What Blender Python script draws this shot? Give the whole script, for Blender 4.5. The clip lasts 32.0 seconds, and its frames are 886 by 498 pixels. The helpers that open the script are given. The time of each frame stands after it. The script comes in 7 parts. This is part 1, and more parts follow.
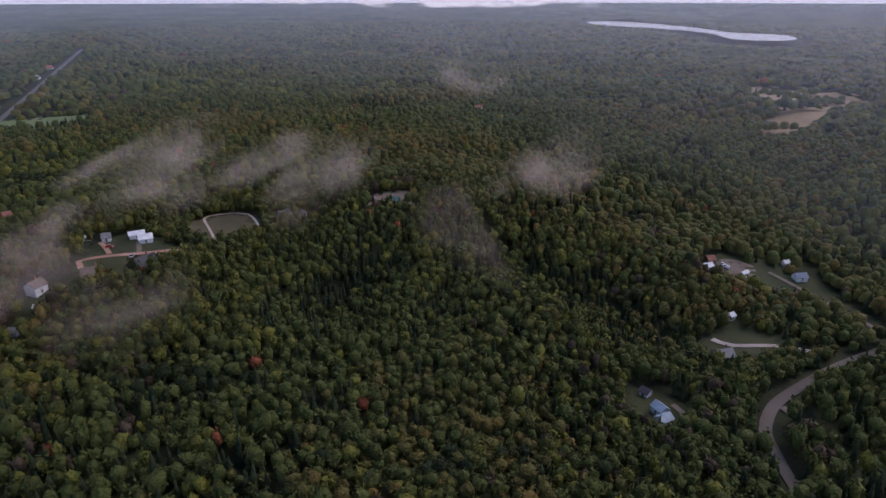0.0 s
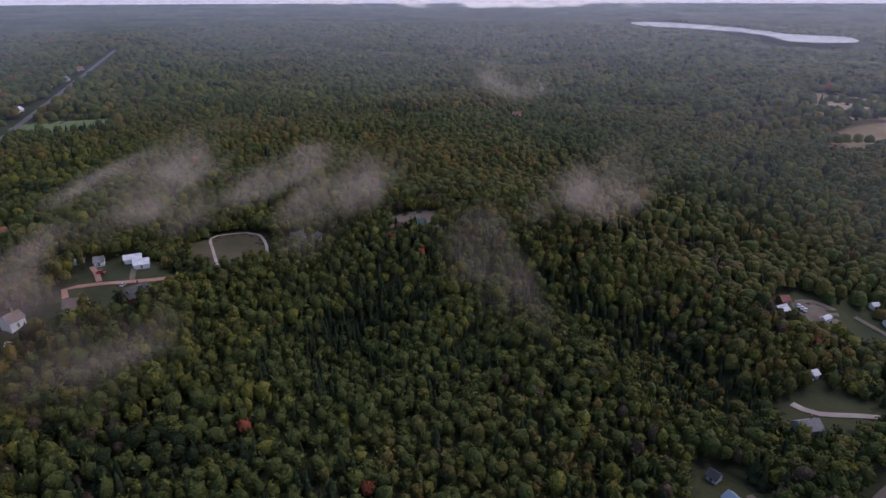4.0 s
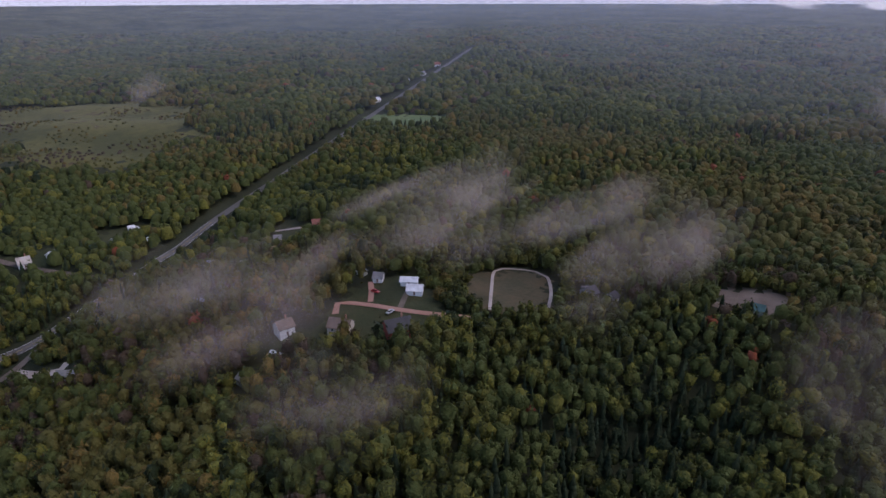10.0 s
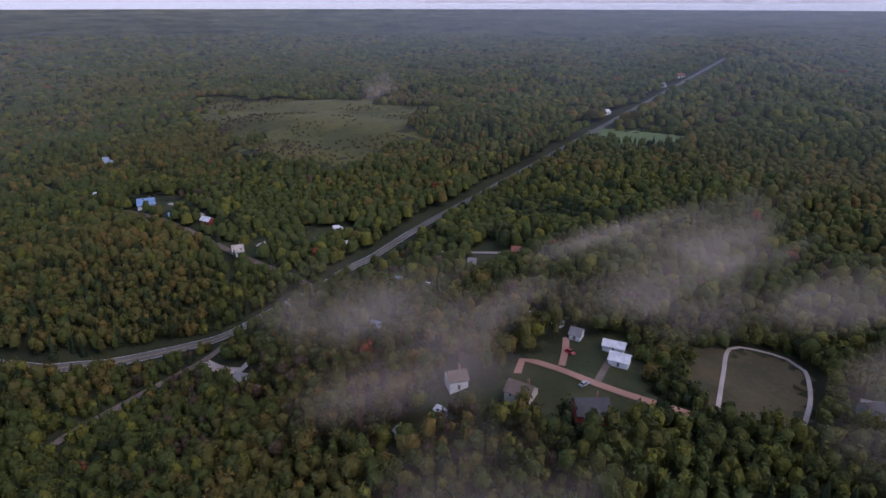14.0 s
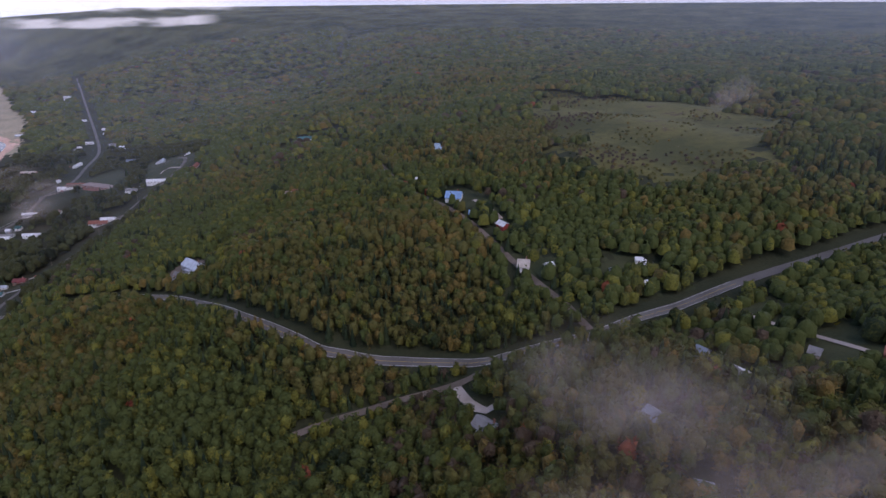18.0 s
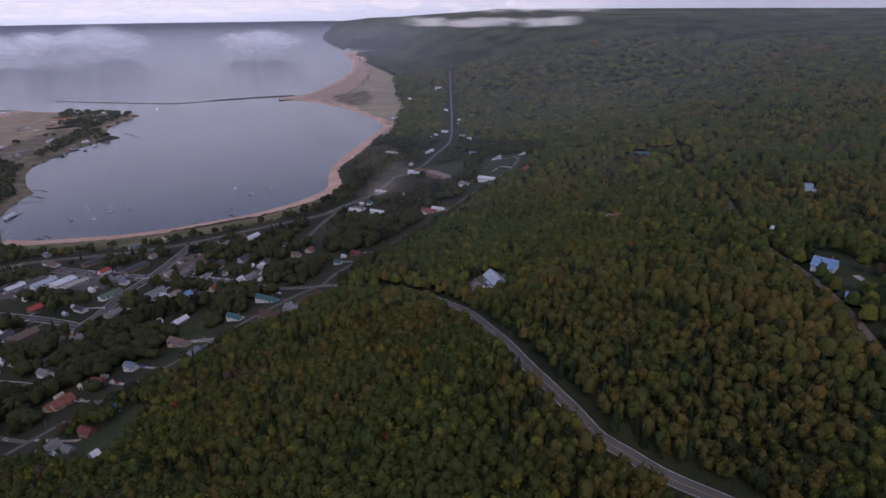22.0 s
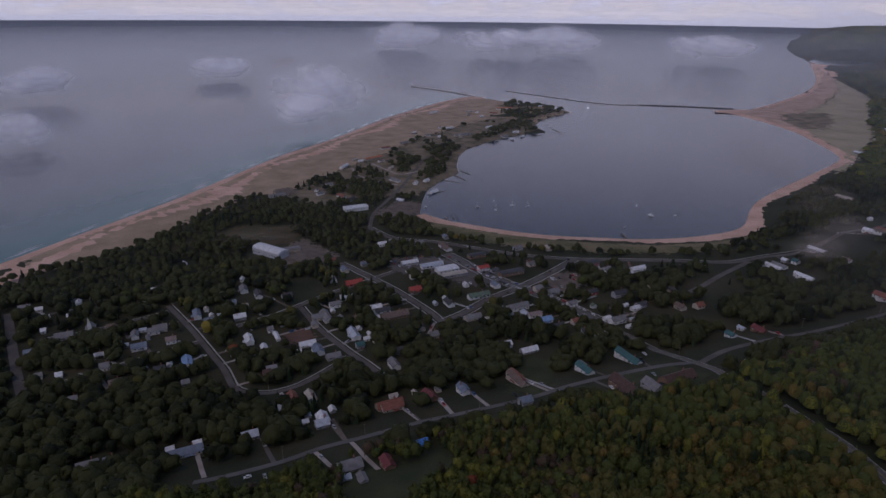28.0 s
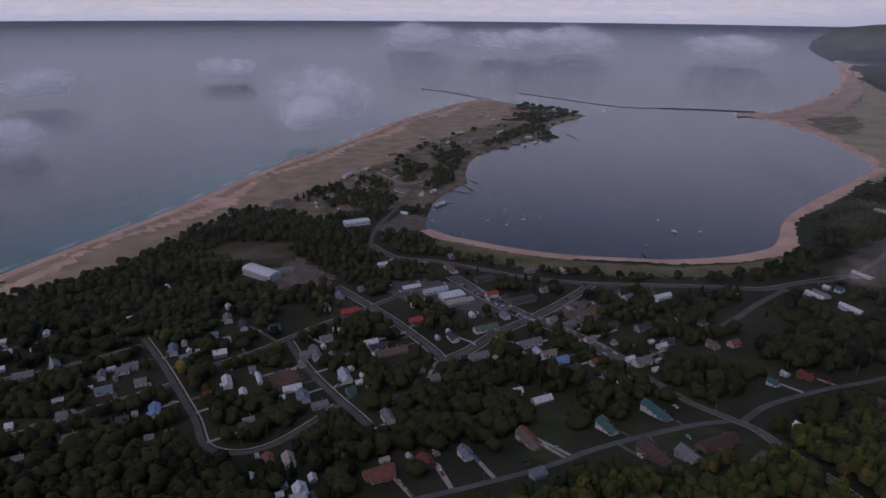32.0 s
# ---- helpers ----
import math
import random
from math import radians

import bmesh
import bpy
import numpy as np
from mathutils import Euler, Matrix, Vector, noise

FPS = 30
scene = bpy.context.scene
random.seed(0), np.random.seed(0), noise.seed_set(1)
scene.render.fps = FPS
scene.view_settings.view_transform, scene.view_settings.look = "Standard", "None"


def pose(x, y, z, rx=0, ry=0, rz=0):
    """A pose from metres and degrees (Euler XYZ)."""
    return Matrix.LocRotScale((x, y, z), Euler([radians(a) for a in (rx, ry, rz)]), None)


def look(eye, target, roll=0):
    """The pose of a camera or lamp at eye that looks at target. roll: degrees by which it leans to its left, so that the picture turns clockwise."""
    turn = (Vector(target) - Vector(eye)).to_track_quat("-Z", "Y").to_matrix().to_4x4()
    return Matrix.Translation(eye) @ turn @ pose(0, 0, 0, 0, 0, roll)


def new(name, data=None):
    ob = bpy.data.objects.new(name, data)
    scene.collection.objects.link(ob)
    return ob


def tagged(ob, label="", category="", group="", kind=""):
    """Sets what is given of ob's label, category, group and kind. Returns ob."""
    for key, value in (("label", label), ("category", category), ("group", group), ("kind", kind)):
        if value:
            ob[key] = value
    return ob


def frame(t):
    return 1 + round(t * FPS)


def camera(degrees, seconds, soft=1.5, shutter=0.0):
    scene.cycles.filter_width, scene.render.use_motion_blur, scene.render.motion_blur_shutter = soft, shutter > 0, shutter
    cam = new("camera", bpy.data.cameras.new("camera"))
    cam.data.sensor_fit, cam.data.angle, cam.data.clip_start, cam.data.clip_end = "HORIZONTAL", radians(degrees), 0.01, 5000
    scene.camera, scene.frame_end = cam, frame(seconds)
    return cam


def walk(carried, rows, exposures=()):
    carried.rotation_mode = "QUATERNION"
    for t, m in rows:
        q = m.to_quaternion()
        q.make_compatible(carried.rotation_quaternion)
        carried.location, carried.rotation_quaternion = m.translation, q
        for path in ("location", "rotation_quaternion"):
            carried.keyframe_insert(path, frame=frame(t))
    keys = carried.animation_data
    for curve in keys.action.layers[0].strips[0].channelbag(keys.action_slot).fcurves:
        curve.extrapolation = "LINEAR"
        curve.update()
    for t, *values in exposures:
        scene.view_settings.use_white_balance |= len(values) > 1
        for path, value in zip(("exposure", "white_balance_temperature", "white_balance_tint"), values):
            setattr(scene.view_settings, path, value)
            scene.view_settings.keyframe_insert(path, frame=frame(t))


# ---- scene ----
cam = camera(70.97, 32.0, soft=1.5)
# seconds, place in metres, then yaw, pitch and roll in degrees
ROWS = [
    (0.0, -0.00, -0.00, 320.69, 0.000, -22.146, -0.065),
    (0.5, 0.23, 6.23, 320.54, 0.020, -22.142, -0.057),
    (1.0, 0.45, 12.47, 320.38, 0.034, -22.121, -0.047),
    (1.5, 0.66, 18.70, 320.20, 0.058, -22.085, -0.036),
    (2.0, 0.88, 24.96, 319.98, 0.063, -22.070, -0.032),
    (2.5, 1.13, 31.23, 319.73, 0.141, -22.044, -0.034),
    (4.5, 3.16, 56.88, 319.07, 5.651, -22.126, -0.193),
    (5.0, 3.10, 63.70, 318.91, 8.125, -22.117, -0.214),
    (5.5, 2.85, 70.58, 318.77, 10.601, -22.127, -0.238),
    (6.0, 2.32, 77.40, 318.67, 13.072, -22.164, -0.265),
    (6.5, 1.48, 84.07, 318.62, 15.535, -22.204, -0.293),
    (7.0, 0.34, 90.56, 318.64, 18.095, -22.207, -0.315),
    (7.5, -1.09, 96.85, 318.76, 20.676, -22.187, -0.330),
    (8.0, -2.77, 102.90, 318.97, 23.281, -22.142, -0.335),
    (8.5, -4.63, 108.69, 319.26, 25.900, -22.107, -0.325),
    (9.0, -6.71, 114.24, 319.62, 28.571, -22.086, -0.294),
    (9.5, -9.05, 119.65, 320.02, 31.251, -22.054, -0.240),
    (10.0, -11.69, 124.94, 320.36, 33.965, -22.053, -0.174),
    (10.5, -14.74, 130.19, 320.60, 36.649, -22.030, -0.112),
    (11.0, -18.22, 135.46, 320.66, 39.158, -22.005, -0.055),
    (11.5, -22.19, 140.76, 320.51, 41.536, -21.965, -0.004),
    (12.0, -26.57, 146.10, 320.14, 43.276, -21.927, 0.041),
    (12.5, -31.30, 151.33, 319.63, 45.778, -21.877, 0.080),
    (13.0, -36.18, 156.47, 318.99, 48.530, -21.795, 0.106),
    (13.5, -41.03, 161.55, 318.25, 51.470, -21.694, 0.110),
    (14.0, -45.77, 166.62, 317.46, 54.486, -21.602, 0.087),
    (14.5, -50.50, 171.77, 316.69, 57.761, -21.540, 0.044),
    (16.5, -73.80, 195.01, 314.71, 73.154, -21.729, -0.551),
    (17.0, -81.59, 198.37, 314.62, 77.313, -21.746, -0.550),
    (17.5, -89.61, 201.18, 314.57, 81.387, -21.830, -0.532),
    (18.0, -97.79, 203.31, 314.58, 85.454, -21.951, -0.501),
    (18.5, -106.09, 204.70, 314.64, 89.805, -22.075, -0.459),
    (19.0, -114.46, 205.42, 314.74, 94.113, -22.164, -0.414),
    (19.5, -122.89, 205.52, 314.84, 98.418, -22.273, -0.379),
    (20.0, -131.36, 205.02, 314.93, 102.736, -22.347, -0.350),
    (20.5, -139.90, 203.82, 314.91, 107.019, -22.388, -0.339),
    (21.0, -148.52, 201.90, 314.78, 110.561, -22.422, -0.343),
    (21.5, -157.21, 199.38, 314.61, 113.443, -22.347, -0.342),
    (22.0, -165.88, 196.34, 314.40, 116.228, -21.583, -0.326),
    (22.5, -174.49, 192.79, 314.12, 118.941, -21.161, -0.297),
    (23.0, -183.02, 188.74, 313.79, 121.771, -21.167, -0.255),
    (23.5, -191.47, 184.19, 313.41, 124.730, -21.173, -0.192),
    (24.0, -199.84, 179.14, 312.97, 127.728, -21.194, -0.108),
    (24.5, -208.04, 173.56, 312.51, 130.957, -21.209, -0.010),
    (25.0, -215.99, 167.49, 312.05, 134.456, -21.237, 0.093),
    (25.5, -223.70, 161.05, 311.62, 137.915, -21.282, 0.196),
    (26.0, -231.14, 154.35, 311.21, 141.334, -21.300, 0.293),
    (26.5, -238.32, 147.48, 310.83, 144.676, -21.340, 0.379),
    (28.5, -261.26, 117.91, 310.51, 155.114, -21.451, 0.576),
    (29.0, -266.08, 110.27, 310.80, 155.155, -21.472, 0.563),
    (29.5, -270.82, 102.60, 311.10, 155.161, -21.497, 0.544),
    (30.0, -275.50, 94.88, 311.39, 155.151, -21.506, 0.521),
    (30.5, -280.18, 87.18, 311.64, 155.162, -21.507, 0.494),
    (31.0, -284.92, 79.58, 311.84, 155.206, -21.493, 0.468),
    (31.5, -289.65, 72.07, 312.00, 155.220, -21.506, 0.439),
    (32.0, -294.38, 64.55, 312.12, 155.243, -21.497, 0.403),
]
walk(cam, [(t, pose(x, y, z, 90 + pitch, 0, yaw) @ pose(0, 0, 0, 0, 0, roll)) for t, x, y, z, yaw, pitch, roll in ROWS], exposures=[(0.0, 1.26, 6500, 22), (7.0, 1.16, 6350, 23), (13.0, 1.1, 6150, 23), (16.5, 1.1, 6080, 23), (19.0, 1.0, 6100, 23), (22.0, .48, 6200, 23), (25.0, .0, 6250, 22), (32.0, -.22, 6220, 22)])

# ---------------- light: a dim sky before sunrise, thin cloud ----------------
SUN_UP, SUN_ROUND = radians(38), radians(60)
world = bpy.data.worlds.new("world")
scene.world = world
world.use_nodes = True
wt = world.node_tree
sky = wt.nodes.new("ShaderNodeTexSky")
sky.sky_type, sky.sun_disc, sky.sun_elevation, sky.sun_rotation = "NISHITA", False, SUN_UP, SUN_ROUND
sky.air_density, sky.dust_density, sky.ozone_density = 1.0, .3, 1.3
wt.links.new(sky.outputs["Color"], wt.nodes["Background"].inputs["Color"])
wt.nodes["Background"].inputs["Strength"].default_value = .085
sun = new("sun", bpy.data.lights.new("sun", "SUN"))
sun.data.energy, sun.data.angle, sun.data.color = .8, radians(50), (1, .86, .78)
sun.matrix_basis = look((0, 0, 0), (-math.sin(SUN_ROUND) * math.cos(SUN_UP + .25), -math.cos(SUN_ROUND) * math.cos(SUN_UP + .25), -math.sin(SUN_UP + .25)))
scene.cycles.transparent_max_bounces = 80

# ---------------- materials ----------------
M = {}


def mat(name, a, b, scale=.3, rough=.85, bump=0.0, fine=4.0, metal=0.0, island=0.0, spec=.3, third=None, tint=0.0):
    """A surface whose colour wanders between a and b in large stains (scale) and fine grain (fine), in metres of the world."""
    m = bpy.data.materials.new(name)
    m.use_nodes = True
    t = m.node_tree
    p = t.nodes["Principled BSDF"]
    geo = t.nodes.new("ShaderNodeNewGeometry")
    n1, n2 = t.nodes.new("ShaderNodeTexNoise"), t.nodes.new("ShaderNodeTexNoise")
    for n, s, d in ((n1, scale, 4), (n2, fine, 3)):
        n.inputs["Scale"].default_value, n.inputs["Detail"].default_value = s, d
        t.links.new(geo.outputs["Position"], n.inputs["Vector"])
    add = t.nodes.new("ShaderNodeMath")
    add.operation = "MULTIPLY_ADD"
    add.inputs[1].default_value = .45
    t.links.new(n2.outputs["Fac"], add.inputs[0])
    t.links.new(n1.outputs["Fac"], add.inputs[2])
    last = add
    if island:
        isl = t.nodes.new("ShaderNodeMath")
        isl.operation, isl.inputs[1].default_value = "MULTIPLY_ADD", island
        t.links.new(geo.outputs["Random Per Island"], isl.inputs[0])
        t.links.new(last.outputs[0], isl.inputs[2])
        last = isl
    if tint:
        own, sc = t.nodes.new("ShaderNodeAttribute"), t.nodes.new("ShaderNodeMath")
        own.attribute_name = "tint"
        sc.operation, sc.inputs[1].default_value = "MULTIPLY_ADD", tint
        t.links.new(own.outputs["Fac"], sc.inputs[0])
        t.links.new(last.outputs[0], sc.inputs[2])
        last = sc
        island += tint
    ramp = t.nodes.new("ShaderNodeValToRGB")
    e = ramp.color_ramp.elements
    mid = .725 + island / 2
    e[0].position, e[0].color, e[1].position, e[1].color = mid - .16 - island * .4, (*a, 1), mid + .16 + island * .4, (*b, 1)
    if third:
        q = e.new(min(.999, mid + .26 + island * .45))
        q.color = (*third, 1)
    t.links.new(last.outputs[0], ramp.inputs["Fac"])
    t.links.new(ramp.outputs["Color"], p.inputs["Base Color"])
    p.inputs["Roughness"].default_value, p.inputs["Metallic"].default_value = rough, metal
    p.inputs["Specular IOR Level"].default_value = spec
    if bump:
        bn = t.nodes.new("ShaderNodeBump")
        bn.inputs["Strength"].default_value, bn.inputs["Distance"].default_value = .9, bump
        t.links.new(n2.outputs["Fac"], bn.inputs["Height"])
        t.links.new(bn.outputs["Normal"], p.inputs["Normal"])
    M[name] = m
    return m


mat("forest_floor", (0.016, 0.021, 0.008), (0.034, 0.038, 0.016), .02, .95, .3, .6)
mat("scrub_ground", (.10, .085, .05), (.24, .18, .12), .035, .95, .3, .3)
mat("grass", (0.0248, 0.0341, 0.0124), (0.0496, 0.0527, 0.0217), .05, .95, .15, .8)
mat("hay", (.09, .13, .05), (.13, .16, .06), .03, .95, .1, .7)
mat("verge", (.085, .085, .035), (.20, .155, .085), .03, .95, .2, .3)
mat("damp_sand", (.34, .225, .165), (.50, .34, .26), .025, .95, .05, .3)
mat("marsh", (.058, .060, .016), (.115, .105, .028), .012, .95, .8, .12, third=(.07, .045, .025))
mat("dry_meadow", (.17, .12, .06), (.27, .19, .11), .015, .95, .5, .2)
mat("arena_grass", (.050, .047, .022), (.088, .068, .036), .05, .95, .1, .5)
mat("sand", (.50, .31, .225), (.66, .43, .33), .02, .95, .12, .4)
mat("dune_grass", (.27, .20, .13), (.40, .285, .195), .03, .95, .3, .35)
mat("olive_dune", (.27, .235, .15), (.38, .31, .21), .012, .95, .2, .1)
mat("bare_soil", (.10, .055, .04), (.15, .085, .06), .08, .95, .03, 3)
mat("asphalt", (.09, .081, .075), (.13, .118, .11), .06, .8, .02, 3)
mat("paved", (.082, .070, .062), (.128, .110, .098), .06, .85, .02, 3)
mat("gravel", (.10, .08, .062), (.17, .135, .11), .1, .95, .03, 3)
mat("palegravel", (.28, .23, .20), (.40, .34, .30), .1, .95, .03, 3)
mat("redgravel", (.27, .145, .105), (.38, .215, .165), .08, .95, .03, 3)
mat("foam", (.45, .46, .47), (.7, .7, .7), .4, .6)
mat("line_white", (.45, .45, .44), (.7, .7, .68), .3, .7)
mat("line_yellow", (.35, .24, .06), (.5, .36, .09), .3, .7)
mat("leaves_green", (.012, .021, .007), (.050, .062, .015), .02, .75, 1.0, .9, island=.12, tint=1.0, spec=.15, third=(.130, .125, .020))
mat("leaves_olive", (.017, .025, .007), (.074, .070, .018), .025, .75, 1.0, .9, island=.12, tint=1.0, spec=.15, third=(.145, .098, .025))
mat("leaves_brown", (.026, .022, .014), (.066, .048, .032), .03, .8, 1.0, .9, island=.12, tint=.8, spec=.1)
mat("leaves_dark", (0.009, 0.0125, 0.005), (0.038, 0.041, 0.013), .02, .75, 1.0, .9, island=.10, tint=.75, spec=.15)
mat("dark_stone", (.06, .055, .055), (.13, .12, .12), .25, .9, .25, .8)
mat("leaves_far", (0.018, 0.027, 0.010), (0.070, 0.073, 0.028), .006, .9, 3.0, .05, spec=.1, third=(.085, .075, .035))
mat("needles", (0.0070, 0.0154, 0.0070), (0.0196, 0.0294, 0.0119), .05, .8, .4, 1.3, island=.10, tint=.75, spec=.15)
mat("leaves_red", (.10, .025, .015), (.17, .05, .022), .2, .75, .4, 1.1, island=.3, spec=.15)
mat("leaves_yellow", (.13, .12, .02), (.22, .17, .03), .2, .75, .4, 1.1, island=.3, spec=.15)
mat("bark", (.06, .045, .035), (.12, .10, .08), 1.0, .9, .05, 6)
mat("trim", (.55, .55, .54), (.72, .72, .70), .5, .5)
mat("glass", (.015, .018, .022), (.03, .035, .04), .5, .08, spec=.6)
mat("door", (.10, .06, .04), (.18, .11, .08), .5, .5)
mat("brick", (.20, .09, .065), (.30, .15, .11), .6, .9, .02, 5)
mat("concrete", (.28, .265, .25), (.42, .395, .37), .15, .85, .02, 3)
mat("wood", (.14, .11, .085), (.26, .21, .17), .4, .8, .02, 5)
mat("stone", (.16, .15, .14), (.30, .28, .26), .25, .9, .25, .8)
mat("boat_white", (.66, .66, .65), (.8, .8, .79), .6, .3, spec=.5)
mat("dark_metal", (.03, .03, .032), (.07, .07, .075), .8, .5, metal=.4)
mat("rubber", (.015, .015, .016), (.03, .03, .03), .8, .8)
mat("bus_yellow", (.50, .27, .03), (.62, .36, .05), .6, .4)
ff = M["forest_floor"].node_tree
yard, ymix, ycol = ff.nodes.new("ShaderNodeAttribute"), ff.nodes.new("ShaderNodeMix"), ff.nodes.new("ShaderNodeValToRGB")
yard.attribute_name, ymix.data_type = "mown", "RGBA"
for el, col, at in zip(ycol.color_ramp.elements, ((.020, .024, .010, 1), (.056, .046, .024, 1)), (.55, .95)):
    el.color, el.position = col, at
ff.links.new([q for q in ff.nodes if q.type == "MATH"][0].outputs[0], ycol.inputs["Fac"])
ff.links.new(yard.outputs["Fac"], ymix.inputs["Factor"])
ff.links.new([q for q in ff.nodes if q.type == "VALTORGB" and q != ycol][0].outputs["Color"], ymix.inputs["A"])
ff.links.new(ycol.outputs["Color"], ymix.inputs["B"])
ff.links.new(ymix.outputs["Result"], ff.nodes["Principled BSDF"].inputs["Base Color"])
ROOF = {"white": (.62, .62, .63), "silver": (.42, .45, .50), "beige": (.40, .35, .30), "brown": (.15, .11, .09), "red": (.36, .07, .055), "redbrown": (.22, .085, .06), "darkred": (.16, .045, .045), "darkbrown": (.09, .055, .045), "dark": (.06, .06, .065), "grey": (.19, .185, .185), "bluegrey": (.16, .19, .24), "redgrey": (.25, .19, .17), "teal": (.05, .12, .12), "green": (.12, .16, .12), "blue": (.19, .30, .48), "lightblue": (.26, .34, .42), "bright_blue": (.06, .20, .55), "rust": (.42, .17, .09)}
for key, (r, g, b) in ROOF.items():
    mat("roof_" + key, (r * .78, g * .78, b * .78), (r * 1.1, g * 1.1, b * 1.1), .35, .35 if key in ("silver", "lightblue", "blue", "bright_blue") else .75, .01, 5)
for key, (r, g, b) in {"white": (.68, .67, .65), "grey": (.32, .32, .33), "beige": (.46, .40, .33), "brown": (.20, .13, .09), "red": (.32, .06, .05), "brick": (.30, .15, .12), "redbrick": (.30, .13, .10), "silver": (.45, .46, .48)}.items():
    mat("wall_" + key, (r * .85, g * .85, b * .85), (r * 1.08, g * 1.08, b * 1.08), .4, .7, .008, 6)
for key, (r, g, b) in {"white": (.65, .65, .65), "black": (.02, .02, .022), "red": (.35, .03, .025), "blue": (.05, .10, .25), "silver": (.35, .36, .37), "green": (.05, .13, .09)}.items():
    mat("paint_" + key, (r * .9, g * .9, b * .9), (r, g, b), 1.0, .3, spec=.5)


def water_material(name, deep, shallow, ripple):
    m = mat(name, deep, shallow, .0016, .13, spec=.5)
    t = m.node_tree
    geo = t.nodes.new("ShaderNodeNewGeometry")
    wave = t.nodes.new("ShaderNodeTexNoise")
    wave.inputs["Scale"].default_value, wave.inputs["Detail"].default_value = .16, 5
    stretch = t.nodes.new("ShaderNodeMapping")
    stretch.inputs["Rotation"].default_value, stretch.inputs["Scale"].default_value = (0, 0, radians(40)), (1, .3, 1)
    bn = t.nodes.new("ShaderNodeBump")
    bn.inputs["Strength"].default_value, bn.inputs["Distance"].default_value = 1.0, ripple
    t.links.new(geo.outputs["Position"], stretch.inputs["Vector"])
    t.links.new(stretch.outputs["Vector"], wave.inputs["Vector"])
    t.links.new(wave.outputs["Fac"], bn.inputs["Height"])
    p = t.nodes["Principled BSDF"]
    t.links.new(bn.outputs["Normal"], p.inputs["Normal"])
    p.inputs["IOR"].default_value = 1.33


water_material("water", (.018, .028, .046), (.030, .040, .060), .25)
water_material("shallows", (.03, .085, .085), (.045, .11, .105), .22)
sh = M["shallows"].node_tree
dep, mixc = sh.nodes.new("ShaderNodeAttribute"), sh.nodes.new("ShaderNodeMix")
dep.attribute_name, mixc.data_type = "depth", "RGBA"
mixc.inputs["A"].default_value, mixc.inputs["B"].default_value = (.06, .15, .145, 1), (.024, .034, .053, 1)
sh.links.new(dep.outputs["Fac"], mixc.inputs["Factor"])
sh.links.new(mixc.outputs["Result"], sh.nodes["Principled BSDF"].inputs["Base Color"])
water_material("still_water", (.03, .04, .045), (.05, .06, .065), .01)
M["still_water"].node_tree.nodes["Principled BSDF"].inputs["IOR"].default_value = 2.6


# ---------------- the plan, in metres ----------------
LAKE_SHORE = np.array([(20, -690), (-38, -744), (-93, -797), (-148, -850), (-214, -911), (-293, -987), (-393, -1097), (-523, -1240), (-683, -1376), (-916, -1612), (-1204, -1843), (-1355, -1927)], float)
POINT_SHORE = np.array([(-1395, -1836), (-1431, -1711), (-1481, -1589), (-1496, -1478), (-1393, -1435), (-1307, -1382), (-1241, -1312), (-1226, -1213), (-1163, -1232), (-1041, -1190), (-933, -1128), (-885, -1075), (-838, -994), (-815, -937), (-756, -900), (-705, -848), (-667, -784)], float)
BAY_SHORE = np.array([(-642, -737), (-659, -695), (-686, -659), (-723, -613), (-768, -571), (-830, -531), (-895, -496), (-976, -476), (-1056, -480), (-1141, -534), (-1203, -567), (-1309, -605), (-1471, -654), (-1627, -706), (-1692, -759), (-1763, -852), (-1839, -964), (-1900, -1108), (-1929, -1225), (-1943, -1340)], float)
FAR_SHORE = np.array([(-2008, -1291), (-2204, -1344), (-2495, -1455), (-2745, -1566), (-3038, -1753), (-3422, -2064), (-3594, -2304), (-3706, -2426), (-3892, -2537), (-4047, -2551)], float)
FAR_LAKE = np.array([(686, 3131), (842, 3112), (961, 2689), (976, 2193), (1063, 2030), (961, 1798), (823, 1838), (871, 2164), (796, 2528), (662, 2796)], float)
SAND_POOL = np.array([(-3460, -2095), (-3569, -2043), (-3646, -1864), (-3472, -1898), (-3411, -2000)], float)
ROADS = {}
ROADS["highway"] = (7.2, "asphalt", [(-654, 1180), (-602, 1020), (-556, 880), (-514, 750), (-465, 600), (-426, 480), (-397, 390), (-360, 303), (-361, 289), (-365, 268), (-367, 245), (-373, 227), (-378, 207), (-382, 187), (-387, 173), (-392, 160), (-404, 146), (-421, 127), (-446, 104), (-498, 64), (-530, 37), (-552, 9), (-570, -23), (-584, -62), (-607, -113), (-628, -158), (-629, -200), (-631, -259), (-633, -295)])
ROADS["main_street"] = (12, "asphalt", [(-633, -295), (-629, -344), (-614, -396), (-604, -426), (-595, -475), (-588, -546)])
ROADS["hill_road"] = (6, "paved", [(-627, -171), (-672, -181), (-726, -176), (-760, -167), (-823, -154), (-860, -144), (-907, -132), (-949, -111), (-999, -103), (-1054, -112), (-1107, -137), (-1273, -217)])
ROADS["lower_street"] = (6, "asphalt", [(-252, -194), (-268, -191), (-300, -191), (-330, -197), (-353, -197), (-396, -198), (-432, -194), (-482, -190), (-519, -193), (-562, -191), (-605, -185), (-629, -176)])
ROADS["loop_drive"] = (5, "gravel", [(-563, -189), (-543, -144), (-543, -121), (-571, -123), (-605, -134)])
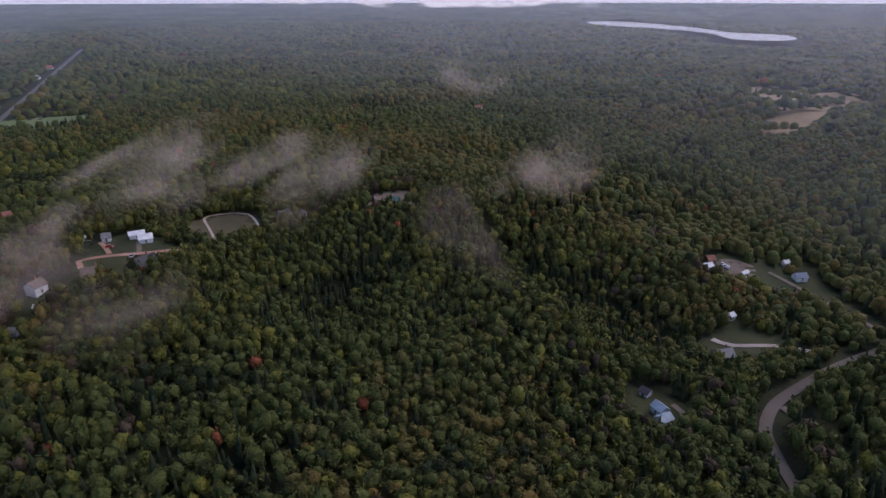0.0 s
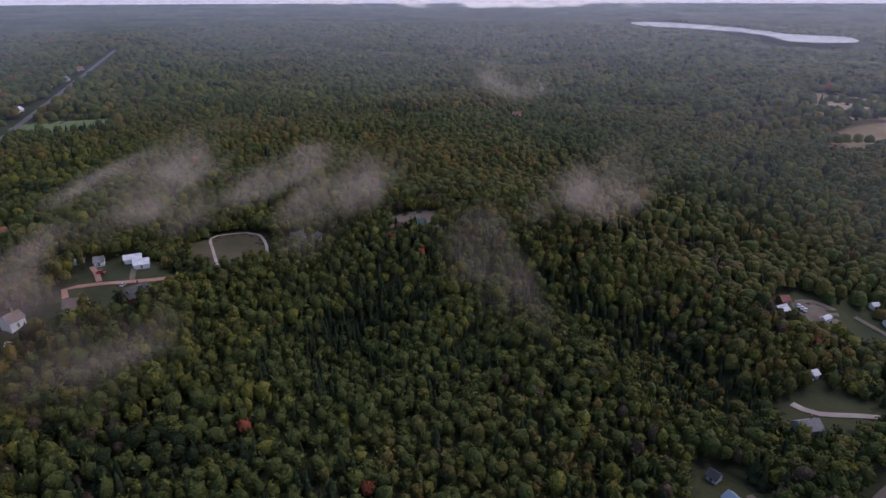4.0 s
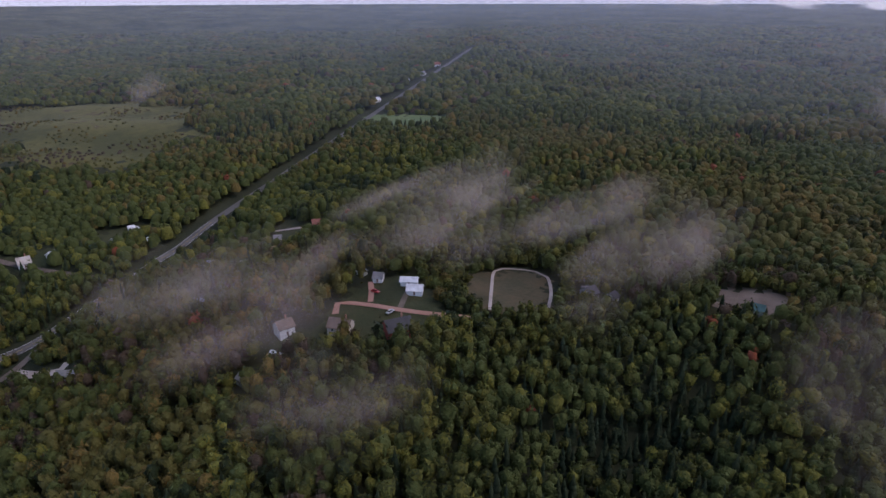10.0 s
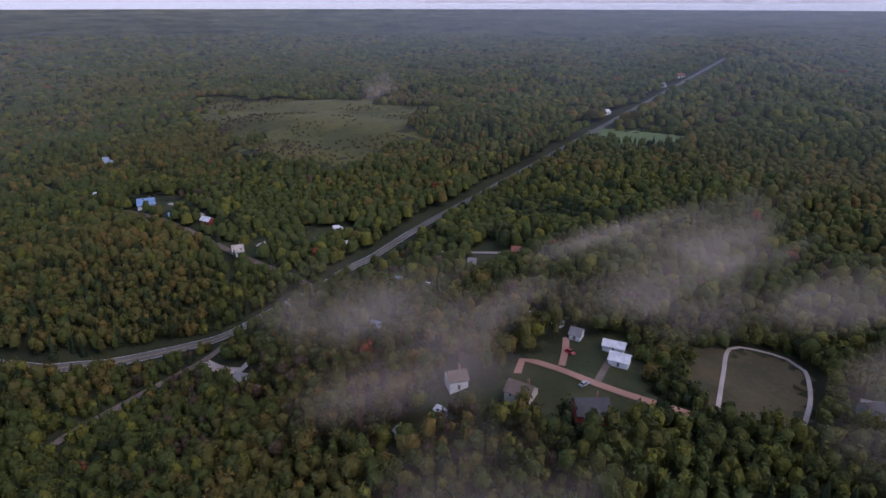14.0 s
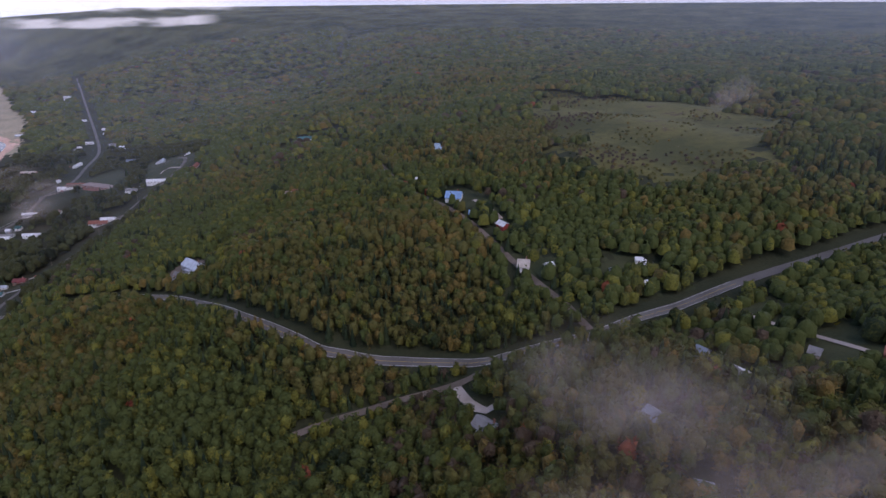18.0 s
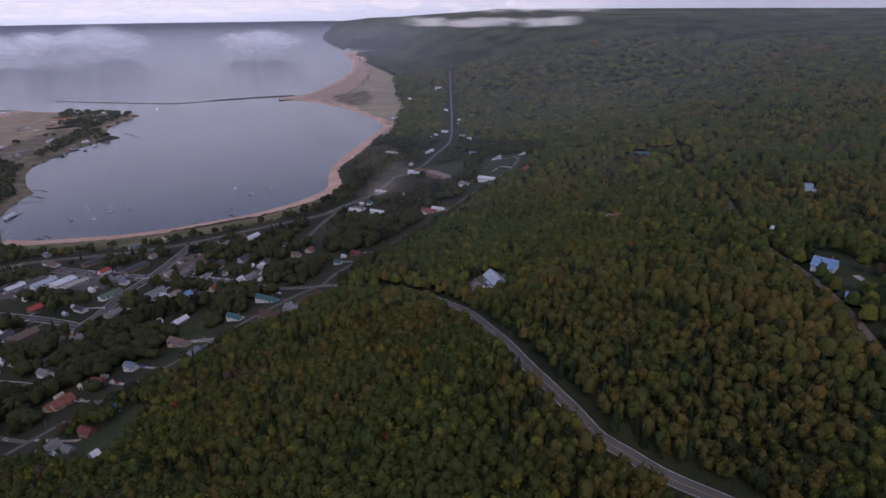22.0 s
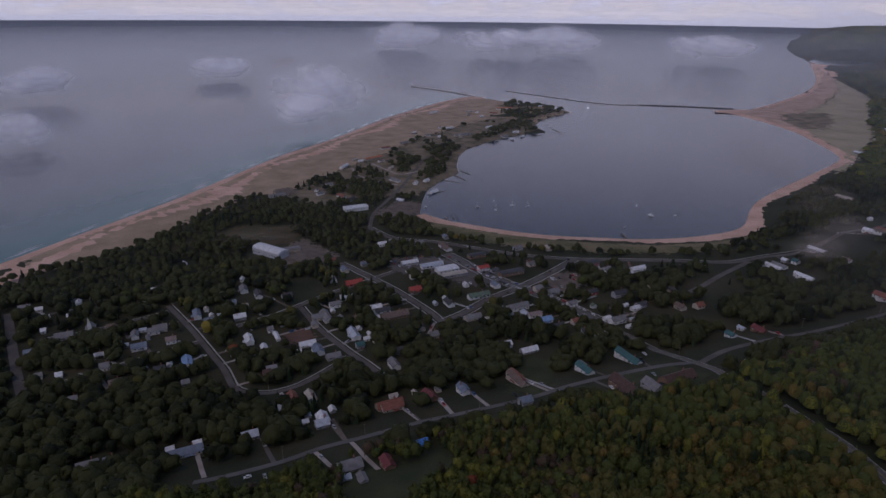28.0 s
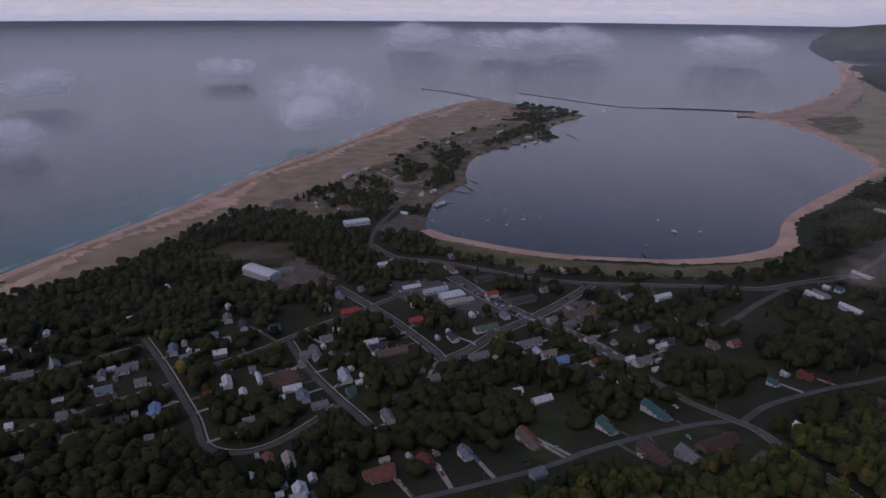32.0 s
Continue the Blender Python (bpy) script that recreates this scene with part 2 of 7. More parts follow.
ROADS["shore_road"] = (8, "paved", [(-536, -698), (-551, -638), (-591, -602), (-629, -551), (-668, -498), (-717, -455), (-766, -426), (-829, -388), (-876, -353), (-925, -343), (-980, -328), (-1103, -356)])
ROADS["far_road"] = (6.5, "asphalt", [(-1103, -356), (-1180, -352), (-1327, -392), (-1481, -432), (-1711, -536), (-2032, -690), (-2290, -815), (-2775, -1050)])
ROADS["coast_link"] = (7, "paved", [(-745, -305), (-790, -314), (-837, -328), (-897, -341)])
ROADS["point_road"] = (6, "paved", [(-536, -698), (-566, -761), (-608, -816), (-667, -892), (-731, -984), (-806, -1087)])
ROADS["second_street"] = (6, "paved", [(-455, -575), (-471, -510), (-483, -457), (-493, -394), (-494, -365)])
ROADS["cross_a"] = (5.5, "paved", [(-310, -443), (-345, -452), (-372, -463), (-408, -479), (-461, -498), (-504, -514)])
ROADS["cross_b"] = (7.5, "paved", [(-494, -365), (-524, -374), (-563, -392), (-618, -408), (-676, -431), (-723, -453)])
ROADS["third_street"] = (5.5, "paved", [(-377, -461), (-381, -408), (-391, -353), (-399, -316), (-402, -298)])
ROADS["fourth_street"] = (5, "paved", [(-253, -527), (-269, -460), (-280, -406), (-288, -363), (-291, -329), (-299, -314), (-315, -304), (-334, -304), (-351, -311), (-370, -322), (-391, -336)])
ROADS["cross_c"] = (5, "paved", [(-159, -398), (-186, -404), (-231, -416), (-264, -423), (-277, -426)])
ROADS["cross_d"] = (5, "paved", [(-143, -494), (-184, -495), (-228, -504), (-253, -511)])
ROADS["cross_e"] = (5, "paved", [(-133, -557), (-159, -562), (-178, -558)])
ROADS["back_lane"] = (4, "gravel", [(-662, -319), (-670, -291), (-675, -279)])
ROADS["county_road"] = (5.2, "paved", [(133, 181), (133, 190), (134, 202), (136, 214), (146, 229), (160, 240), (192, 259), (223, 273)])
ROADS["dirt_track"] = (3.5, "gravel", [(151, 230), (157, 214), (163, 200), (170, 190)])
ROADS["farm_road"] = (3.6, "gravel", [(211, 367), (223, 348), (234, 318), (234, 290)])
ROADS["pale_drive"] = (3.2, "palegravel", [(145, 292), (153, 284), (176, 281), (189, 274)])
ROADS["lot_drive"] = (3.5, "gravel", [(183, 376), (193, 378), (202, 372)])
ROADS["house_drive"] = (3, "gravel", [(104, 234), (106, 228), (106, 220)])
ROADS["red_road"] = (3.2, "redgravel", [(-198, 311), (-203, 318), (-191, 324), (-176, 329), (-164, 334), (-144, 344)])
ROADS["red_branch"] = (2.8, "redgravel", [(-190, 327), (-196, 335), (-204, 344)])
ROADS["red_drive"] = (2.8, "gravel", [(-175, 331), (-180, 342), (-182, 347)])
ROADS["field_track"] = (1.7, "palegravel", [(-140, 355), (-151, 376), (-162, 399), (-156, 408), (-144, 412), (-135, 408), (-124, 389), (-117, 370)])
ROADS["side_track"] = (4.5, "gravel", [(-358, 244), (-353, 228), (-349, 200), (-340, 172), (-330, 154)])
ROADS["white_drive"] = (5, "palegravel", [(-351, 229), (-334, 234), (-324, 240), (-326, 245)])
ROADS["west_road"] = (4, "gravel", [(-364, 298), (-379, 296), (-398, 293), (-441, 281), (-479, 270), (-523, 257), (-569, 241), (-618, 223), (-683, 208), (-773, 187), (-867, 160), (-1072, 108), (-1859, -34)])
ROADS["hill_drive"] = (4, "palegravel", [(-569, 266), (-551, 272), (-532, 276), (-518, 279)])
ROADS["clearing_drive"] = (2.8, "palegravel", [(-363, 376), (-342, 381), (-323, 386), (-300, 392)])
ROADS["house_spur"] = (4, "gravel", [(-357, 240), (-354, 234), (-351, 226)])
ROADS["yard_lane"] = (3.5, "palegravel", [(-999, -103), (-1023, -130), (-1005, -135)])
ROADS["east_street"] = (8, "paved", [(-104, -579), (-118, -499), (-131, -429), (-139, -389), (-134, -373)])
ROADS["dune_lane"] = (5, "palegravel", [(-740, -979), (-697, -970), (-686, -1003), (-675, -1076)])
ROADS["cottage_lane"] = (4.5, "palegravel", [(-662, -901), (-631, -949), (-618, -1004), (-625, -1053)])
PATCHES = {}
PATCHES["hay_field"] = [(-497, 698), (-396, 716), (-376, 674), (-405, 648), (-461, 644)]
PATCHES["marsh"] = [(-1076, 425), (-1000, 560), (-905, 655), (-760, 660), (-650, 625), (-575, 560), (-530, 480), (-525, 400), (-560, 345), (-640, 325), (-740, 330), (-870, 335), (-990, 370)]
PATCHES["meadow_east"] = [(481, 1031), (545, 994), (589, 949), (624, 896), (474, 756), (385, 660), (317, 621), (361, 728), (428, 771), (397, 812)]
PATCHES["arena"] = [(-171, 386), (-161, 398), (-145, 412), (-134, 407), (-118, 374), (-127, 356), (-140, 356), (-153, 352)]
PATCHES["clearing_town"] = [(-204, 320), (-206, 347), (-190, 367), (-175, 352), (-156, 343), (-154, 322), (-166, 305), (-187, 295), (-202, 276), (-218, 273), (-217, 287), (-198, 301)]
PATCHES["clearing_a"] = [(-369, 376), (-374, 399), (-312, 408), (-290, 397), (-296, 376), (-334, 375)]
PATCHES["clearing_b"] = [(-452, 334), (-428, 369), (-400, 364), (-392, 337), (-416, 316)]
PATCHES["clearing_c"] = [(-463, 276), (-470, 291), (-440, 311), (-420, 302), (-434, 280)]
PATCHES["clearing_d"] = [(-672, 247), (-634, 276), (-519, 290), (-500, 282), (-539, 257), (-597, 238)]
PATCHES["yard_a"] = [(88, 253), (104, 249), (110, 235), (108, 218), (94, 212), (81, 226)]
PATCHES["yard_b"] = [(137, 293), (163, 306), (180, 289), (191, 278), (156, 270), (131, 273)]
PATCHES["yard_c"] = [(171, 384), (210, 390), (247, 379), (243, 352), (244, 305), (226, 282), (221, 330), (177, 340), (163, 360)]
PATCHES["yard_d"] = [(-52, 427), (-20, 431), (-17, 408), (-52, 404)]
PATCHES["gravel_lot"] = [(179, 374), (190, 380), (201, 369), (190, 349), (179, 345)]
PATCHES["school_field"] = [(-326, -768), (-372, -787), (-428, -753), (-439, -695), (-413, -674), (-367, -695)]
PATCHES["school_lot"] = [(-400, -663), (-439, -695), (-448, -657), (-459, -605), (-441, -588), (-393, -574), (-387, -614)]
PATCHES["boat_lot"] = [(-563, -754), (-614, -807), (-661, -793), (-663, -776), (-638, -729), (-586, -733)]
PATCHES["wh1_yard"] = [(-591, 7), (-608, 6), (-623, 13), (-612, 36), (-578, 49), (-567, 46), (-558, 29)]
PATCHES["motel_yard"] = [(-561, -194), (-611, -183), (-620, -155), (-601, -136), (-559, -137), (-546, -150)]
PATCHES["point_sand"] = [(-95, -785), (-214, -904), (-392, -1087), (-679, -1361), (-1192, -1818), (-1340, -1899), (-1378, -1769), (-1271, -1567), (-1086, -1417), (-881, -1290), (-746, -1159), (-651, -1096), (-535, -994), (-463, -934), (-401, -939), (-310, -854), (-251, -780), (-188, -735), (-107, -704)]
PATCHES["spit_grass"] = [(-3380, -2048), (-3264, -1902), (-3046, -1668), (-2762, -1464), (-2389, -1267), (-2139, -1167), (-1968, -1099), (-1880, -981), (-1787, -858), (-1651, -726), (-1670, -750), (-1760, -870), (-1880, -1040), (-1915, -1190), (-1960, -1310), (-2031, -1290), (-2472, -1448), (-2895, -1690)]
PATCHES["shore_grass"] = [(-638, -705), (-683, -637), (-752, -549), (-866, -468), (-945, -443), (-1019, -441), (-997, -411), (-919, -396), (-852, -409), (-767, -457), (-684, -524), (-644, -580), (-605, -634)]
PATCHES["point_ground"] = [(-459, -913), (-533, -987), (-648, -1088), (-742, -1150), (-876, -1278), (-1078, -1402), (-1231, -1618), (-1356, -1712), (-1453, -1550), (-1479, -1471), (-1367, -1413), (-1233, -1287), (-1144, -1215), (-1034, -1178), (-930, -1121), (-877, -1066), (-829, -986), (-807, -934), (-751, -901), (-703, -855), (-660, -826), (-615, -836), (-576, -862), (-496, -836)]
PATCHES["point_tip"] = [(-1296, -1858), (-1405, -1814), (-1466, -1568), (-1486, -1479), (-1378, -1428), (-1279, -1354), (-1209, -1478), (-1086, -1417)]
PATCHES["spit_verge"] = [(-3232, -1880), (-2900, -1500), (-2704, -1301), (-2170, -970), (-1927, -808), (-1686, -700), (-1500, -620), (-1540, -660), (-1653, -724), (-1787, -858), (-1898, -994), (-1968, -1099), (-2139, -1167), (-2389, -1267), (-2762, -1464), (-3046, -1668)]
PATCHES["spit_scrub"] = [(-2060, -1180), (-2230, -1150), (-2133, -1060), (-1960, -960), (-1890, -980), (-1960, -1090)]
PATCHES["beach_lot"] = [(-450, -962), (-481, -968), (-488, -933), (-454, -907), (-441, -913)]
PATCHES["hill_yard"] = [(-1305, -267), (-1366, -210), (-1021, -90), (-953, -96), (-940, -133), (-1020, -165)]
PATCHES["shore_lawn"] = [(-1178, -333), (-1291, -310), (-1111, -223), (-1015, -213), (-1011, -257)]
PATCHES["street_lawn"] = [(-328, -152), (-368, -141), (-389, -150), (-387, -118), (-332, -95), (-319, -112)]
PATCHES["green_yard"] = [(-524, -267), (-541, -242), (-498, -187), (-474, -209)]
# groves on the sandy point
GROVES = {}
GROVES["tip"] = [(-1331, -1646), (-1429, -1732), (-1486, -1673), (-1520, -1525), (-1420, -1392), (-1320, -1381), (-1210, -1235), (-1133, -1212), (-1037, -1125), (-967, -1155), (-979, -1205), (-1098, -1314), (-1232, -1399), (-1263, -1549)]
GROVES["bay_side"] = [(-862, -1219), (-942, -1258), (-911, -1164), (-967, -1155), (-946, -1115), (-896, -1103), (-820, -961), (-764, -916), (-734, -867), (-703, -860), (-702, -910), (-749, -979), (-812, -1082), (-825, -1152)]
GROVES["mid_point"] = [(-737, -1158), (-761, -1148), (-781, -1067), (-725, -966), (-695, -979), (-706, -1073)]
GROVES["west_of_road"] = [(-624, -1032), (-663, -1040), (-670, -945), (-666, -905), (-632, -844), (-590, -786), (-572, -818), (-587, -881), (-585, -940)]
GROVES["dune_edge"] = [(-542, -1044), (-582, -1005), (-585, -940), (-587, -881), (-546, -846), (-520, -893), (-500, -938)]
PATCHES["shop_lot"] = [(-515, -561), (-548, -555), (-580, -529), (-591, -486), (-600, -434), (-575, -425), (-549, -464), (-522, -493), (-500, -521)]
PATCHES["store_lot"] = [(-669, -431), (-697, -409), (-683, -377), (-643, -375), (-640, -405)]
PATCHES["bare_yard"] = [(-347, -408), (-372, -412), (-376, -387), (-347, -382)]
PATCH_LOOK = {
    "hay_field": ("hay", 6, "bright green mown field beside the highway"),
    "marsh": ("marsh", 12, "olive and rusty marsh with low scrub"),
    "meadow_east": ("dry_meadow", 12, "dry tan meadow among the woods"),
    "arena": ("arena_grass", 3, "dull green riding field inside a gravel track"),
    "clearing_town": ("grass", 3, "mown grass yards round the houses"),
    "clearing_a": ("grass", 4, "grass clearing"),
    "clearing_b": ("grass", 4, "grass clearing"),
    "clearing_c": ("grass", 4, "grass clearing"),
    "clearing_d": ("grass", 4, "grass clearing"),
    "yard_a": ("grass", 3, "dark grass yard"),
    "yard_b": ("grass", 3, "dark grass yard"),
    "yard_c": ("grass", 3, "dark grass yard"),
    "yard_d": ("gravel", 3, "bare brown yard"),
    "gravel_lot": ("gravel", 3, "brown gravel lot"),
    "school_field": ("arena_grass", 4, "worn school field"),
    "school_lot": ("gravel", 4, "pale gravel school lot"),
    "boat_lot": ("gravel", 4, "gravel lot at the boat landing"),
    "wh1_yard": ("gravel", 3, "gravel yard round the big house"),
    "point_sand": ("dune_grass", 6, "tan dune sand with tufts of grass"),
    "point_ground": ("scrub_ground", 6, "sandy scrub ground on the point"),
    "point_tip": ("dune_grass", 6, "tan sandy ground at the tip of the point"),
    "beach_lot": ("gravel", 3, "gravel parking lot behind the beach"),
    "hill_yard": ("grass", 4, "dry mown ground round the hill houses"),
    "shore_lawn": ("grass", 4, "dull green lawn behind the shore road"),
    "street_lawn": ("grass", 3, "dark mown lawn beside the street"),
    "green_yard": ("grass", 3, "dark green house yard"),
    "shop_lot": ("paved", 3, "worn paved lot behind the shops"),
    "store_lot": ("gravel", 3, "gravel parking lot"),
    "bare_yard": ("bare_soil", 3, "bare reddish dirt yard"),
    "spit_grass": ("damp_sand", 8, "broad flat of damp pinkish sand"),
    "spit_verge": ("olive_dune", 8, "olive dune grass behind the sand"),
    "spit_scrub": ("scrub_ground", 9, "dark low scrub on the sand spit"),
    "shore_grass": ("verge", 4, "grass verge between beach and road"),
    "motel_yard": ("grass", 3, "grass island beside the highway"),
}
# x, y, heading, length, width, height, roof, wall, surroundings, kind
HOUSES = []
HOUSES += [
    (-526, -615, 180, 13.7, 7.0, 5, 'white', 'white', 'village', 'house'),
    (-550, -509, -180, 28, 7.9, 5, 'silver', 'white', 'village', 'house'),
    (-529, -529, -180, 20.8, 7.0, 5, 'white', 'grey', 'village', 'house'),
    (-560, -488, -180, 26.3, 14, 5, 'white', 'white', 'village', 'shop'),
    (-560, -469, -180, 32.0, 9, 4.5, 'beige', 'grey', 'village', 'shop'),
    (-596, -566, 90, 25.7, 7.9, 4.5, 'brown', 'white', 'village', 'house'),
    (-601, -472, 180, 13.5, 7.0, 5, 'red', 'white', 'village', 'house'),
    (-608, -457, 180, 8.7, 7.0, 5, 'dark', 'grey', 'village', 'house'),
    (-623, -444, -180, 30.6, 10, 5, 'dark', 'brown', 'village', 'shop'),
    (-616, -516, 180, 23.1, 9, 5, 'dark', 'brown', 'village', 'shop'),
    (-447, -496, 180, 18.1, 8.8, 5, 'red', 'red', 'village', 'house'),
    (-501, -447, -180, 13.0, 7.9, 5, 'red', 'brown', 'village', 'house'),
]
HOUSES += [
    (-410, -447, -180, 11.0, 7.0, 5, 'grey', 'white', 'village', 'house'),
    (-394, -423, 90, 21.1, 7.9, 5, 'grey', 'white', 'village', 'house'),
    (-444, -421, -180, 15.2, 7.0, 5, 'white', 'white', 'village', 'house'),
    (-449, -411, -180, 15.6, 7.0, 5, 'dark', 'white', 'village', 'house'),
    (-418, -406, 180, 7.5, 7.0, 4.5, 'brown', 'beige', 'village', 'house'),
    (-457, -397, -180, 28, 10.6, 4.5, 'brown', 'brown', 'village', 'house'),
    (-407, -374, 90, 18.2, 7.9, 5, 'silver', 'white', 'village', 'house'),
    (-405, -350, 180, 7.2, 7.0, 4.5, 'teal', 'grey', 'village', 'house'),
    (-363, -375, -180, 14.5, 7.0, 4, 'white', 'white', 'village', 'house'),
    (-368, -357, 90, 13.8, 8.8, 5, 'bluegrey', 'white', 'village', 'house'),
    (-377, -340, -180, 12.3, 7.0, 4.5, 'grey', 'grey', 'village', 'house'),
    (-418, -299, 90, 13.1, 7.0, 5.5, 'grey', 'white', 'village', 'house'),
]
HOUSES += [
    (-473, -338, 180, 7.9, 7.9, 5, 'grey', 'beige', 'village', 'house'),
    (-556, -402, -180, 24.4, 7.9, 5, 'green', 'white', 'village', 'house'),
    (-519, -399, 90, 14.4, 7.0, 4.5, 'dark', 'white', 'village', 'house'),
    (-558, -435, 90, 6.1, 5.3, 4, 'white', 'white', 'village', 'house'),
    (-525, -357, 180, 16.3, 7.9, 4.5, 'grey', 'beige', 'village', 'house'),
    (-577, -357, 180, 23.8, 7.9, 6, 'grey', 'white', 'village', 'house'),
    (-575, -339, 90, 8.9, 7.0, 5, 'silver', 'grey', 'village', 'house'),
    (-582, -333, -180, 13.2, 7.0, 5, 'redgrey', 'white', 'village', 'house'),
    (-583, -318, -180, 15.8, 7.9, 5, 'blue', 'white', 'village', 'house'),
    (-584, -299, 180, 14.8, 7.9, 5, 'dark', 'grey', 'village', 'house'),
    (-623, -388, 180, 8.9, 7.9, 6, 'grey', 'beige', 'village', 'house'),
    (-634, -375, 180, 12.2, 7.9, 5, 'grey', 'grey', 'village', 'house'),
]
HOUSES += [
    (-522, -288, 180, 8.1, 7.0, 5, 'white', 'white', 'village', 'house'),
    (-533, -269, -180, 15.7, 7.0, 4, 'white', 'grey', 'village', 'house'),
    (-494, -226, 90, 19.6, 8.8, 5, 'redbrown', 'white', 'village', 'house'),
    (-448, -230, 90, 6.6, 7.0, 5.5, 'bluegrey', 'white', 'village', 'house'),
    (-390, -237, 180, 19.7, 8.8, 4.5, 'redbrown', 'beige', 'village', 'house'),
    (-421, -232, 90, 9.9, 7.9, 5, 'darkred', 'brown', 'village', 'house'),
    (-632, -339, 180, 10.2, 7.0, 5, 'grey', 'white', 'village', 'house'),
    (-671, -355, 180, 10.9, 7.0, 5, 'dark', 'red', 'village', 'house'),
    (-693, -337, -180, 15.1, 7.9, 6, 'dark', 'grey', 'village', 'house'),
    (-725, -423, 180, 15.3, 10, 6.5, 'dark', 'brick', 'village', 'shop'),
    (-729, -401, 180, 9.8, 7.0, 5, 'grey', 'white', 'village', 'house'),
    (-763, -386, -180, 20.6, 7.0, 5, 'white', 'white', 'village', 'house'),
]
HOUSES += [
    (-644, -283, -180, 16.2, 7.9, 6, 'grey', 'white', 'village', 'house'),
    (-639, -292, -180, 7.1, 5.3, 4.5, 'white', 'white', 'village', 'house'),
    (-682, -300, -180, 9.6, 5.3, 4, 'white', 'white', 'village', 'house'),
    (-692, -303, -180, 10.6, 7.0, 5, 'dark', 'grey', 'village', 'house'),
    (-649, -325, 90, 4.2, 5.3, 4, 'green', 'white', 'village', 'house'),
    (-594, -212, 90, 26.1, 7.9, 5, 'teal', 'white', 'village', 'house'),
    (-548, -211, 90, 16.9, 7.0, 5, 'teal', 'white', 'village', 'house'),
    (-546, -163, 90, 25.3, 10.6, 5, 'darkbrown', 'brown', 'village', 'house'),
    (-561, -152, 90, 14.0, 9.7, 5, 'grey', 'grey', 'village', 'house'),
    (-589, -155, 180, 27.4, 10.6, 4.5, 'darkbrown', 'brown', 'village', 'house'),
    (-650, -144, 90, 6.3, 5.3, 3.5, 'white', 'white', 'village', 'house'),
    (-705, -204, 90, 8.9, 6.2, 4, 'teal', 'white', 'village', 'house'),
]
HOUSES += [
    (-734, -198, 90, 12.5, 7.0, 4, 'darkred', 'brown', 'village', 'house'),
    (-900, -310, 90, 20.3, 4.4, 3.5, 'white', 'white', 'village', 'house'),
    (-889, -264, 90, 18.3, 4.4, 3.5, 'white', 'white', 'village', 'house'),
    (-927, -316, 90, 6.5, 5.3, 4, 'white', 'grey', 'village', 'house'),
    (-930, -304, 90, 7.4, 7.0, 4.5, 'teal', 'white', 'village', 'house'),
    (-717, -134, 90, 6.3, 7.9, 6, 'darkbrown', 'white', 'village', 'house'),
    (-331, -533, 90, 13.7, 7.9, 5, 'grey', 'white', 'village', 'house'),
    (-343, -510, 90, 15.7, 7.0, 5, 'dark', 'white', 'village', 'house'),
    (-315, -501, 180, 6.9, 6.2, 4.5, 'bluegrey', 'white', 'village', 'house'),
    (-324, -486, -180, 8.4, 6.2, 4, 'beige', 'white', 'village', 'house'),
    (-278, -485, 90, 15.5, 7.0, 5, 'bluegrey', 'white', 'village', 'house'),
    (-289, -464, 180, 12.8, 7.9, 5, 'bluegrey', 'white', 'village', 'house'),
]
HOUSES += [
    (-251, -437, 180, 8.8, 7.0, 5, 'redgrey', 'white', 'village', 'house'),
    (-243, -468, -180, 12.2, 9.7, 5, 'grey', 'beige', 'village', 'house'),
    (-224, -436, 180, 12.5, 7.9, 5, 'bluegrey', 'white', 'village', 'house'),
    (-192, -435, -180, 5.9, 5.3, 4, 'white', 'white', 'village', 'house'),
    (-197, -410, -180, 7.2, 7.9, 5, 'grey', 'white', 'village', 'house'),
    (-163, -412, -180, 4.9, 6.2, 4, 'white', 'white', 'village', 'house'),
    (-261, -386, 90, 15.8, 7.9, 5, 'blue', 'white', 'village', 'house'),
    (-239, -383, -180, 8.4, 7.9, 5, 'dark', 'brown', 'village', 'house'),
    (-206, -375, -180, 9.3, 7.9, 5, 'brown', 'redbrick', 'village', 'house'),
    (-257, -350, 180, 5.9, 6.2, 4.5, 'grey', 'grey', 'village', 'house'),
    (-270, -351, -180, 4.9, 6.2, 4.5, 'brown', 'brown', 'village', 'house'),
    (-316, -406, 90, 14.5, 7.0, 5, 'white', 'white', 'village', 'house'),
]
HOUSES += [
    (-326, -386, 90, 8.4, 5.3, 3.5, 'white', 'white', 'village', 'house'),
    (-324, -340, -180, 8.1, 8.8, 5, 'grey', 'grey', 'village', 'house'),
    (-341, -403, 90, 15.6, 3.5, 3, 'white', 'white', 'village', 'house'),
    (-341, -241, 90, 10.6, 7.9, 4.5, 'white', 'white', 'village', 'house'),
    (-176, -363, 180, 7.0, 6.2, 4.5, 'grey', 'grey', 'village', 'house'),
    (-161, -491, -180, 14.9, 9.7, 4.5, 'grey', 'grey', 'village', 'house'),
    (-141, -547, 180, 5.5, 5.3, 4, 'white', 'white', 'village', 'house'),
    (-162, -540, -180, 4.3, 5.3, 4, 'white', 'grey', 'village', 'house'),
    (-200, -492, -180, 6.4, 7.0, 4.5, 'brown', 'beige', 'village', 'house'),
    (-221, -463, 90, 11.4, 6.2, 4.5, 'grey', 'white', 'village', 'house'),
    (-168, -575, 90, 8.8, 5.3, 4, 'white', 'white', 'village', 'house'),
    (-242, -578, -180, 7.0, 6.2, 4, 'white', 'grey', 'village', 'house'),
]
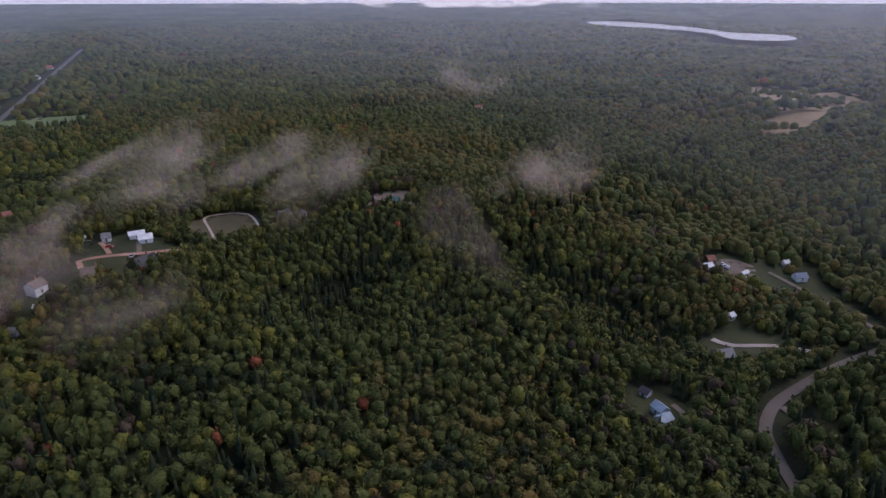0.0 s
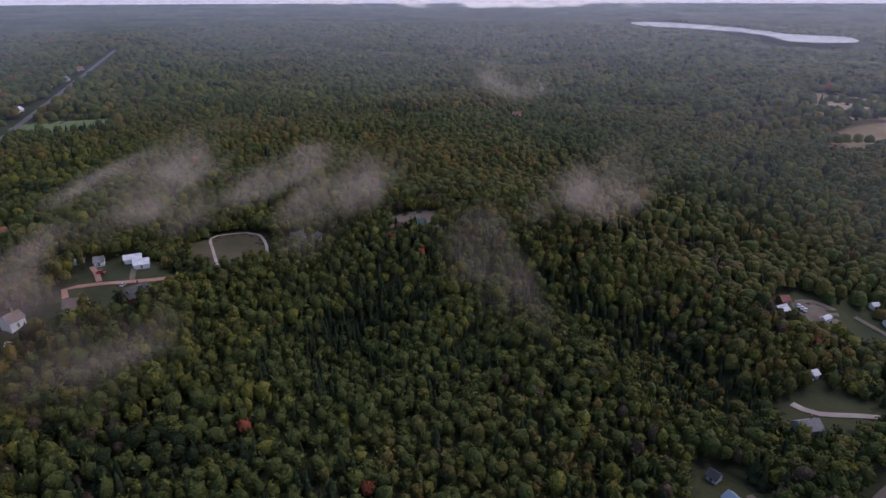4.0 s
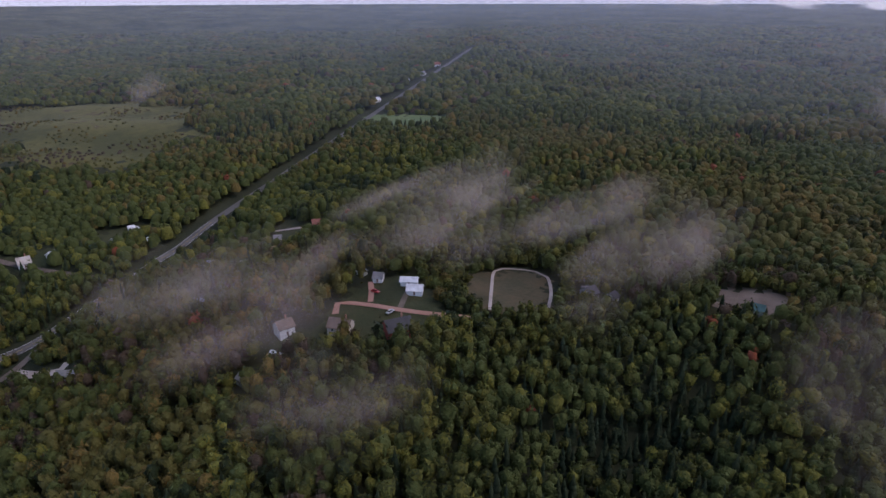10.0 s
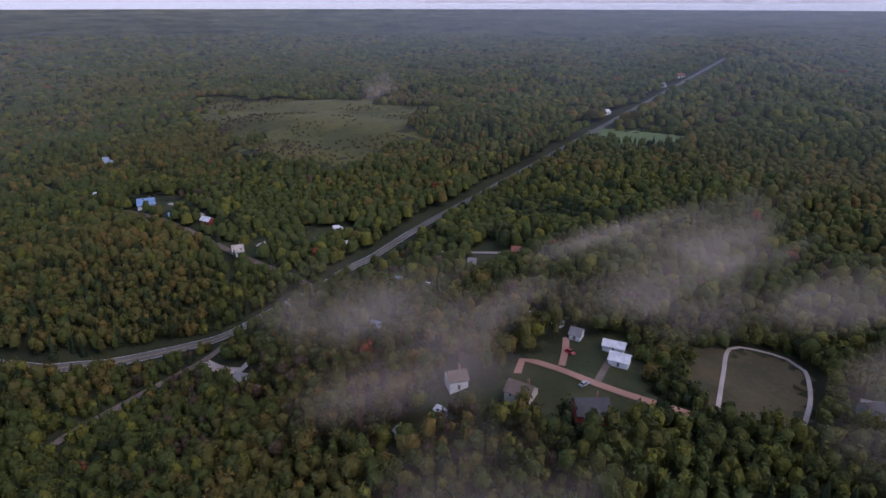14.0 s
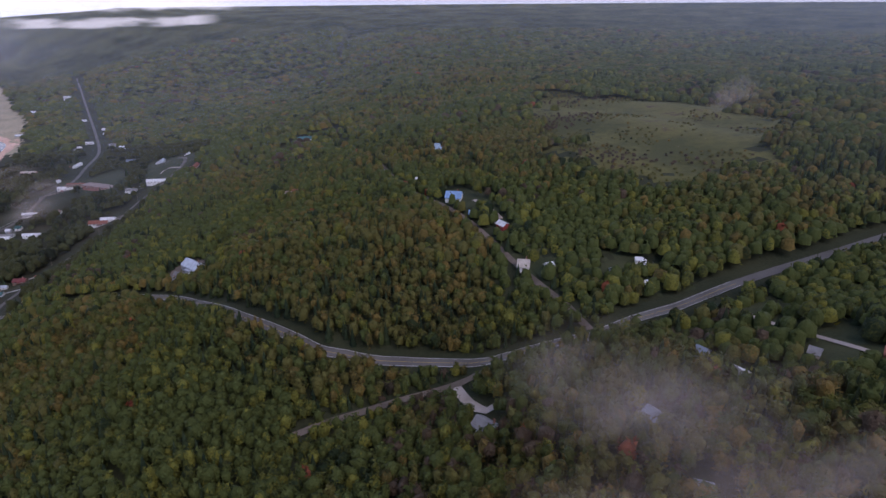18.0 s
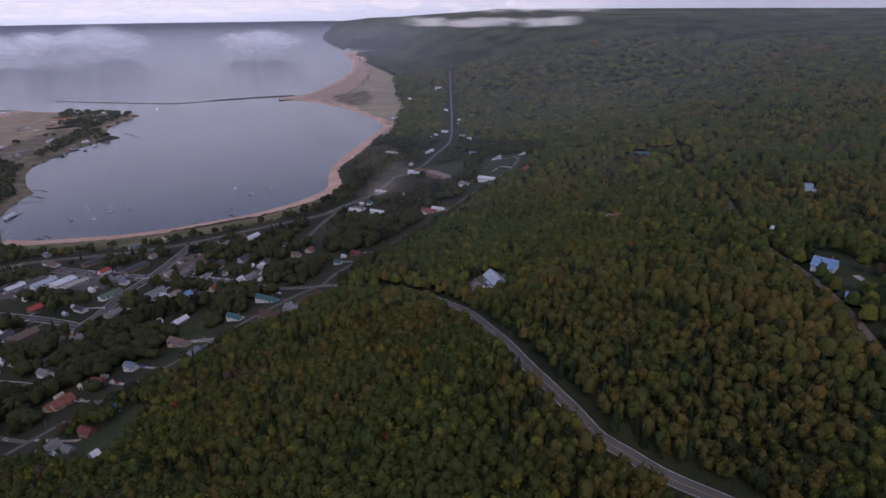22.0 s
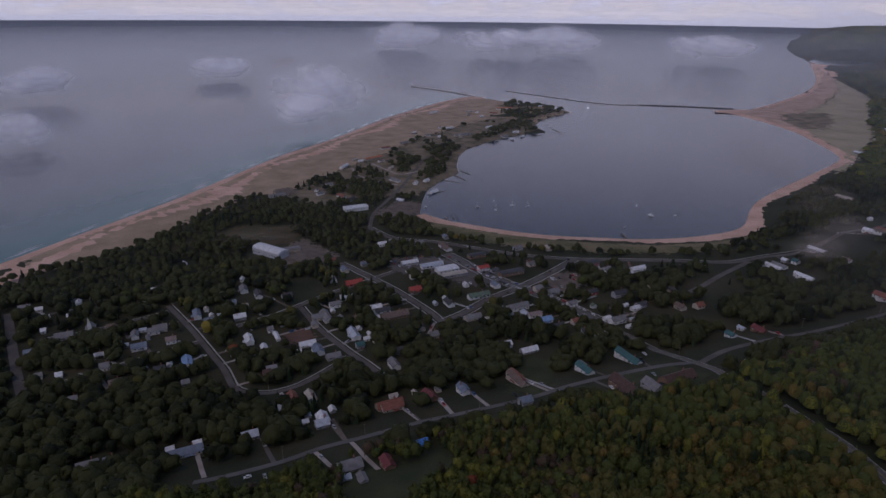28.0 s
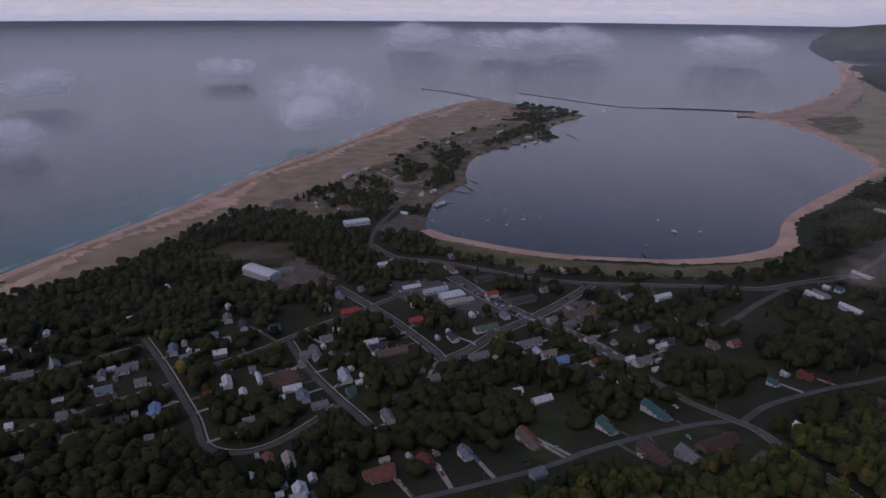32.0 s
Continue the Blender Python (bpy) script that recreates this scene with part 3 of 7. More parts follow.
HOUSES += [
    (-278, -652, 90, 9.9, 6.2, 4, 'white', 'grey', 'village', 'house'),
    (-335, -566, 90, 6.9, 5.3, 4, 'white', 'white', 'village', 'house'),
    (-329, -285, 90, 8.9, 7.0, 4.5, 'redbrown', 'brown', 'village', 'house'),
    (-379, -410, 90, 6.8, 6.2, 4.5, 'grey', 'beige', 'village', 'house'),
    (-432, -323, -180, 6.6, 7.0, 4.5, 'dark', 'grey', 'village', 'house'),
    (-338, -419, -180, 5.1, 6.2, 4.5, 'grey', 'white', 'village', 'house'),
    (-195, -563, 180, 5.1, 6.2, 4, 'dark', 'grey', 'village', 'house'),
    (-220, -537, 180, 5.0, 6.2, 4, 'grey', 'beige', 'village', 'house'),
    (-613, -1068, -134, 27.4, 7, 5, 'white', 'white', 'shore', 'house'),
    (-692, -1113, -162, 43.1, 8, 5, 'rust', 'beige', 'shore', 'house'),
    (-548, -950, -171, 12.6, 6, 4, 'grey', 'white', 'shore', 'house'),
    (-546, -868, 107, 19.7, 7, 4.5, 'redbrown', 'white', 'shore', 'house'),
]
HOUSES += [
    (-706, -841, -153, 21.0, 8, 5, 'white', 'white', 'shore', 'house'),
    (-629, -806, 128, 12.3, 6, 4, 'white', 'grey', 'shore', 'house'),
    (-721, -904, -150, 13.4, 6, 4, 'white', 'white', 'shore', 'house'),
    (-668, -929, 110, 24.5, 8, 4.5, 'grey', 'white', 'shore', 'house'),
    (-1307, -1598, 170, 51.7, 8, 5, 'rust', 'white', 'shore', 'house'),
    (-1231, -1534, 134, 24.2, 7, 4, 'redbrown', 'beige', 'shore', 'house'),
    (-1067, -1617, -159, 28.9, 7, 4, 'white', 'white', 'shore', 'house'),
    (-995, -1365, -165, 24.8, 7, 4, 'white', 'grey', 'shore', 'house'),
    (-1176, -1589, -173, 20.6, 6, 4, 'beige', 'grey', 'shore', 'house'),
    (-877, -1325, -176, 15.4, 6, 4, 'brown', 'beige', 'shore', 'house'),
    (-903, -1296, 157, 13.6, 6, 4, 'grey', 'white', 'shore', 'house'),
    (-924, -1270, -177, 15.3, 6, 4, 'white', 'beige', 'shore', 'house'),
]
HOUSES += [
    (-986, -1269, -169, 48.7, 7, 4, 'grey', 'beige', 'shore', 'house'),
    (-1080, -1218, 178, 18.6, 7, 4, 'grey', 'white', 'shore', 'house'),
    (-1102, -1337, -160, 22.6, 6, 4, 'white', 'white', 'shore', 'house'),
    (-1132, -1249, -178, 16.9, 6, 4, 'white', 'white', 'shore', 'house'),
    (-651, -1116, -149, 17.1, 6, 4, 'beige', 'beige', 'shore', 'house'),
    (-751, -1199, -160, 24.2, 6, 4, 'redbrown', 'white', 'shore', 'house'),
    (-517, -898, -159, 13.2, 7, 4, 'grey', 'white', 'shore', 'house'),
    (-447, -918, -165, 29.2, 8, 3.5, 'grey', 'beige', 'shore', 'house'),
    (-658, -1100, -162, 13.8, 6, 4, 'white', 'beige', 'shore', 'house'),
    (-812, -1235, -160, 26.0, 7, 4, 'grey', 'beige', 'shore', 'house'),
    (-713, -1079, -163, 21.3, 6, 4, 'brown', 'beige', 'shore', 'house'),
    (-383, -647, 122, 48.1, 18, 8, 'white', 'silver', 'village', 'school'),
]
HOUSES += [
    (-410, -650, -180, 22.7, 10, 4.5, 'grey', 'beige', 'village', 'shop'),
    (-546, -792, -180, 37.2, 17, 6, 'white', 'white', 'village', 'hall'),
    (-1346, -416, 180, 28, 7.0, 4.5, 'white', 'white', 'village', 'house'),
    (-1122, -314, 90, 28, 7.9, 5, 'brown', 'white', 'village', 'house'),
    (-1043, -237, 64, 64.5, 16, 5, 'redgrey', 'brick', 'village', 'school'),
    (-1339, -310, 90, 16.2, 7.9, 5, 'bluegrey', 'grey', 'village', 'house'),
    (-959, -123, 90, 28, 7.0, 4.5, 'white', 'white', 'village', 'house'),
    (-1172, -193, 0, 28, 7.0, 4.5, 'silver', 'white', 'village', 'house'),
    (-1196, -156, 0, 28, 5.3, 4, 'white', 'white', 'village', 'house'),
    (-966, -72, 0, 22.9, 7.0, 4.5, 'redbrown', 'brown', 'village', 'house'),
    (-872, -171, 90, 23.1, 7.9, 5, 'redbrown', 'white', 'village', 'house'),
    (-875, -160, 90, 17.5, 6.2, 4.5, 'white', 'white', 'village', 'house'),
]
HOUSES += [
    (-892, -267, 90, 22.3, 4.4, 3.5, 'white', 'white', 'village', 'house'),
    (-906, -307, 90, 18.4, 6.2, 4, 'grey', 'white', 'village', 'house'),
    (-722, -136, 90, 6.2, 5.3, 4, 'white', 'white', 'village', 'house'),
    (-646, -140, 90, 5.6, 4.4, 3.5, 'white', 'white', 'village', 'house'),
    (-966, -163, 90, 14.9, 6.2, 4.5, 'grey', 'white', 'village', 'house'),
    (-1122, -336, 90, 15.0, 7.0, 5, 'white', 'white', 'village', 'house'),
    (-1507, -489, 90, 13.3, 6.2, 4, 'white', 'white', 'village', 'house'),
    (-2289, -867, 90, 17.9, 7.0, 5, 'white', 'white', 'village', 'house'),
    (-1541, -422, 90, 12.7, 6.2, 4.5, 'grey', 'white', 'village', 'house'),
    (-1703, -506, 90, 14.9, 6.2, 4.5, 'white', 'grey', 'village', 'house'),
    (-2067, -858, 90, 20.1, 6.2, 5, 'white', 'white', 'village', 'house'),
    (-1723, -724, 90, 20.9, 6.2, 4.5, 'white', 'grey', 'village', 'house'),
]
HOUSES += [
    (-567, 25, -179, 9.3, 6.7, 4.2, 'grey', 'grey', 'forest', 'house'),
    (-583, 23, 65, 8.0, 6.7, 3.8, 'grey', 'white', 'forest', 'house'),
    (-592, 33, 45, 21.1, 11.8, 6.0, 'silver', 'grey', 'forest', 'house'),
    (-390, -232, 180, 15.6, 8.8, 5, 'redbrown', 'beige', 'village', 'house'),
    (-382, -159, -180, 6.3, 6.2, 5, 'bright_blue', 'white', 'village', 'house'),
    (-335, -156, 180, 13.2, 8.8, 5, 'grey', 'beige', 'village', 'house'),
    (-338, -232, 180, 9.1, 7.9, 5, 'silver', 'grey', 'village', 'house'),
    (-291, -242, 180, 10.3, 7.9, 5, 'silver', 'grey', 'village', 'house'),
    (-250, -241, -180, 21.7, 7.9, 4.5, 'bluegrey', 'white', 'village', 'house'),
    (-447, -229, -90, 11.3, 6.2, 5.5, 'bluegrey', 'white', 'village', 'house'),
    (-492, -223, 90, 23.4, 7.0, 5, 'brown', 'beige', 'village', 'house'),
    (-332, -104, -180, 4.2, 5.3, 3.5, 'white', 'grey', 'village', 'house'),
]
HOUSES += [
    (-354, -145, 90, 10.0, 6.2, 5, 'darkred', 'brown', 'village', 'house'),
    (-336, -136, 90, 7.0, 4.4, 3.5, 'grey', 'grey', 'village', 'house'),
    (-237, -464, -180, 10.5, 7.0, 5, 'grey', 'white', 'village', 'house'),
    (-319, -335, -180, 5.9, 7.0, 5, 'darkbrown', 'brown', 'village', 'house'),
    (-420, -234, 90, 10.7, 7.9, 5, 'darkred', 'brown', 'village', 'house'),
    (-472, -182, -180, 8.6, 7.0, 5, 'bluegrey', 'grey', 'village', 'house'),
    (-165, 316, 57, 11.5, 10.0, 5.5, 'dark', 'red', 'forest', 'house'),
    (-186, 353, 29, 8.5, 4.6, 3.6, 'white', 'white', 'forest', 'house'),
    (-178, 347, 27, 7.5, 6.0, 3.8, 'white', 'white', 'forest', 'house'),
    (-211, 291, 71, 7.3, 7.4, 5.5, 'brown', 'white', 'forest', 'house'),
    (-188, 304, 20, 9.8, 8.1, 4.7, 'brown', 'beige', 'forest', 'house'),
    (-235, 291, 64, 4.7, 5.9, 3.8, 'bluegrey', 'grey', 'forest', 'house'),
]
HOUSES += [
    (-207, 263, -3, 4, 4.4, 3.0, 'grey', 'grey', 'forest', 'house'),
    (-227, 345, 126, 5.7, 3.0, 3.0, 'white', 'white', 'forest', 'house'),
    (-215, 350, 8, 4.8, 3.0, 3.0, 'white', 'white', 'forest', 'house'),
    (-202, 348, 26, 4.7, 5.9, 3.8, 'grey', 'white', 'forest', 'house'),
    (-302, 340, 31, 5.4, 6.7, 3.8, 'white', 'white', 'forest', 'house'),
    (-308, 238, 40, 11.5, 8.1, 4.2, 'grey', 'beige', 'forest', 'house'),
    (-292, 394, 48, 4.7, 5.9, 4.2, 'redbrown', 'red', 'forest', 'house'),
    (-307, 374, 44, 4.3, 5.2, 3.4, 'grey', 'beige', 'forest', 'house'),
    (-403, 342, 99, 6.7, 5.9, 3.8, 'white', 'grey', 'forest', 'house'),
    (-423, 330, 113, 4, 3.7, 3.0, 'white', 'white', 'forest', 'house'),
    (-446, 281, 76, 7.1, 8.9, 4.7, 'beige', 'white', 'forest', 'house'),
    (-438, 295, 107, 4.3, 5.2, 3.8, 'white', 'white', 'forest', 'house'),
]
HOUSES += [
    (-579, 251, 74, 12.6, 11.1, 5.1, 'blue', 'white', 'forest', 'house'),
    (-504, 278, 26, 8.5, 5.9, 3.8, 'white', 'red', 'forest', 'house'),
    (-534, 260, 81, 4.2, 5.2, 3.4, 'blue', 'grey', 'forest', 'house'),
    (-784, 255, 70, 8.5, 8.9, 4.2, 'lightblue', 'white', 'forest', 'house'),
    (-106, 394, 63, 5.9, 7.4, 4.7, 'dark', 'grey', 'forest', 'house'),
    (-95, 396, 78, 4.2, 5.2, 3.4, 'dark', 'grey', 'forest', 'house'),
    (-536, 749, 85, 12.6, 7.4, 4.2, 'white', 'white', 'forest', 'house'),
    (-587, 886, 56, 7.2, 7.4, 4.2, 'white', 'white', 'forest', 'house'),
    (-613, 997, 68, 14.7, 8.9, 4.2, 'redbrown', 'white', 'forest', 'house'),
    (-586, 924, 73, 7.2, 7.4, 4.2, 'grey', 'white', 'forest', 'house'),
    (-414, 637, 65, 4.4, 5.2, 3.0, 'white', 'white', 'forest', 'house'),
    (-397, 640, 52, 7.6, 4.4, 3.0, 'white', 'white', 'forest', 'house'),
]
HOUSES += [
    (-425, 352, 29, 4.5, 3.7, 3.0, 'white', 'white', 'forest', 'house'),
    (-203, 278, 4, 4, 3.0, 2.1, 'white', 'white', 'forest', 'house'),
    (-277, 291, 76, 5.4, 6.7, 4.2, 'bluegrey', 'grey', 'forest', 'house'),
    (-434, 349, 79, 4, 3.7, 2.5, 'white', 'white', 'forest', 'house'),
    (96, 228, -65, 5.9, 5.2, 4.2, 'lightblue', 'white', 'forest', 'house'),
    (95, 220, 28, 5.9, 4.8, 4.2, 'lightblue', 'white', 'forest', 'house'),
    (94, 242, -50, 4, 4.4, 3.0, 'dark', 'white', 'forest', 'house'),
    (143, 274, 14, 9.3, 7.4, 4.2, 'grey', 'grey', 'forest', 'house'),
    (228, 361, 6, 7.2, 5.9, 3.8, 'bluegrey', 'white', 'forest', 'house'),
    (174, 373, 12, 4.9, 5.9, 3.8, 'redbrown', 'brown', 'forest', 'house'),
    (168, 362, 22, 6.3, 5.9, 3.8, 'white', 'white', 'forest', 'house'),
    (191, 359, 35, 6.2, 2.6, 3.4, 'white', 'white', 'forest', 'house'),
]
HOUSES += [
    (-33, 410, 2, 4.7, 5.9, 3.8, 'teal', 'white', 'forest', 'house'),
    (44, 775, 11, 9.0, 7.4, 5.1, 'redbrown', 'white', 'forest', 'house'),
    (48, 477, -5, 5.4, 6.7, 4.2, 'white', 'white', 'forest', 'house'),
    (61, 475, 43, 5.4, 6.7, 4.2, 'red', 'red', 'forest', 'house'),
    (7, 1083, 30, 9.8, 6.7, 4.2, 'white', 'white', 'forest', 'house'),
    (-86, 579, 12, 5.4, 6.7, 3.8, 'white', 'white', 'forest', 'house'),
    (162, 310, 32, 4, 3.7, 3.0, 'white', 'white', 'forest', 'house'),
    (227, 378, 16, 4, 3.7, 3.0, 'white', 'white', 'forest', 'house'),
    (-108, 396, 30, 4.7, 5.9, 3.8, 'grey', 'grey', 'forest', 'house'),
    (-1027, 75, 103, 23.3, 8.9, 4.2, 'teal', 'white', 'forest', 'house'),
    (-670, 226, 64, 4.7, 5.9, 4.2, 'white', 'white', 'forest', 'house'),
    (-649, 168, 135, 8.3, 6.7, 4.2, 'brown', 'brown', 'forest', 'house'),
]
HOUSES += [
    (-736, 99, 108, 5.7, 6.7, 4.2, 'redbrown', 'grey', 'forest', 'house'),
    (-719, 191, 149, 7.7, 5.9, 3.4, 'grey', 'white', 'forest', 'house'),
    (-799, 252, 91, 9.1, 7.4, 4.2, 'lightblue', 'white', 'forest', 'house'),
    (-278, 294, 26, 5.9, 7.4, 4.2, 'bluegrey', 'grey', 'forest', 'house'),
    (-302, 339, 15, 5.4, 6.7, 3.8, 'grey', 'white', 'forest', 'house'),
    (-731, 96, 56, 13.8, 6.7, 4.2, 'redgrey', 'white', 'forest', 'house'),
    (-326, 336, 35, 4.7, 5.9, 3.8, 'bluegrey', 'grey', 'forest', 'house'),
    (-673, 227, 126, 6.3, 6.7, 4.2, 'grey', 'white', 'forest', 'house'),
    (-2325, -881, 90, 27.0, 6.2, 5, 'white', 'white', 'village', 'house'),
    (-2084, -874, 90, 13.7, 5.3, 4, 'white', 'grey', 'village', 'house'),
    (-1600, -653, 90, 12.7, 6.2, 4.5, 'redgrey', 'white', 'village', 'house'),
    (-1591, -499, 90, 17.5, 6.2, 4.5, 'white', 'white', 'village', 'house'),
]
HOUSES += [
    (-1543, -500, 90, 9.1, 5.3, 4, 'white', 'white', 'village', 'house'),
    (-1772, -540, 90, 11.5, 6.2, 4.5, 'white', 'grey', 'village', 'house'),
    (-1788, -493, 90, 11.9, 5.3, 4, 'bluegrey', 'white', 'village', 'house'),
    (-1545, -428, 90, 15.5, 6.2, 4.5, 'grey', 'white', 'village', 'house'),
    (-1504, -390, 90, 13.4, 6.2, 4.5, 'white', 'white', 'village', 'house'),
    (-1921, -655, 90, 11.6, 5.3, 4.5, 'white', 'white', 'village', 'house'),
    (-1207, -386, 180, 8.4, 6.2, 4, 'white', 'white', 'village', 'house'),
    (-1318, -494, 90, 28, 7.0, 4, 'beige', 'brown', 'village', 'house'),
    (-1136, -321, 90, 28, 7.9, 4.5, 'redbrown', 'brick', 'village', 'house'),
    (-986, -316, 90, 23.1, 6.2, 4, 'white', 'grey', 'village', 'house'),
    (-965, -268, 90, 10.4, 6.2, 4, 'redgrey', 'white', 'village', 'house'),
    (-118, -585, 180, 10.6, 7.0, 4.5, 'grey', 'grey', 'village', 'house'),
]
HOUSES += [
    (-132, -575, -180, 6.4, 5.3, 3.5, 'white', 'white', 'village', 'house'),
    (-142, -543, -90, 4.6, 5.3, 4, 'white', 'white', 'village', 'house'),
    (-132, -538, -180, 4.3, 5.3, 4, 'white', 'white', 'village', 'house'),
    (-168, -574, -180, 4.3, 5.3, 4, 'white', 'white', 'village', 'house'),
    (-142, -513, -180, 4.2, 5.3, 4, 'white', 'white', 'village', 'house'),
    (-192, -435, -180, 7.0, 5.3, 4, 'white', 'white', 'village', 'house'),
    (-135, -466, -180, 5.9, 7.0, 5, 'bluegrey', 'grey', 'village', 'house'),
    (-148, -418, -180, 4.9, 6.2, 4, 'grey', 'white', 'village', 'house'),
    (-193, -257, 180, 12.2, 7.9, 4.5, 'grey', 'grey', 'village', 'house'),
    (-206, -254, -180, 7.1, 8.8, 5, 'bluegrey', 'grey', 'village', 'house'),
    (-388, -425, -180, 15.2, 7.9, 5, 'grey', 'beige', 'village', 'house'),
]
HOUSES += [
    (-695, -1019, 40, 14.0, 7.0, 4.5, 'beige', 'beige', 'shore', 'house'),
    (-697, -1084, 25, 11.0, 6.5, 4, 'redgrey', 'white', 'shore', 'house'),
    (-517, -922, 60, 10.0, 6.0, 4, 'grey', 'white', 'shore', 'house'),
    (-555, -844, 30, 14.0, 8.0, 4.5, 'dark', 'grey', 'shore', 'house'),
    (-695, -894, 55, 12.0, 7.0, 4.5, 'white', 'white', 'shore', 'house'),
    (-1124, -1205, 20, 11.0, 7.0, 4.5, 'white', 'white', 'shore', 'house'),
    (-1082, -1185, 70, 13.0, 8.0, 4.5, 'white', 'grey', 'shore', 'house'),
    (-1143, -1533, 45, 20.0, 7.0, 4, 'grey', 'beige', 'shore', 'house'),
    (-1167, -1496, 15, 14.0, 7.0, 4, 'white', 'grey', 'shore', 'house'),
    (-1192, -1569, 50, 16.0, 7.0, 4, 'white', 'white', 'shore', 'house'),
    (-885, -1344, 35, 12.0, 6.0, 4, 'white', 'white', 'shore', 'house'),
    (-980, -1380, 10, 16.0, 7.0, 4, 'beige', 'white', 'shore', 'house'),
    (-972, -1253, 65, 18.0, 8.0, 4, 'beige', 'beige', 'shore', 'house'),
]
CARS = []
CARS += [(-574.2, -578.3, 90, 'white'), (-577.6, -572.2, 90, 'black'), (-625.4, -559.6, 90, 'silver'), (-594.3, -470.0, 0, 'red'), (-596.3, -462.2, 0, 'black'), (-597.5, -453.3, 0, 'blue'), (-598.6, -443.1, 0, 'white'), (-598.8, -435.2, 0, 'silver'), (-600.0, -422.3, 0, 'black'), (-602.1, -416.9, 0, 'white'), (-544.6, -546.6, 0, 'white'), (-516.0, -545.1, 90, 'blue'), (-518.8, -537.9, 90, 'black'), (-523.7, -526.0, 0, 'white'), (-537.5, -521.1, 0, 'silver'), (-522.6, -501.4, 0, 'silver'), (-519.9, -507.9, 90, 'red'), (-473.8, -448.0, 0, 'black'), (-474.7, -440.8, 0, 'black'), (-532.2, -381.9, 90, 'white')]
CARS += [(-536.5, -382.3, 90, 'blue'), (-590.1, -397.1, 90, 'black'), (-595.5, -358.1, 0, 'white'), (-598.2, -352.9, 90, 'silver'), (-600.2, -346.7, 90, 'silver'), (-666.0, -473.0, 0, 'red'), (-712.4, -454.1, 0, 'black'), (-601.7, -206.4, 0, 'black'), (-614.0, -214.2, 90, 'white'), (-586.1, -150.1, 90, 'blue'), (-657.6, -358.4, 90, 'black'), (-638.1, -363.7, 0, 'white'), (-653.2, -365.9, 0, 'silver'), (-381.6, -325.2, 90, 'silver'), (-341.7, -374.9, 90, 'red'), (-362.1, -411.2, 0, 'black'), (-207.0, -479.0, 0, 'black'), (-340.7, -411.0, 0, 'white'), (-485.3, -575.9, 0, 'blue'), (-475.9, -201.5, 90, 'black')]
CARS += [(-371.0, -407.1, 0, 'white'), (-322.2, -429.9, 90, 'silver'), (-178.6, -407.7, 0, 'silver'), (-614.7, -281.2, 0, 'red'), (-818.3, -373.4, 90, 'black'), (-677.3, -402.4, 90, 'black'), (-658.6, -411.3, 0, 'white'), (-280.9, -180.4, 0, 'white'), (-289.9, -175.3, 90, 'silver'), (-295.1, -173.0, 90, 'black'), (-297.9, -153.8, 90, 'white'), (-571.5, -153.2, 0, 'black'), (-580.4, -145.8, 0, 'black'), (-1348.0, -430.9, 0, 'red'), (-1339.5, -409.3, 0, 'blue'), (-1087.2, -355.5, 0, 'silver'), (-966.9, -124.7, 0, 'white'), (-977.0, -153.4, 90, 'silver'), (-586.1, 21.4, 0, 'black'), (-580.5, 33.4, 90, 'white')]
CARS += [(181.7, 370.7, 60, 'white'), (182.8, 368.7, 60, 'white'), (183.9, 366.9, 60, 'white'), (-434.8, 352.0, 90, 'white'), (-428.9, 355.7, 0, 'black'), (-425.8, 334.0, 0, 'black'), (-194.3, 336.0, 0, 'red'), (-202.0, 346.9, 90, 'silver'), (-176.5, 325.2, 90, 'silver'), (-533.0, 274.0, 0, 'white'), (-527.2, 276.4, 0, 'black')]
SCHOOL_BUS = (-835, -352, 30)
BOATS = [(-737, -734, 0, 'sail'), (-779, -752, 47, 'sail'), (-756, -706, 94, 'sail'), (-794, -718, 141, 'sail'), (-816, -703, 8, 'sail'), (-984, -630, 55, 'motor'), (-969, -580, 102, 'cruiser'), (-1005, -564, 149, 'motor'), (-891, -553, 16, 'motor'), (-685, -819, 63, 'motor'), (-660, -768, 110, 'motor'), (-1590, -1536, 157, 'sail')]
DOCKS = [(-868, -533, -860, -512), (-665, -707, -663, -692), (-676, -707, -673, -690), (-794, -943, -796, -889), (-759, -905, -780, -880), (-822, -962, -826, -925), (-701, -838, -729, -843), (-1435, -1500, -1473, -1462), (-1261, -1275, -1247, -1202), (-1094, -1266, -1182, -1199)]
PIERS = [[(-1272, -2270), (-1321, -2142), (-1349, -2028), (-1368, -1910)], [(-1563, -2010), (-1623, -1792), (-1698, -1580), (-1795, -1514)], [(-1795, -1514), (-1915, -1427), (-2028, -1332)]]
POLES = [(-634, -196), (-766, -180), (-660, -281), (-675, -381), (-457, -485), (-362, -462), (-286, -441), (-315, -306), (-562, -380), (-745, -452), (-579, -594), (-304, -195), (-358, -198), (-440, -191), (-832, -154), (-913, -135)]
STREET_TREES = [(-665, -450, 'dark', 1.3), (-528, -601, 'spruce', 1.2), (-545, -602, 'spruce', 1.1), (-622, -546, 'spruce', 0.8), (-658, -494, 'spruce', 1.1), (-284, -441, 'orange', 1.3), (-300, -383, 'red', 1.1), (-749, -409, 'dark', 1.1), (-672, -559, 'dark', 0.6), (-517, -479, 'dark', 1.2), (-572, -430, 'dark', 1.3), (-614, -366, 'dark', 1.2)]
CHURCH = (-183, -496)
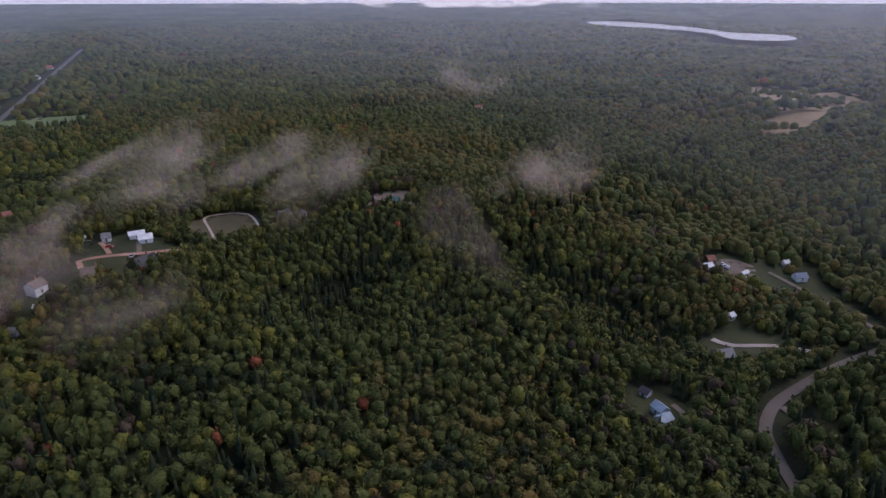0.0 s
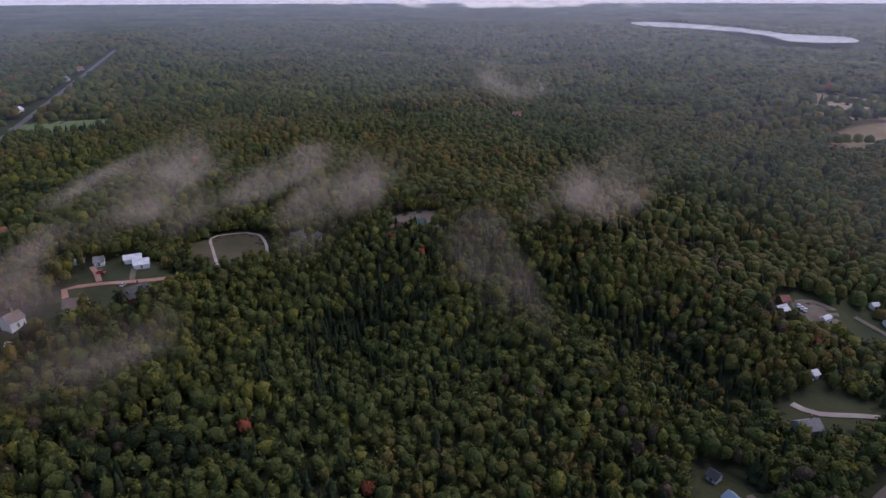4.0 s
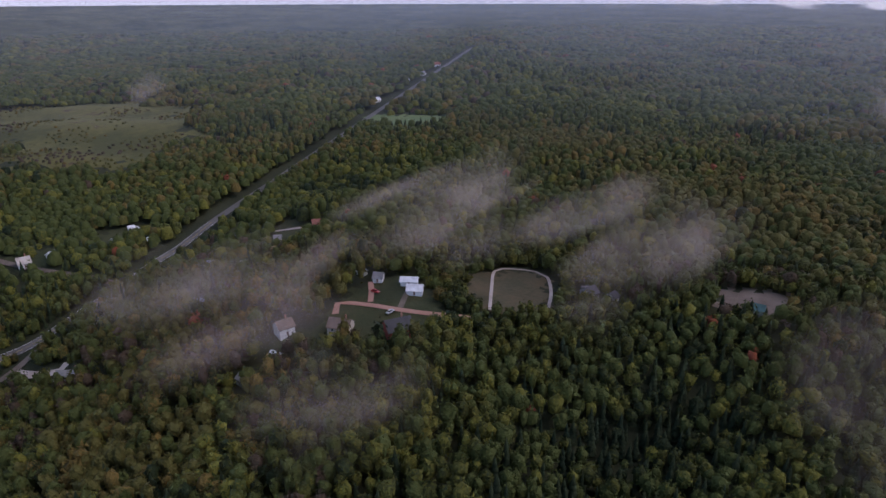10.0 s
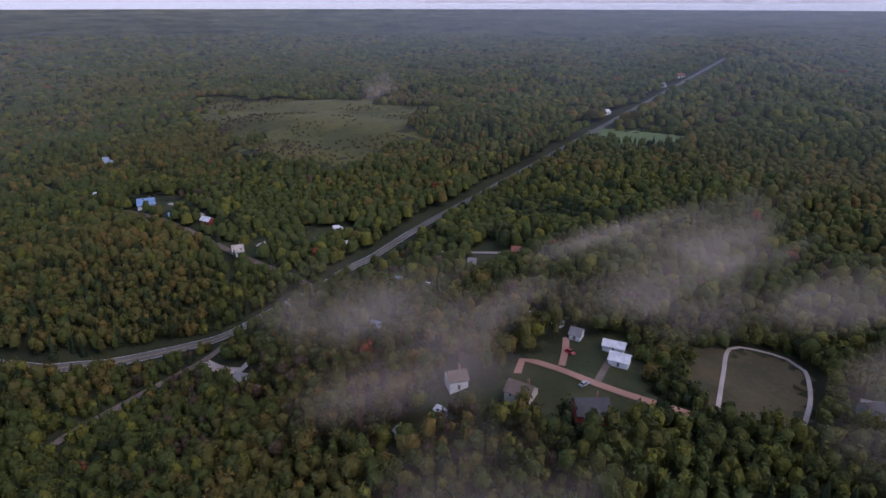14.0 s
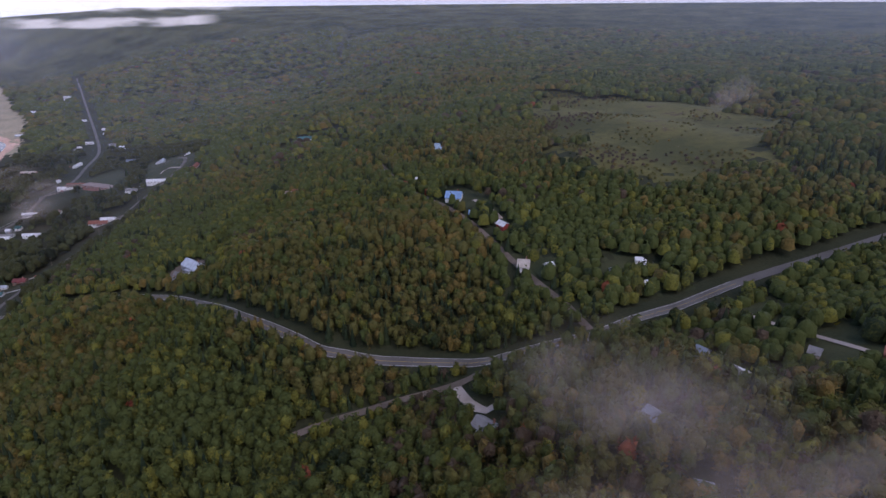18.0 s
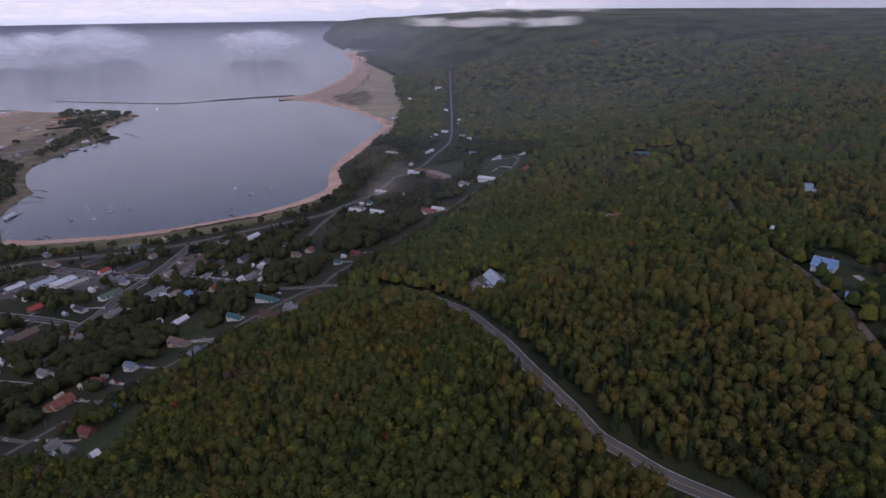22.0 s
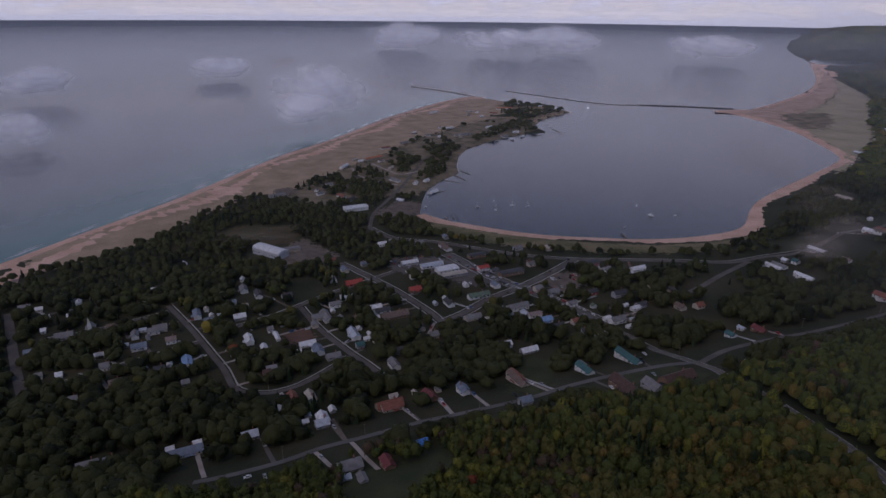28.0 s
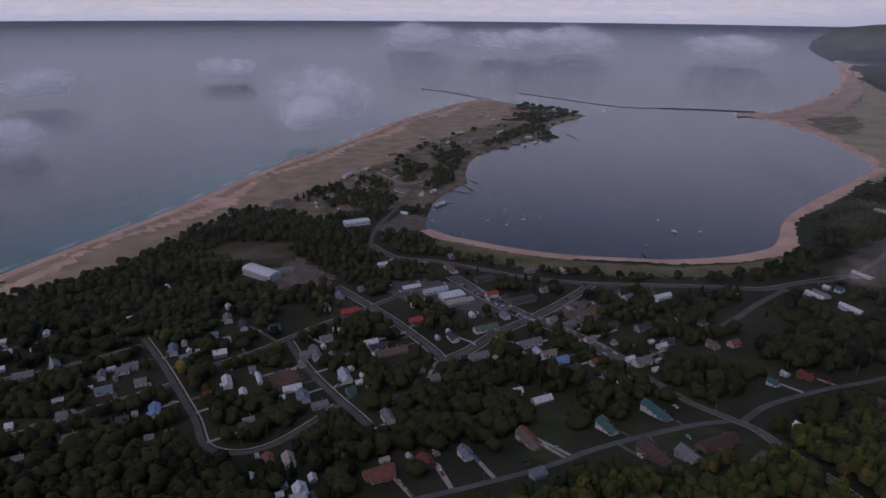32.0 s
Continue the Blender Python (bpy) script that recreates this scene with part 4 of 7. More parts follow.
# banks of mist: x, y, height of the middle, half sizes, heading, tip, look
MISTS = [
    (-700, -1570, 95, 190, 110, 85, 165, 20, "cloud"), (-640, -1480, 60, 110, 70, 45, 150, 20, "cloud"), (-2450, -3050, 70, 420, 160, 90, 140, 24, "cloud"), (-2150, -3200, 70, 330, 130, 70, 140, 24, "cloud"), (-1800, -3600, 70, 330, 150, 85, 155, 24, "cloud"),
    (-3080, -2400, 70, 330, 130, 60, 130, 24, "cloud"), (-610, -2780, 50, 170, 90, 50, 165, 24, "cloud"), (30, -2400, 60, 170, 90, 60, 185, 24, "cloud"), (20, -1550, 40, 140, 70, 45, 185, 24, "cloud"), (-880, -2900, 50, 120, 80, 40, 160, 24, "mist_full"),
    (-380, -695, 14, 85, 48, 16, 0, 16, "mist_full"), (-990, -305, 20, 120, 50, 20, 20, 16, "mist_full"), (-1483, -799, 14, 230, 90, 22, 60, 10, "mist_thin"), (-1231, -483, 12, 140, 70, 20, 30, 12, "mist_thin"),
]
# drawn-out mist: foot x, y, top x, y, heights, half width, look
STREAKS = [
    (-305, 240, -228, 325, 14, 34, 26, "mist_thin"), (-200, 285, -168, 425, 20, 54, 20, "mist_full"), (-165, 350, -112, 465, 18, 46, 15, "mist_thin"), (-145, 225, -150, 305, 12, 22, 24, "mist_faint"),
    (-222, 235, -208, 320, 12, 24, 20, "mist_faint"), (-95, 345, -62, 465, 14, 38, 18, "mist_thin"), (36, 305, -22, 425, 8, 30, 17, "mist_faint"), (48, 400, 122, 515, 16, 40, 24, "mist_thin"), (55, 860, 20, 1010, 20, 45, 42, "mist_full"), (-735, 530, -700, 580, 30, 50, 34, "mist_full"),
]
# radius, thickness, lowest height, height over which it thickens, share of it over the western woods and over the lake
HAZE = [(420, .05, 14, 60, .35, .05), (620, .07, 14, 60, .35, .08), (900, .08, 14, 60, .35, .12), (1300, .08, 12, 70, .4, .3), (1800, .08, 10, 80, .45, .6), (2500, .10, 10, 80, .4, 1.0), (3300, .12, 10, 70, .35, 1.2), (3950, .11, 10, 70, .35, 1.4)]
SKY_GLOW, SKY_GLOW_LAKE = .42, .72
# from and to bearing, radius, bottom, top, thickness, seed, glow
CLOUD_BANKS = [(-16, 19, 4500, 235, 350, 1.0, 3.0, .46), (103, 119, 3050, 206, 262, .9, 9.0, .40), (98, 206, 4560, 240, 372, .95, 14.0, .72), (125, 204, 4480, 226, 300, .8, 21.0, .8), (20, 60, 4600, 310, 345, .6, 41.0, .3)]


# ---------------- terrain ----------------
MID = (-145.0, 150.0)
EYE_LEVEL, NEAR_R, FAR_R = 315.0, 2600.0, 2200.0
SLOPE_S = [-4000, -480, -300, -200, -90, 30, 110, 175, 200, 240, 380, 520, 640, 720, 900, 4000]
SLOPE_Z = [195, 185, 176, 158, 146, 106, 84, 68, 60, 38, 20, 15, 8, 4, 3, 3]
BUMPS = [(-360, 230, 90, -20), (230, 330, 170, -30), (-1080, -110, 200, 42), (-430, 690, 260, 18), (-33, 406, 90, 10), (-640, 60, 80, -8), (-60, 312, 26, -9), (-46, 342, 22, -8), (-52, 282, 24, -9), (42, 365, 32, -12), (76, 335, 32, -13), (106, 300, 34, -13), (5, 345, 22, 4), (35, 318, 20, 4), (60, 290, 20, 4)]


def plateau(x, y):
    """Height of the land above the lake: a plateau that falls northwards (-y) to the village."""
    s = -y - 0.1 * x
    z = sum(np.interp(s + o, SLOPE_S, SLOPE_Z) for o in (-40, 0, 40)) / 3
    hill = 6 * np.sin(x / 97 + 1.3) * np.sin(y / 83 + .4) + 4 * np.sin((x + y) / 61) + 2.5 * np.sin((x - 1.7 * y) / 43)
    far = np.hypot(x - MID[0], y - MID[1])
    z = z + hill * np.clip((z - 40) / 80, 0, 1) * np.clip((2400 - far) / 1000, 0, 1)
    for bx, by, br, ba in BUMPS:
        z = z + ba * np.exp(-((x - bx) ** 2 + (y - by) ** 2) / br ** 2)
    yc = np.clip(y, 350, 1300)  # the highway runs straight over an even rise
    g = np.exp(-((x - (-383.6) - (-0.3256) * (yc - 350)) / 110) ** 2 - ((y - yc) / 70) ** 2)
    z = z + g * (162.4 + 0.0836 * (yc - 350) - z)
    w = np.clip((-900 - x) / 1300, 0, 1)
    w = w * w * (3 - 2 * w)
    z = z + w * (np.minimum(z, 128) - z)
    v = np.clip((far - 2100) / 1300, 0, 1) * np.clip((y + 1000) / 900, 0, 1)
    return z + v * (205 - z)


def lift(x, y, z):
    """The far country is drawn in: beyond NEAR_R it rises towards eye level, so that it ends in the horizon."""
    r = np.hypot(x - MID[0], y - MID[1])
    d = NEAR_R - FAR_R * np.log(1 - np.clip((r - NEAR_R) / FAR_R, 0, .992))
    return EYE_LEVEL - (EYE_LEVEL - z) * np.where(r > NEAR_R, r / np.maximum(d, 1), 1)


def smooth_line(pts, step=6.0, closed=False):
    """Points every few metres on a Catmull-Rom curve through pts."""
    p = np.array(pts, float)
    q = np.vstack([p[-1:], p, p[:2]]) if closed else np.vstack([2 * p[0] - p[1], p, 2 * p[-1] - p[-2]])
    out = []
    for i in range(1, len(q) - 2):
        a, b, c, d = q[i - 1:i + 3]
        n = max(1, int(np.linalg.norm(c - b) / step))
        u = (np.arange(n) / n)[:, None]
        out.append(.5 * (2 * b + (c - a) * u + (2 * a - 5 * b + 4 * c - d) * u ** 2 + (3 * b - a - 3 * c + d) * u ** 3))
    if not closed:
        out.append(p[-1:])
    return np.vstack(out)


def inside(poly, x, y):
    p = np.asarray(poly, float)
    c = np.zeros(np.shape(x), bool)
    for (x1, y1), (x2, y2) in zip(p, np.roll(p, -1, 0)):
        if y1 != y2:
            c ^= ((y1 > y) != (y2 > y)) & (x < (x2 - x1) * (y - y1) / (y2 - y1) + x1)
    return c


def line_dist(line, x, y, far=1e9):
    """Distance of many points to a polyline."""
    best = np.full(np.shape(x), far)
    p = np.asarray(line, float)
    for (x1, y1), (x2, y2) in zip(p[:-1], p[1:]):
        dx, dy = x2 - x1, y2 - y1
        u = np.clip(((x - x1) * dx + (y - y1) * dy) / max(dx * dx + dy * dy, 1e-9), 0, 1)
        best = np.minimum(best, np.hypot(x - x1 - u * dx, y - y1 - u * dy))
    return best


COAST = np.vstack([[(4600, -150), (1500, -300), (500, -420), (120, -640)], LAKE_SHORE, POINT_SHORE, BAY_SHORE, FAR_SHORE, [(-4600, -2480)]])
LAND = np.vstack([COAST, [(-7000, -2400), (-7000, 7000), (7000, 7000), (7000, -150)]])
LAKE_RIM = smooth_line(FAR_LAKE, 40, True)
POOL_RIM = smooth_line(SAND_POOL, 30, True)


def ground_z(x, y):
    x, y = np.asarray(x, float), np.asarray(y, float)
    z = plateau(x, y)
    z = z + 95 * np.exp(-((x + 4100) ** 2 + (y + 1950) ** 2) / 520 ** 2)
    d = line_dist(COAST, x, y)
    land = inside(LAND, x, y)
    rise = np.clip((np.hypot(x - MID[0], y - MID[1]) - 2300) / 1300, 0, 1) * np.clip((d - 320) / 600, 0, 1) * (y < 0)
    z = z + rise * np.maximum(205 - z, 0)
    z = np.where(land, np.minimum(z, -1.0 + .09 * d + .002 * d * d), np.maximum(-1.0 - .06 * d, -8))
    z = np.where(inside(LAKE_RIM, x, y), 196, z)
    z = np.where(np.hypot(x - POOL_RIM[:, 0].mean() - 60, y - POOL_RIM[:, 1].mean() - 60) < 250, np.minimum(z, 2.5), z)
    return lift(x, y, z)


def value_noise(x, y, cell, seed):
    """Smooth noise 0..1 at plan points."""
    g = np.random.default_rng(seed).uniform(0, 1, (64, 64))
    u, v = x / cell, y / cell
    i, j = np.floor(u).astype(int), np.floor(v).astype(int)
    fu, fv = u - i, v - j
    fu, fv = fu * fu * (3 - 2 * fu), fv * fv * (3 - 2 * fv)
    q = lambda a, b: g[a % 64, b % 64]
    return (q(i, j) * (1 - fu) + q(i + 1, j) * fu) * (1 - fv) + (q(i, j + 1) * (1 - fu) + q(i + 1, j + 1) * fu) * fv


# ---------------- mesh helpers ----------------
def mesh_from(name, verts, faces, material, smooth=False):
    """A mesh from arrays: faces is an (n, 3) or (n, 4) array."""
    me = bpy.data.meshes.new(name)
    verts, faces = np.asarray(verts, np.float32), np.asarray(faces, np.int32)
    n, k = faces.shape
    me.vertices.add(len(verts))
    me.vertices.foreach_set("co", verts.ravel())
    me.loops.add(n * k)
    me.loops.foreach_set("vertex_index", faces.ravel())
    me.polygons.add(n)
    me.polygons.foreach_set("loop_start", np.arange(0, n * k, k, dtype=np.int32))
    me.polygons.foreach_set("loop_total", np.full(n, k, np.int32))
    if smooth:
        me.polygons.foreach_set("use_smooth", np.ones(n, bool))
    me.update(calc_edges=True)
    if material:
        me.materials.append(material)
    return me


def part(name, bm, material, parent=None, label="", at=None):
    me = bm if isinstance(bm, bpy.types.Mesh) else bpy.data.meshes.new(name)
    if me is not bm:
        bm.to_mesh(me)
        bm.free()
        me.materials.append(material)
    ob = new(name, me)
    if parent is not None:
        ob.parent = parent
    if at is not None:
        ob.matrix_basis = at
    return tagged(ob, label)


def thing(name, label, category, m, group=""):
    e = new(name)
    e.empty_display_size = 0.5
    e.matrix_basis = m
    return tagged(e, label, category, group)


def box(bm, sx, sy, sz, x=0, y=0, z=0, taper=1.0):
    """A box standing on z, its top drawn in by taper."""
    v = []
    for k, q in ((0, 1.0), (1, taper)):
        v += [bm.verts.new((x + i * sx / 2 * q, y + j * sy / 2 * q, z + k * sz)) for i, j in ((-1, -1), (1, -1), (1, 1), (-1, 1))]
    for f in ((3, 2, 1, 0), (4, 5, 6, 7), (0, 1, 5, 4), (1, 2, 6, 5), (2, 3, 7, 6), (3, 0, 4, 7)):
        bm.faces.new([v[i] for i in f])
    return bm


def tube(bm, r0, r1, h, x=0, y=0, z=0, n=8):
    a = [bm.verts.new((x + r0 * math.cos(6.2832 * i / n), y + r0 * math.sin(6.2832 * i / n), z)) for i in range(n)]
    b = [bm.verts.new((x + r1 * math.cos(6.2832 * i / n), y + r1 * math.sin(6.2832 * i / n), z + h)) for i in range(n)]
    for i in range(n):
        bm.faces.new((a[i], a[(i + 1) % n], b[(i + 1) % n], b[i]))
    bm.faces.new(b)
    bm.faces.new(a[::-1])
    return bm


def strip(name, line, widths, material, rise, crown=0.0, across=2):
    """A road or beach band draped on the ground; widths: (left, right) of its middle line."""
    p = np.asarray(line, float)
    d = np.gradient(p, axis=0)
    n = np.stack([-d[:, 1], d[:, 0]], 1) / np.maximum(np.hypot(d[:, 0], d[:, 1]), 1e-6)[:, None]
    rows = []
    for i in range(across + 1):
        u = i / across
        o = widths[0] + (widths[1] - widths[0]) * u
        q = p + n * (o if np.ndim(o) == 0 else np.asarray(o)[:, None])
        z = ground_z(q[:, 0], q[:, 1]) + rise + crown * (1 - abs(2 * u - 1))
        rows.append(np.column_stack([q, z]))
    v = np.stack(rows, 1).reshape(-1, 3)
    m, k = len(p), across + 1
    i, j = np.meshgrid(np.arange(m - 1), np.arange(across), indexing="ij")
    a = (i * k + j).ravel()
    return mesh_from(name, v, np.stack([a, a + k, a + k + 1, a + 1], 1)[:, ::-1], material, True)


def patch(name, poly, material, rise, cell=3.0, ragged=1.5):
    """A ragged patch of cells inside a plan polygon, draped on the ground."""
    p = np.asarray(poly, float)
    lo, hi = p.min(0) - cell, p.max(0) + cell
    nx, ny = int((hi[0] - lo[0]) / cell) + 1, int((hi[1] - lo[1]) / cell) + 1
    gx, gy = np.meshgrid(lo[0] + np.arange(nx + 1) * cell, lo[1] + np.arange(ny + 1) * cell, indexing="ij")
    rng = np.random.default_rng(len(poly) * 7 + int(abs(lo[0])))
    gx, gy = gx + rng.uniform(-.3, .3, gx.shape) * cell, gy + rng.uniform(-.3, .3, gy.shape) * cell
    v = np.stack([gx.ravel(), gy.ravel(), ground_z(gx.ravel(), gy.ravel()) + rise], 1)
    i, j = np.meshgrid(np.arange(nx), np.arange(ny), indexing="ij")
    a = (i * (ny + 1) + j).ravel()
    f = np.stack([a, a + ny + 1, a + ny + 2, a + 1], 1)
    c = v[f].mean(1)
    wob = rng.uniform(-ragged, ragged, (len(c), 2))
    return mesh_from(name, v, f[inside(p, c[:, 0] + wob[:, 0], c[:, 1] + wob[:, 1])], material, True)


# ---------------- ground, water, shores ----------------
def build_ground():
    rings = np.concatenate([np.arange(0, 1500, 12), np.arange(1500, 2700, 30), np.arange(2700, 4760, 45), [4772, 4784]])
    ang = np.linspace(0, 2 * math.pi, 540, endpoint=False)
    r, a = np.meshgrid(rings, ang, indexing="ij")
    x, y = MID[0] + r * np.cos(a), MID[1] + r * np.sin(a)
    v = np.stack([x.ravel(), y.ravel(), ground_z(x.ravel(), y.ravel())], 1)
    n, k = len(rings), len(ang)
    i, j = np.meshgrid(np.arange(n - 1), np.arange(k), indexing="ij")
    j2 = (j + 1) % k
    f = np.stack([i * k + j, (i + 1) * k + j, (i + 1) * k + j2, i * k + j2], -1).reshape(-1, 4)
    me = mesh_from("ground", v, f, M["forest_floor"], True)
    xv, yv = v[:, 0], v[:, 1]
    mown = np.clip((-150 - .12 * (xv + 400) - yv) / 60, 0, 1) * np.clip((xv + 1050) / 120, 0, 1) * np.clip(.25 + 1.1 * value_noise(xv, yv, 40, 17), 0, 1)
    me.attributes.new("mown", "FLOAT", "POINT").data.foreach_set("value", mown.astype(np.float32))
    tagged(new("ground", me), "dark green woodland ground falling from a plateau to the lake", "ground", kind="structure")
    # open lake and harbour, one sheet of water
    ang = np.linspace(math.radians(-200), math.radians(10), 260)
    rings = np.concatenate([np.arange(300, 2700, 60), np.arange(2700, 4760, 45), [4772, 4784]])
    r, a = np.meshgrid(rings, ang, indexing="ij")
    x, y = MID[0] + r * np.cos(a), MID[1] + r * np.sin(a)
    v = np.stack([x.ravel(), y.ravel(), lift(x, y, 0.0).ravel()], 1)
    n, k = len(rings), len(ang)
    i, j = np.meshgrid(np.arange(n - 1), np.arange(k - 1), indexing="ij")
    f = np.stack([i * k + j, (i + 1) * k + j, (i + 1) * k + j + 1, i * k + j + 1], -1).reshape(-1, 4)
    tagged(new("water", mesh_from("water", v, f, M["water"], True)), "calm blue grey lake water with small ripples", "water", kind="structure")
    for name, rim, z, lab in (("water_pond", LAKE_RIM, 207.0, "pale inland lake among far woods"), ("water_pool", POOL_RIM, 3.5, "small pale pond behind the beach")):
        c = rim.mean(0)
        q = [rim[0:] * (1 - w) + c * w for w in (0.0, .35, .7, 1.0)]
        v = np.vstack([np.column_stack([p, lift(p[:, 0], p[:, 1], z)]) for p in q])
        m = len(rim)
        i, j = np.meshgrid(np.arange(3), np.arange(m), indexing="ij")
        f = np.stack([i * m + j, (i + 1) * m + j, (i + 1) * m + (j + 1) % m, i * m + (j + 1) % m], -1).reshape(-1, 4)
        tagged(new(name, mesh_from(name, v, f[:, ::-1], M["still_water"], True)), lab, "water", kind="structure")


def beach(name, line, inland, wet, label):
    p = smooth_line(line, 8)
    d = np.gradient(p, axis=0)
    n = np.stack([d[:, 1], -d[:, 0]], 1) / np.hypot(d[:, 0], d[:, 1])[:, None]
    rng = np.random.default_rng(5)
    w = inland * (1 + .25 * np.sin(np.arange(len(p)) / 7.0) + .12 * rng.standard_normal(len(p)))
    rows = []
    for o, z in ((-wet, -.9), (-1.5, -.08), (2.0, .25), (.35 * w, 1.1), (.7 * w, 1.9), (w, 2.2)):
        q = p + n * (o if np.ndim(o) == 0 else o[:, None])
        h = lift(q[:, 0], q[:, 1], z + 0 * q[:, 0])
        if z > .5:
            h = np.maximum(h, ground_z(q[:, 0], q[:, 1]) + .25)
        rows.append(np.column_stack([q, h]))
    v = np.stack(rows, 1).reshape(-1, 3)
    i, j = np.meshgrid(np.arange(len(p) - 1), np.arange(5), indexing="ij")
    a = (i * 6 + j).ravel()
    tagged(new(name, mesh_from(name, v, np.stack([a, a + 6, a + 7, a + 1], 1)[:, ::-1], M["sand"], True)), label, "beach", kind="structure")


build_ground()
beach("beach_lake", LAKE_SHORE, 62, 12, "wide tan sand beach along the open lake")
beach("beach_bay", BAY_SHORE[:16], 24, 8, "narrow reddish sand beach round the harbour bay")
beach("beach_spit", np.vstack([BAY_SHORE[15:], FAR_SHORE[:6]]), 70, 14, "broad pinkish sand spit beside the harbour mouth")

ROAD_LOOK = {"asphalt": ("M", "grey two-lane asphalt road with worn lines"), "paved": ("P", "worn grey paved street"), "gravel": ("G", "brown gravel lane"), "palegravel": ("W", "pale gravel drive"), "redgravel": ("R", "reddish dirt road")}
for k, (rname, (rw, rmat, rpts)) in enumerate(ROADS.items()):
    rl = smooth_line(rpts, 5)
    ob = new("road_" + rname, strip("road_" + rname, rl, (rw / 2, -rw / 2), M[rmat], .3 + .012 * k, .12, 4))
    tagged(ob, ROAD_LOOK[rmat][1], "road", kind="structure")
for o, mn in ((3.2, "line_white"), (-3.2, "line_white"), (.12, "line_yellow")):
    hl = smooth_line(ROADS["highway"][2][6:], 5)
    tagged(new("trim_road_line", strip("trim_road_line", hl, (o + .1, o - .1), M[mn], .47, 0, 1)), "painted road line", "road marking", kind="structure")
for rname in ("main_street", "second_street", "third_street", "fourth_street", "cross_a", "cross_b", "cross_c", "cross_d", "shore_road"):
    rw, rmat, rpts = ROADS[rname]
    for s in ((-1, 1) if rname in ("main_street", "second_street", "cross_b") else (1,)):
        o = s * (rw / 2 + 2.0)
        pl = smooth_line(rpts[:11] if rname == "shore_road" else rpts, 5)
        tagged(new("pavement_walk", strip("pavement_walk", pl, (o + .6, o - .6), M["concrete"], .34, 0, 1)), "pale concrete footpath beside the street", "footpath", kind="structure")
# pale green shallows along the open beach
sl = smooth_line(LAKE_SHORE, 12)
sd = np.gradient(sl, axis=0)
sn = np.stack([-sd[:, 1], sd[:, 0]], 1) / np.hypot(sd[:, 0], sd[:, 1])[:, None]
sv = np.stack([np.column_stack([sl + sn * q, np.full(len(sl), .28)]) for q in (-3, 35, 100, 220, 400)], 1).reshape(-1, 3)
si, sj = np.meshgrid(np.arange(len(sl) - 1), np.arange(4), indexing="ij")
sa = (si * 5 + sj).ravel()
sf = np.stack([sa, sa + 5, sa + 6, sa + 1], 1)
sme = mesh_from("water_shallows", sv, sf, M["shallows"], True)
sme.attributes.new("depth", "FLOAT", "POINT").data.foreach_set("value", np.tile(np.array([0, .15, .4, .75, 1.0], np.float32), len(sl)))
tagged(new("water_shallows", sme), "greenish shallow water along the sand beach", "water", kind="structure")
surf = smooth_line(LAKE_SHORE, 6)
for off, wide in ((5.0, .9), (11.0, .6)):
    sd = np.gradient(surf, axis=0)
    sn = np.stack([-sd[:, 1], sd[:, 0]], 1) / np.hypot(sd[:, 0], sd[:, 1])[:, None]
    sw = off + 1.6 * np.sin(np.arange(len(surf)) / 3.1) + 1.2 * np.sin(np.arange(len(surf)) / 1.3 + off)
    thick = wide * np.clip(.55 + .9 * np.sin(np.arange(len(surf)) / 2.2 + off * 3), .04, 1.3)
    sv = np.vstack([np.column_stack([surf + sn * (sw + q * thick)[:, None], np.full(len(surf), .42)]) for q in (-1, 1)])
    si = np.arange(len(surf) - 1)
    sf = np.stack([si, si + 1, si + 1 + len(surf), si + len(surf)], 1)
    tagged(new("water_surf", mesh_from("water_surf", sv, sf, M["foam"], True)), "thin white line of breaking waves", "surf", kind="structure")
for k, (pname, (pmat, cell, lab)) in enumerate(PATCH_LOOK.items()):
    tagged(new("ground_" + pname, patch("ground_" + pname, PATCHES[pname], M[pmat], .12 + .006 * k, cell, 60 if pname == "marsh" else cell * 1.3)), lab, "ground", kind="structure")

# ---------------- woods ----------------
def icosphere(level):
    bm = bmesh.new()
    bmesh.ops.create_icosphere(bm, subdivisions=level, radius=1)
    v = np.array([q.co[:] for q in bm.verts])
    f = np.array([[q.index for q in fa.verts] for fa in bm.faces])
    bm.free()
    return v, f


def crown_shape(rng, lobes, leaves, rad=4.2, high=6.5, base=.30, spray=.42, core=None):
    """Verts and triangles of one broad-leaved crown: a dome swollen into uneven lobes, open below, wrapped in leaf sprays."""
    v, f = core or ICO
    bulge = rng.normal(0, 1, (lobes, 3)) + (0, 0, .5)
    bulge /= np.linalg.norm(bulge, axis=1)[:, None]

    def reach(d):
        return .66 + .46 * np.clip((d @ bulge.T - .6) / .4, 0, 1).max(-1)

    def place(d, r):
        return np.column_stack([d[:, 0] * r * rad, d[:, 1] * r * rad, high * (base + d[:, 2] * r * np.where(d[:, 2] > 0, 1 - base, base * .9))])
    vs = [place(v, reach(v) * (1 + rng.uniform(-.17, .17, len(v))))]
    d = rng.normal(0, 1, (leaves, 3)) + (0, 0, .35)
    d /= np.linalg.norm(d, axis=1)[:, None]
    c = place(d, reach(d) * rng.uniform(.82, 1.16, leaves))
    vs.append((c[:, None] + rng.normal(0, spray, (leaves, 3, 3))).reshape(-1, 3))
    fs = [f[v[f][:, :, 2].mean(1) > -.55], np.arange(leaves * 3).reshape(-1, 3) + len(v)]
    return np.vstack(vs), np.vstack(fs)


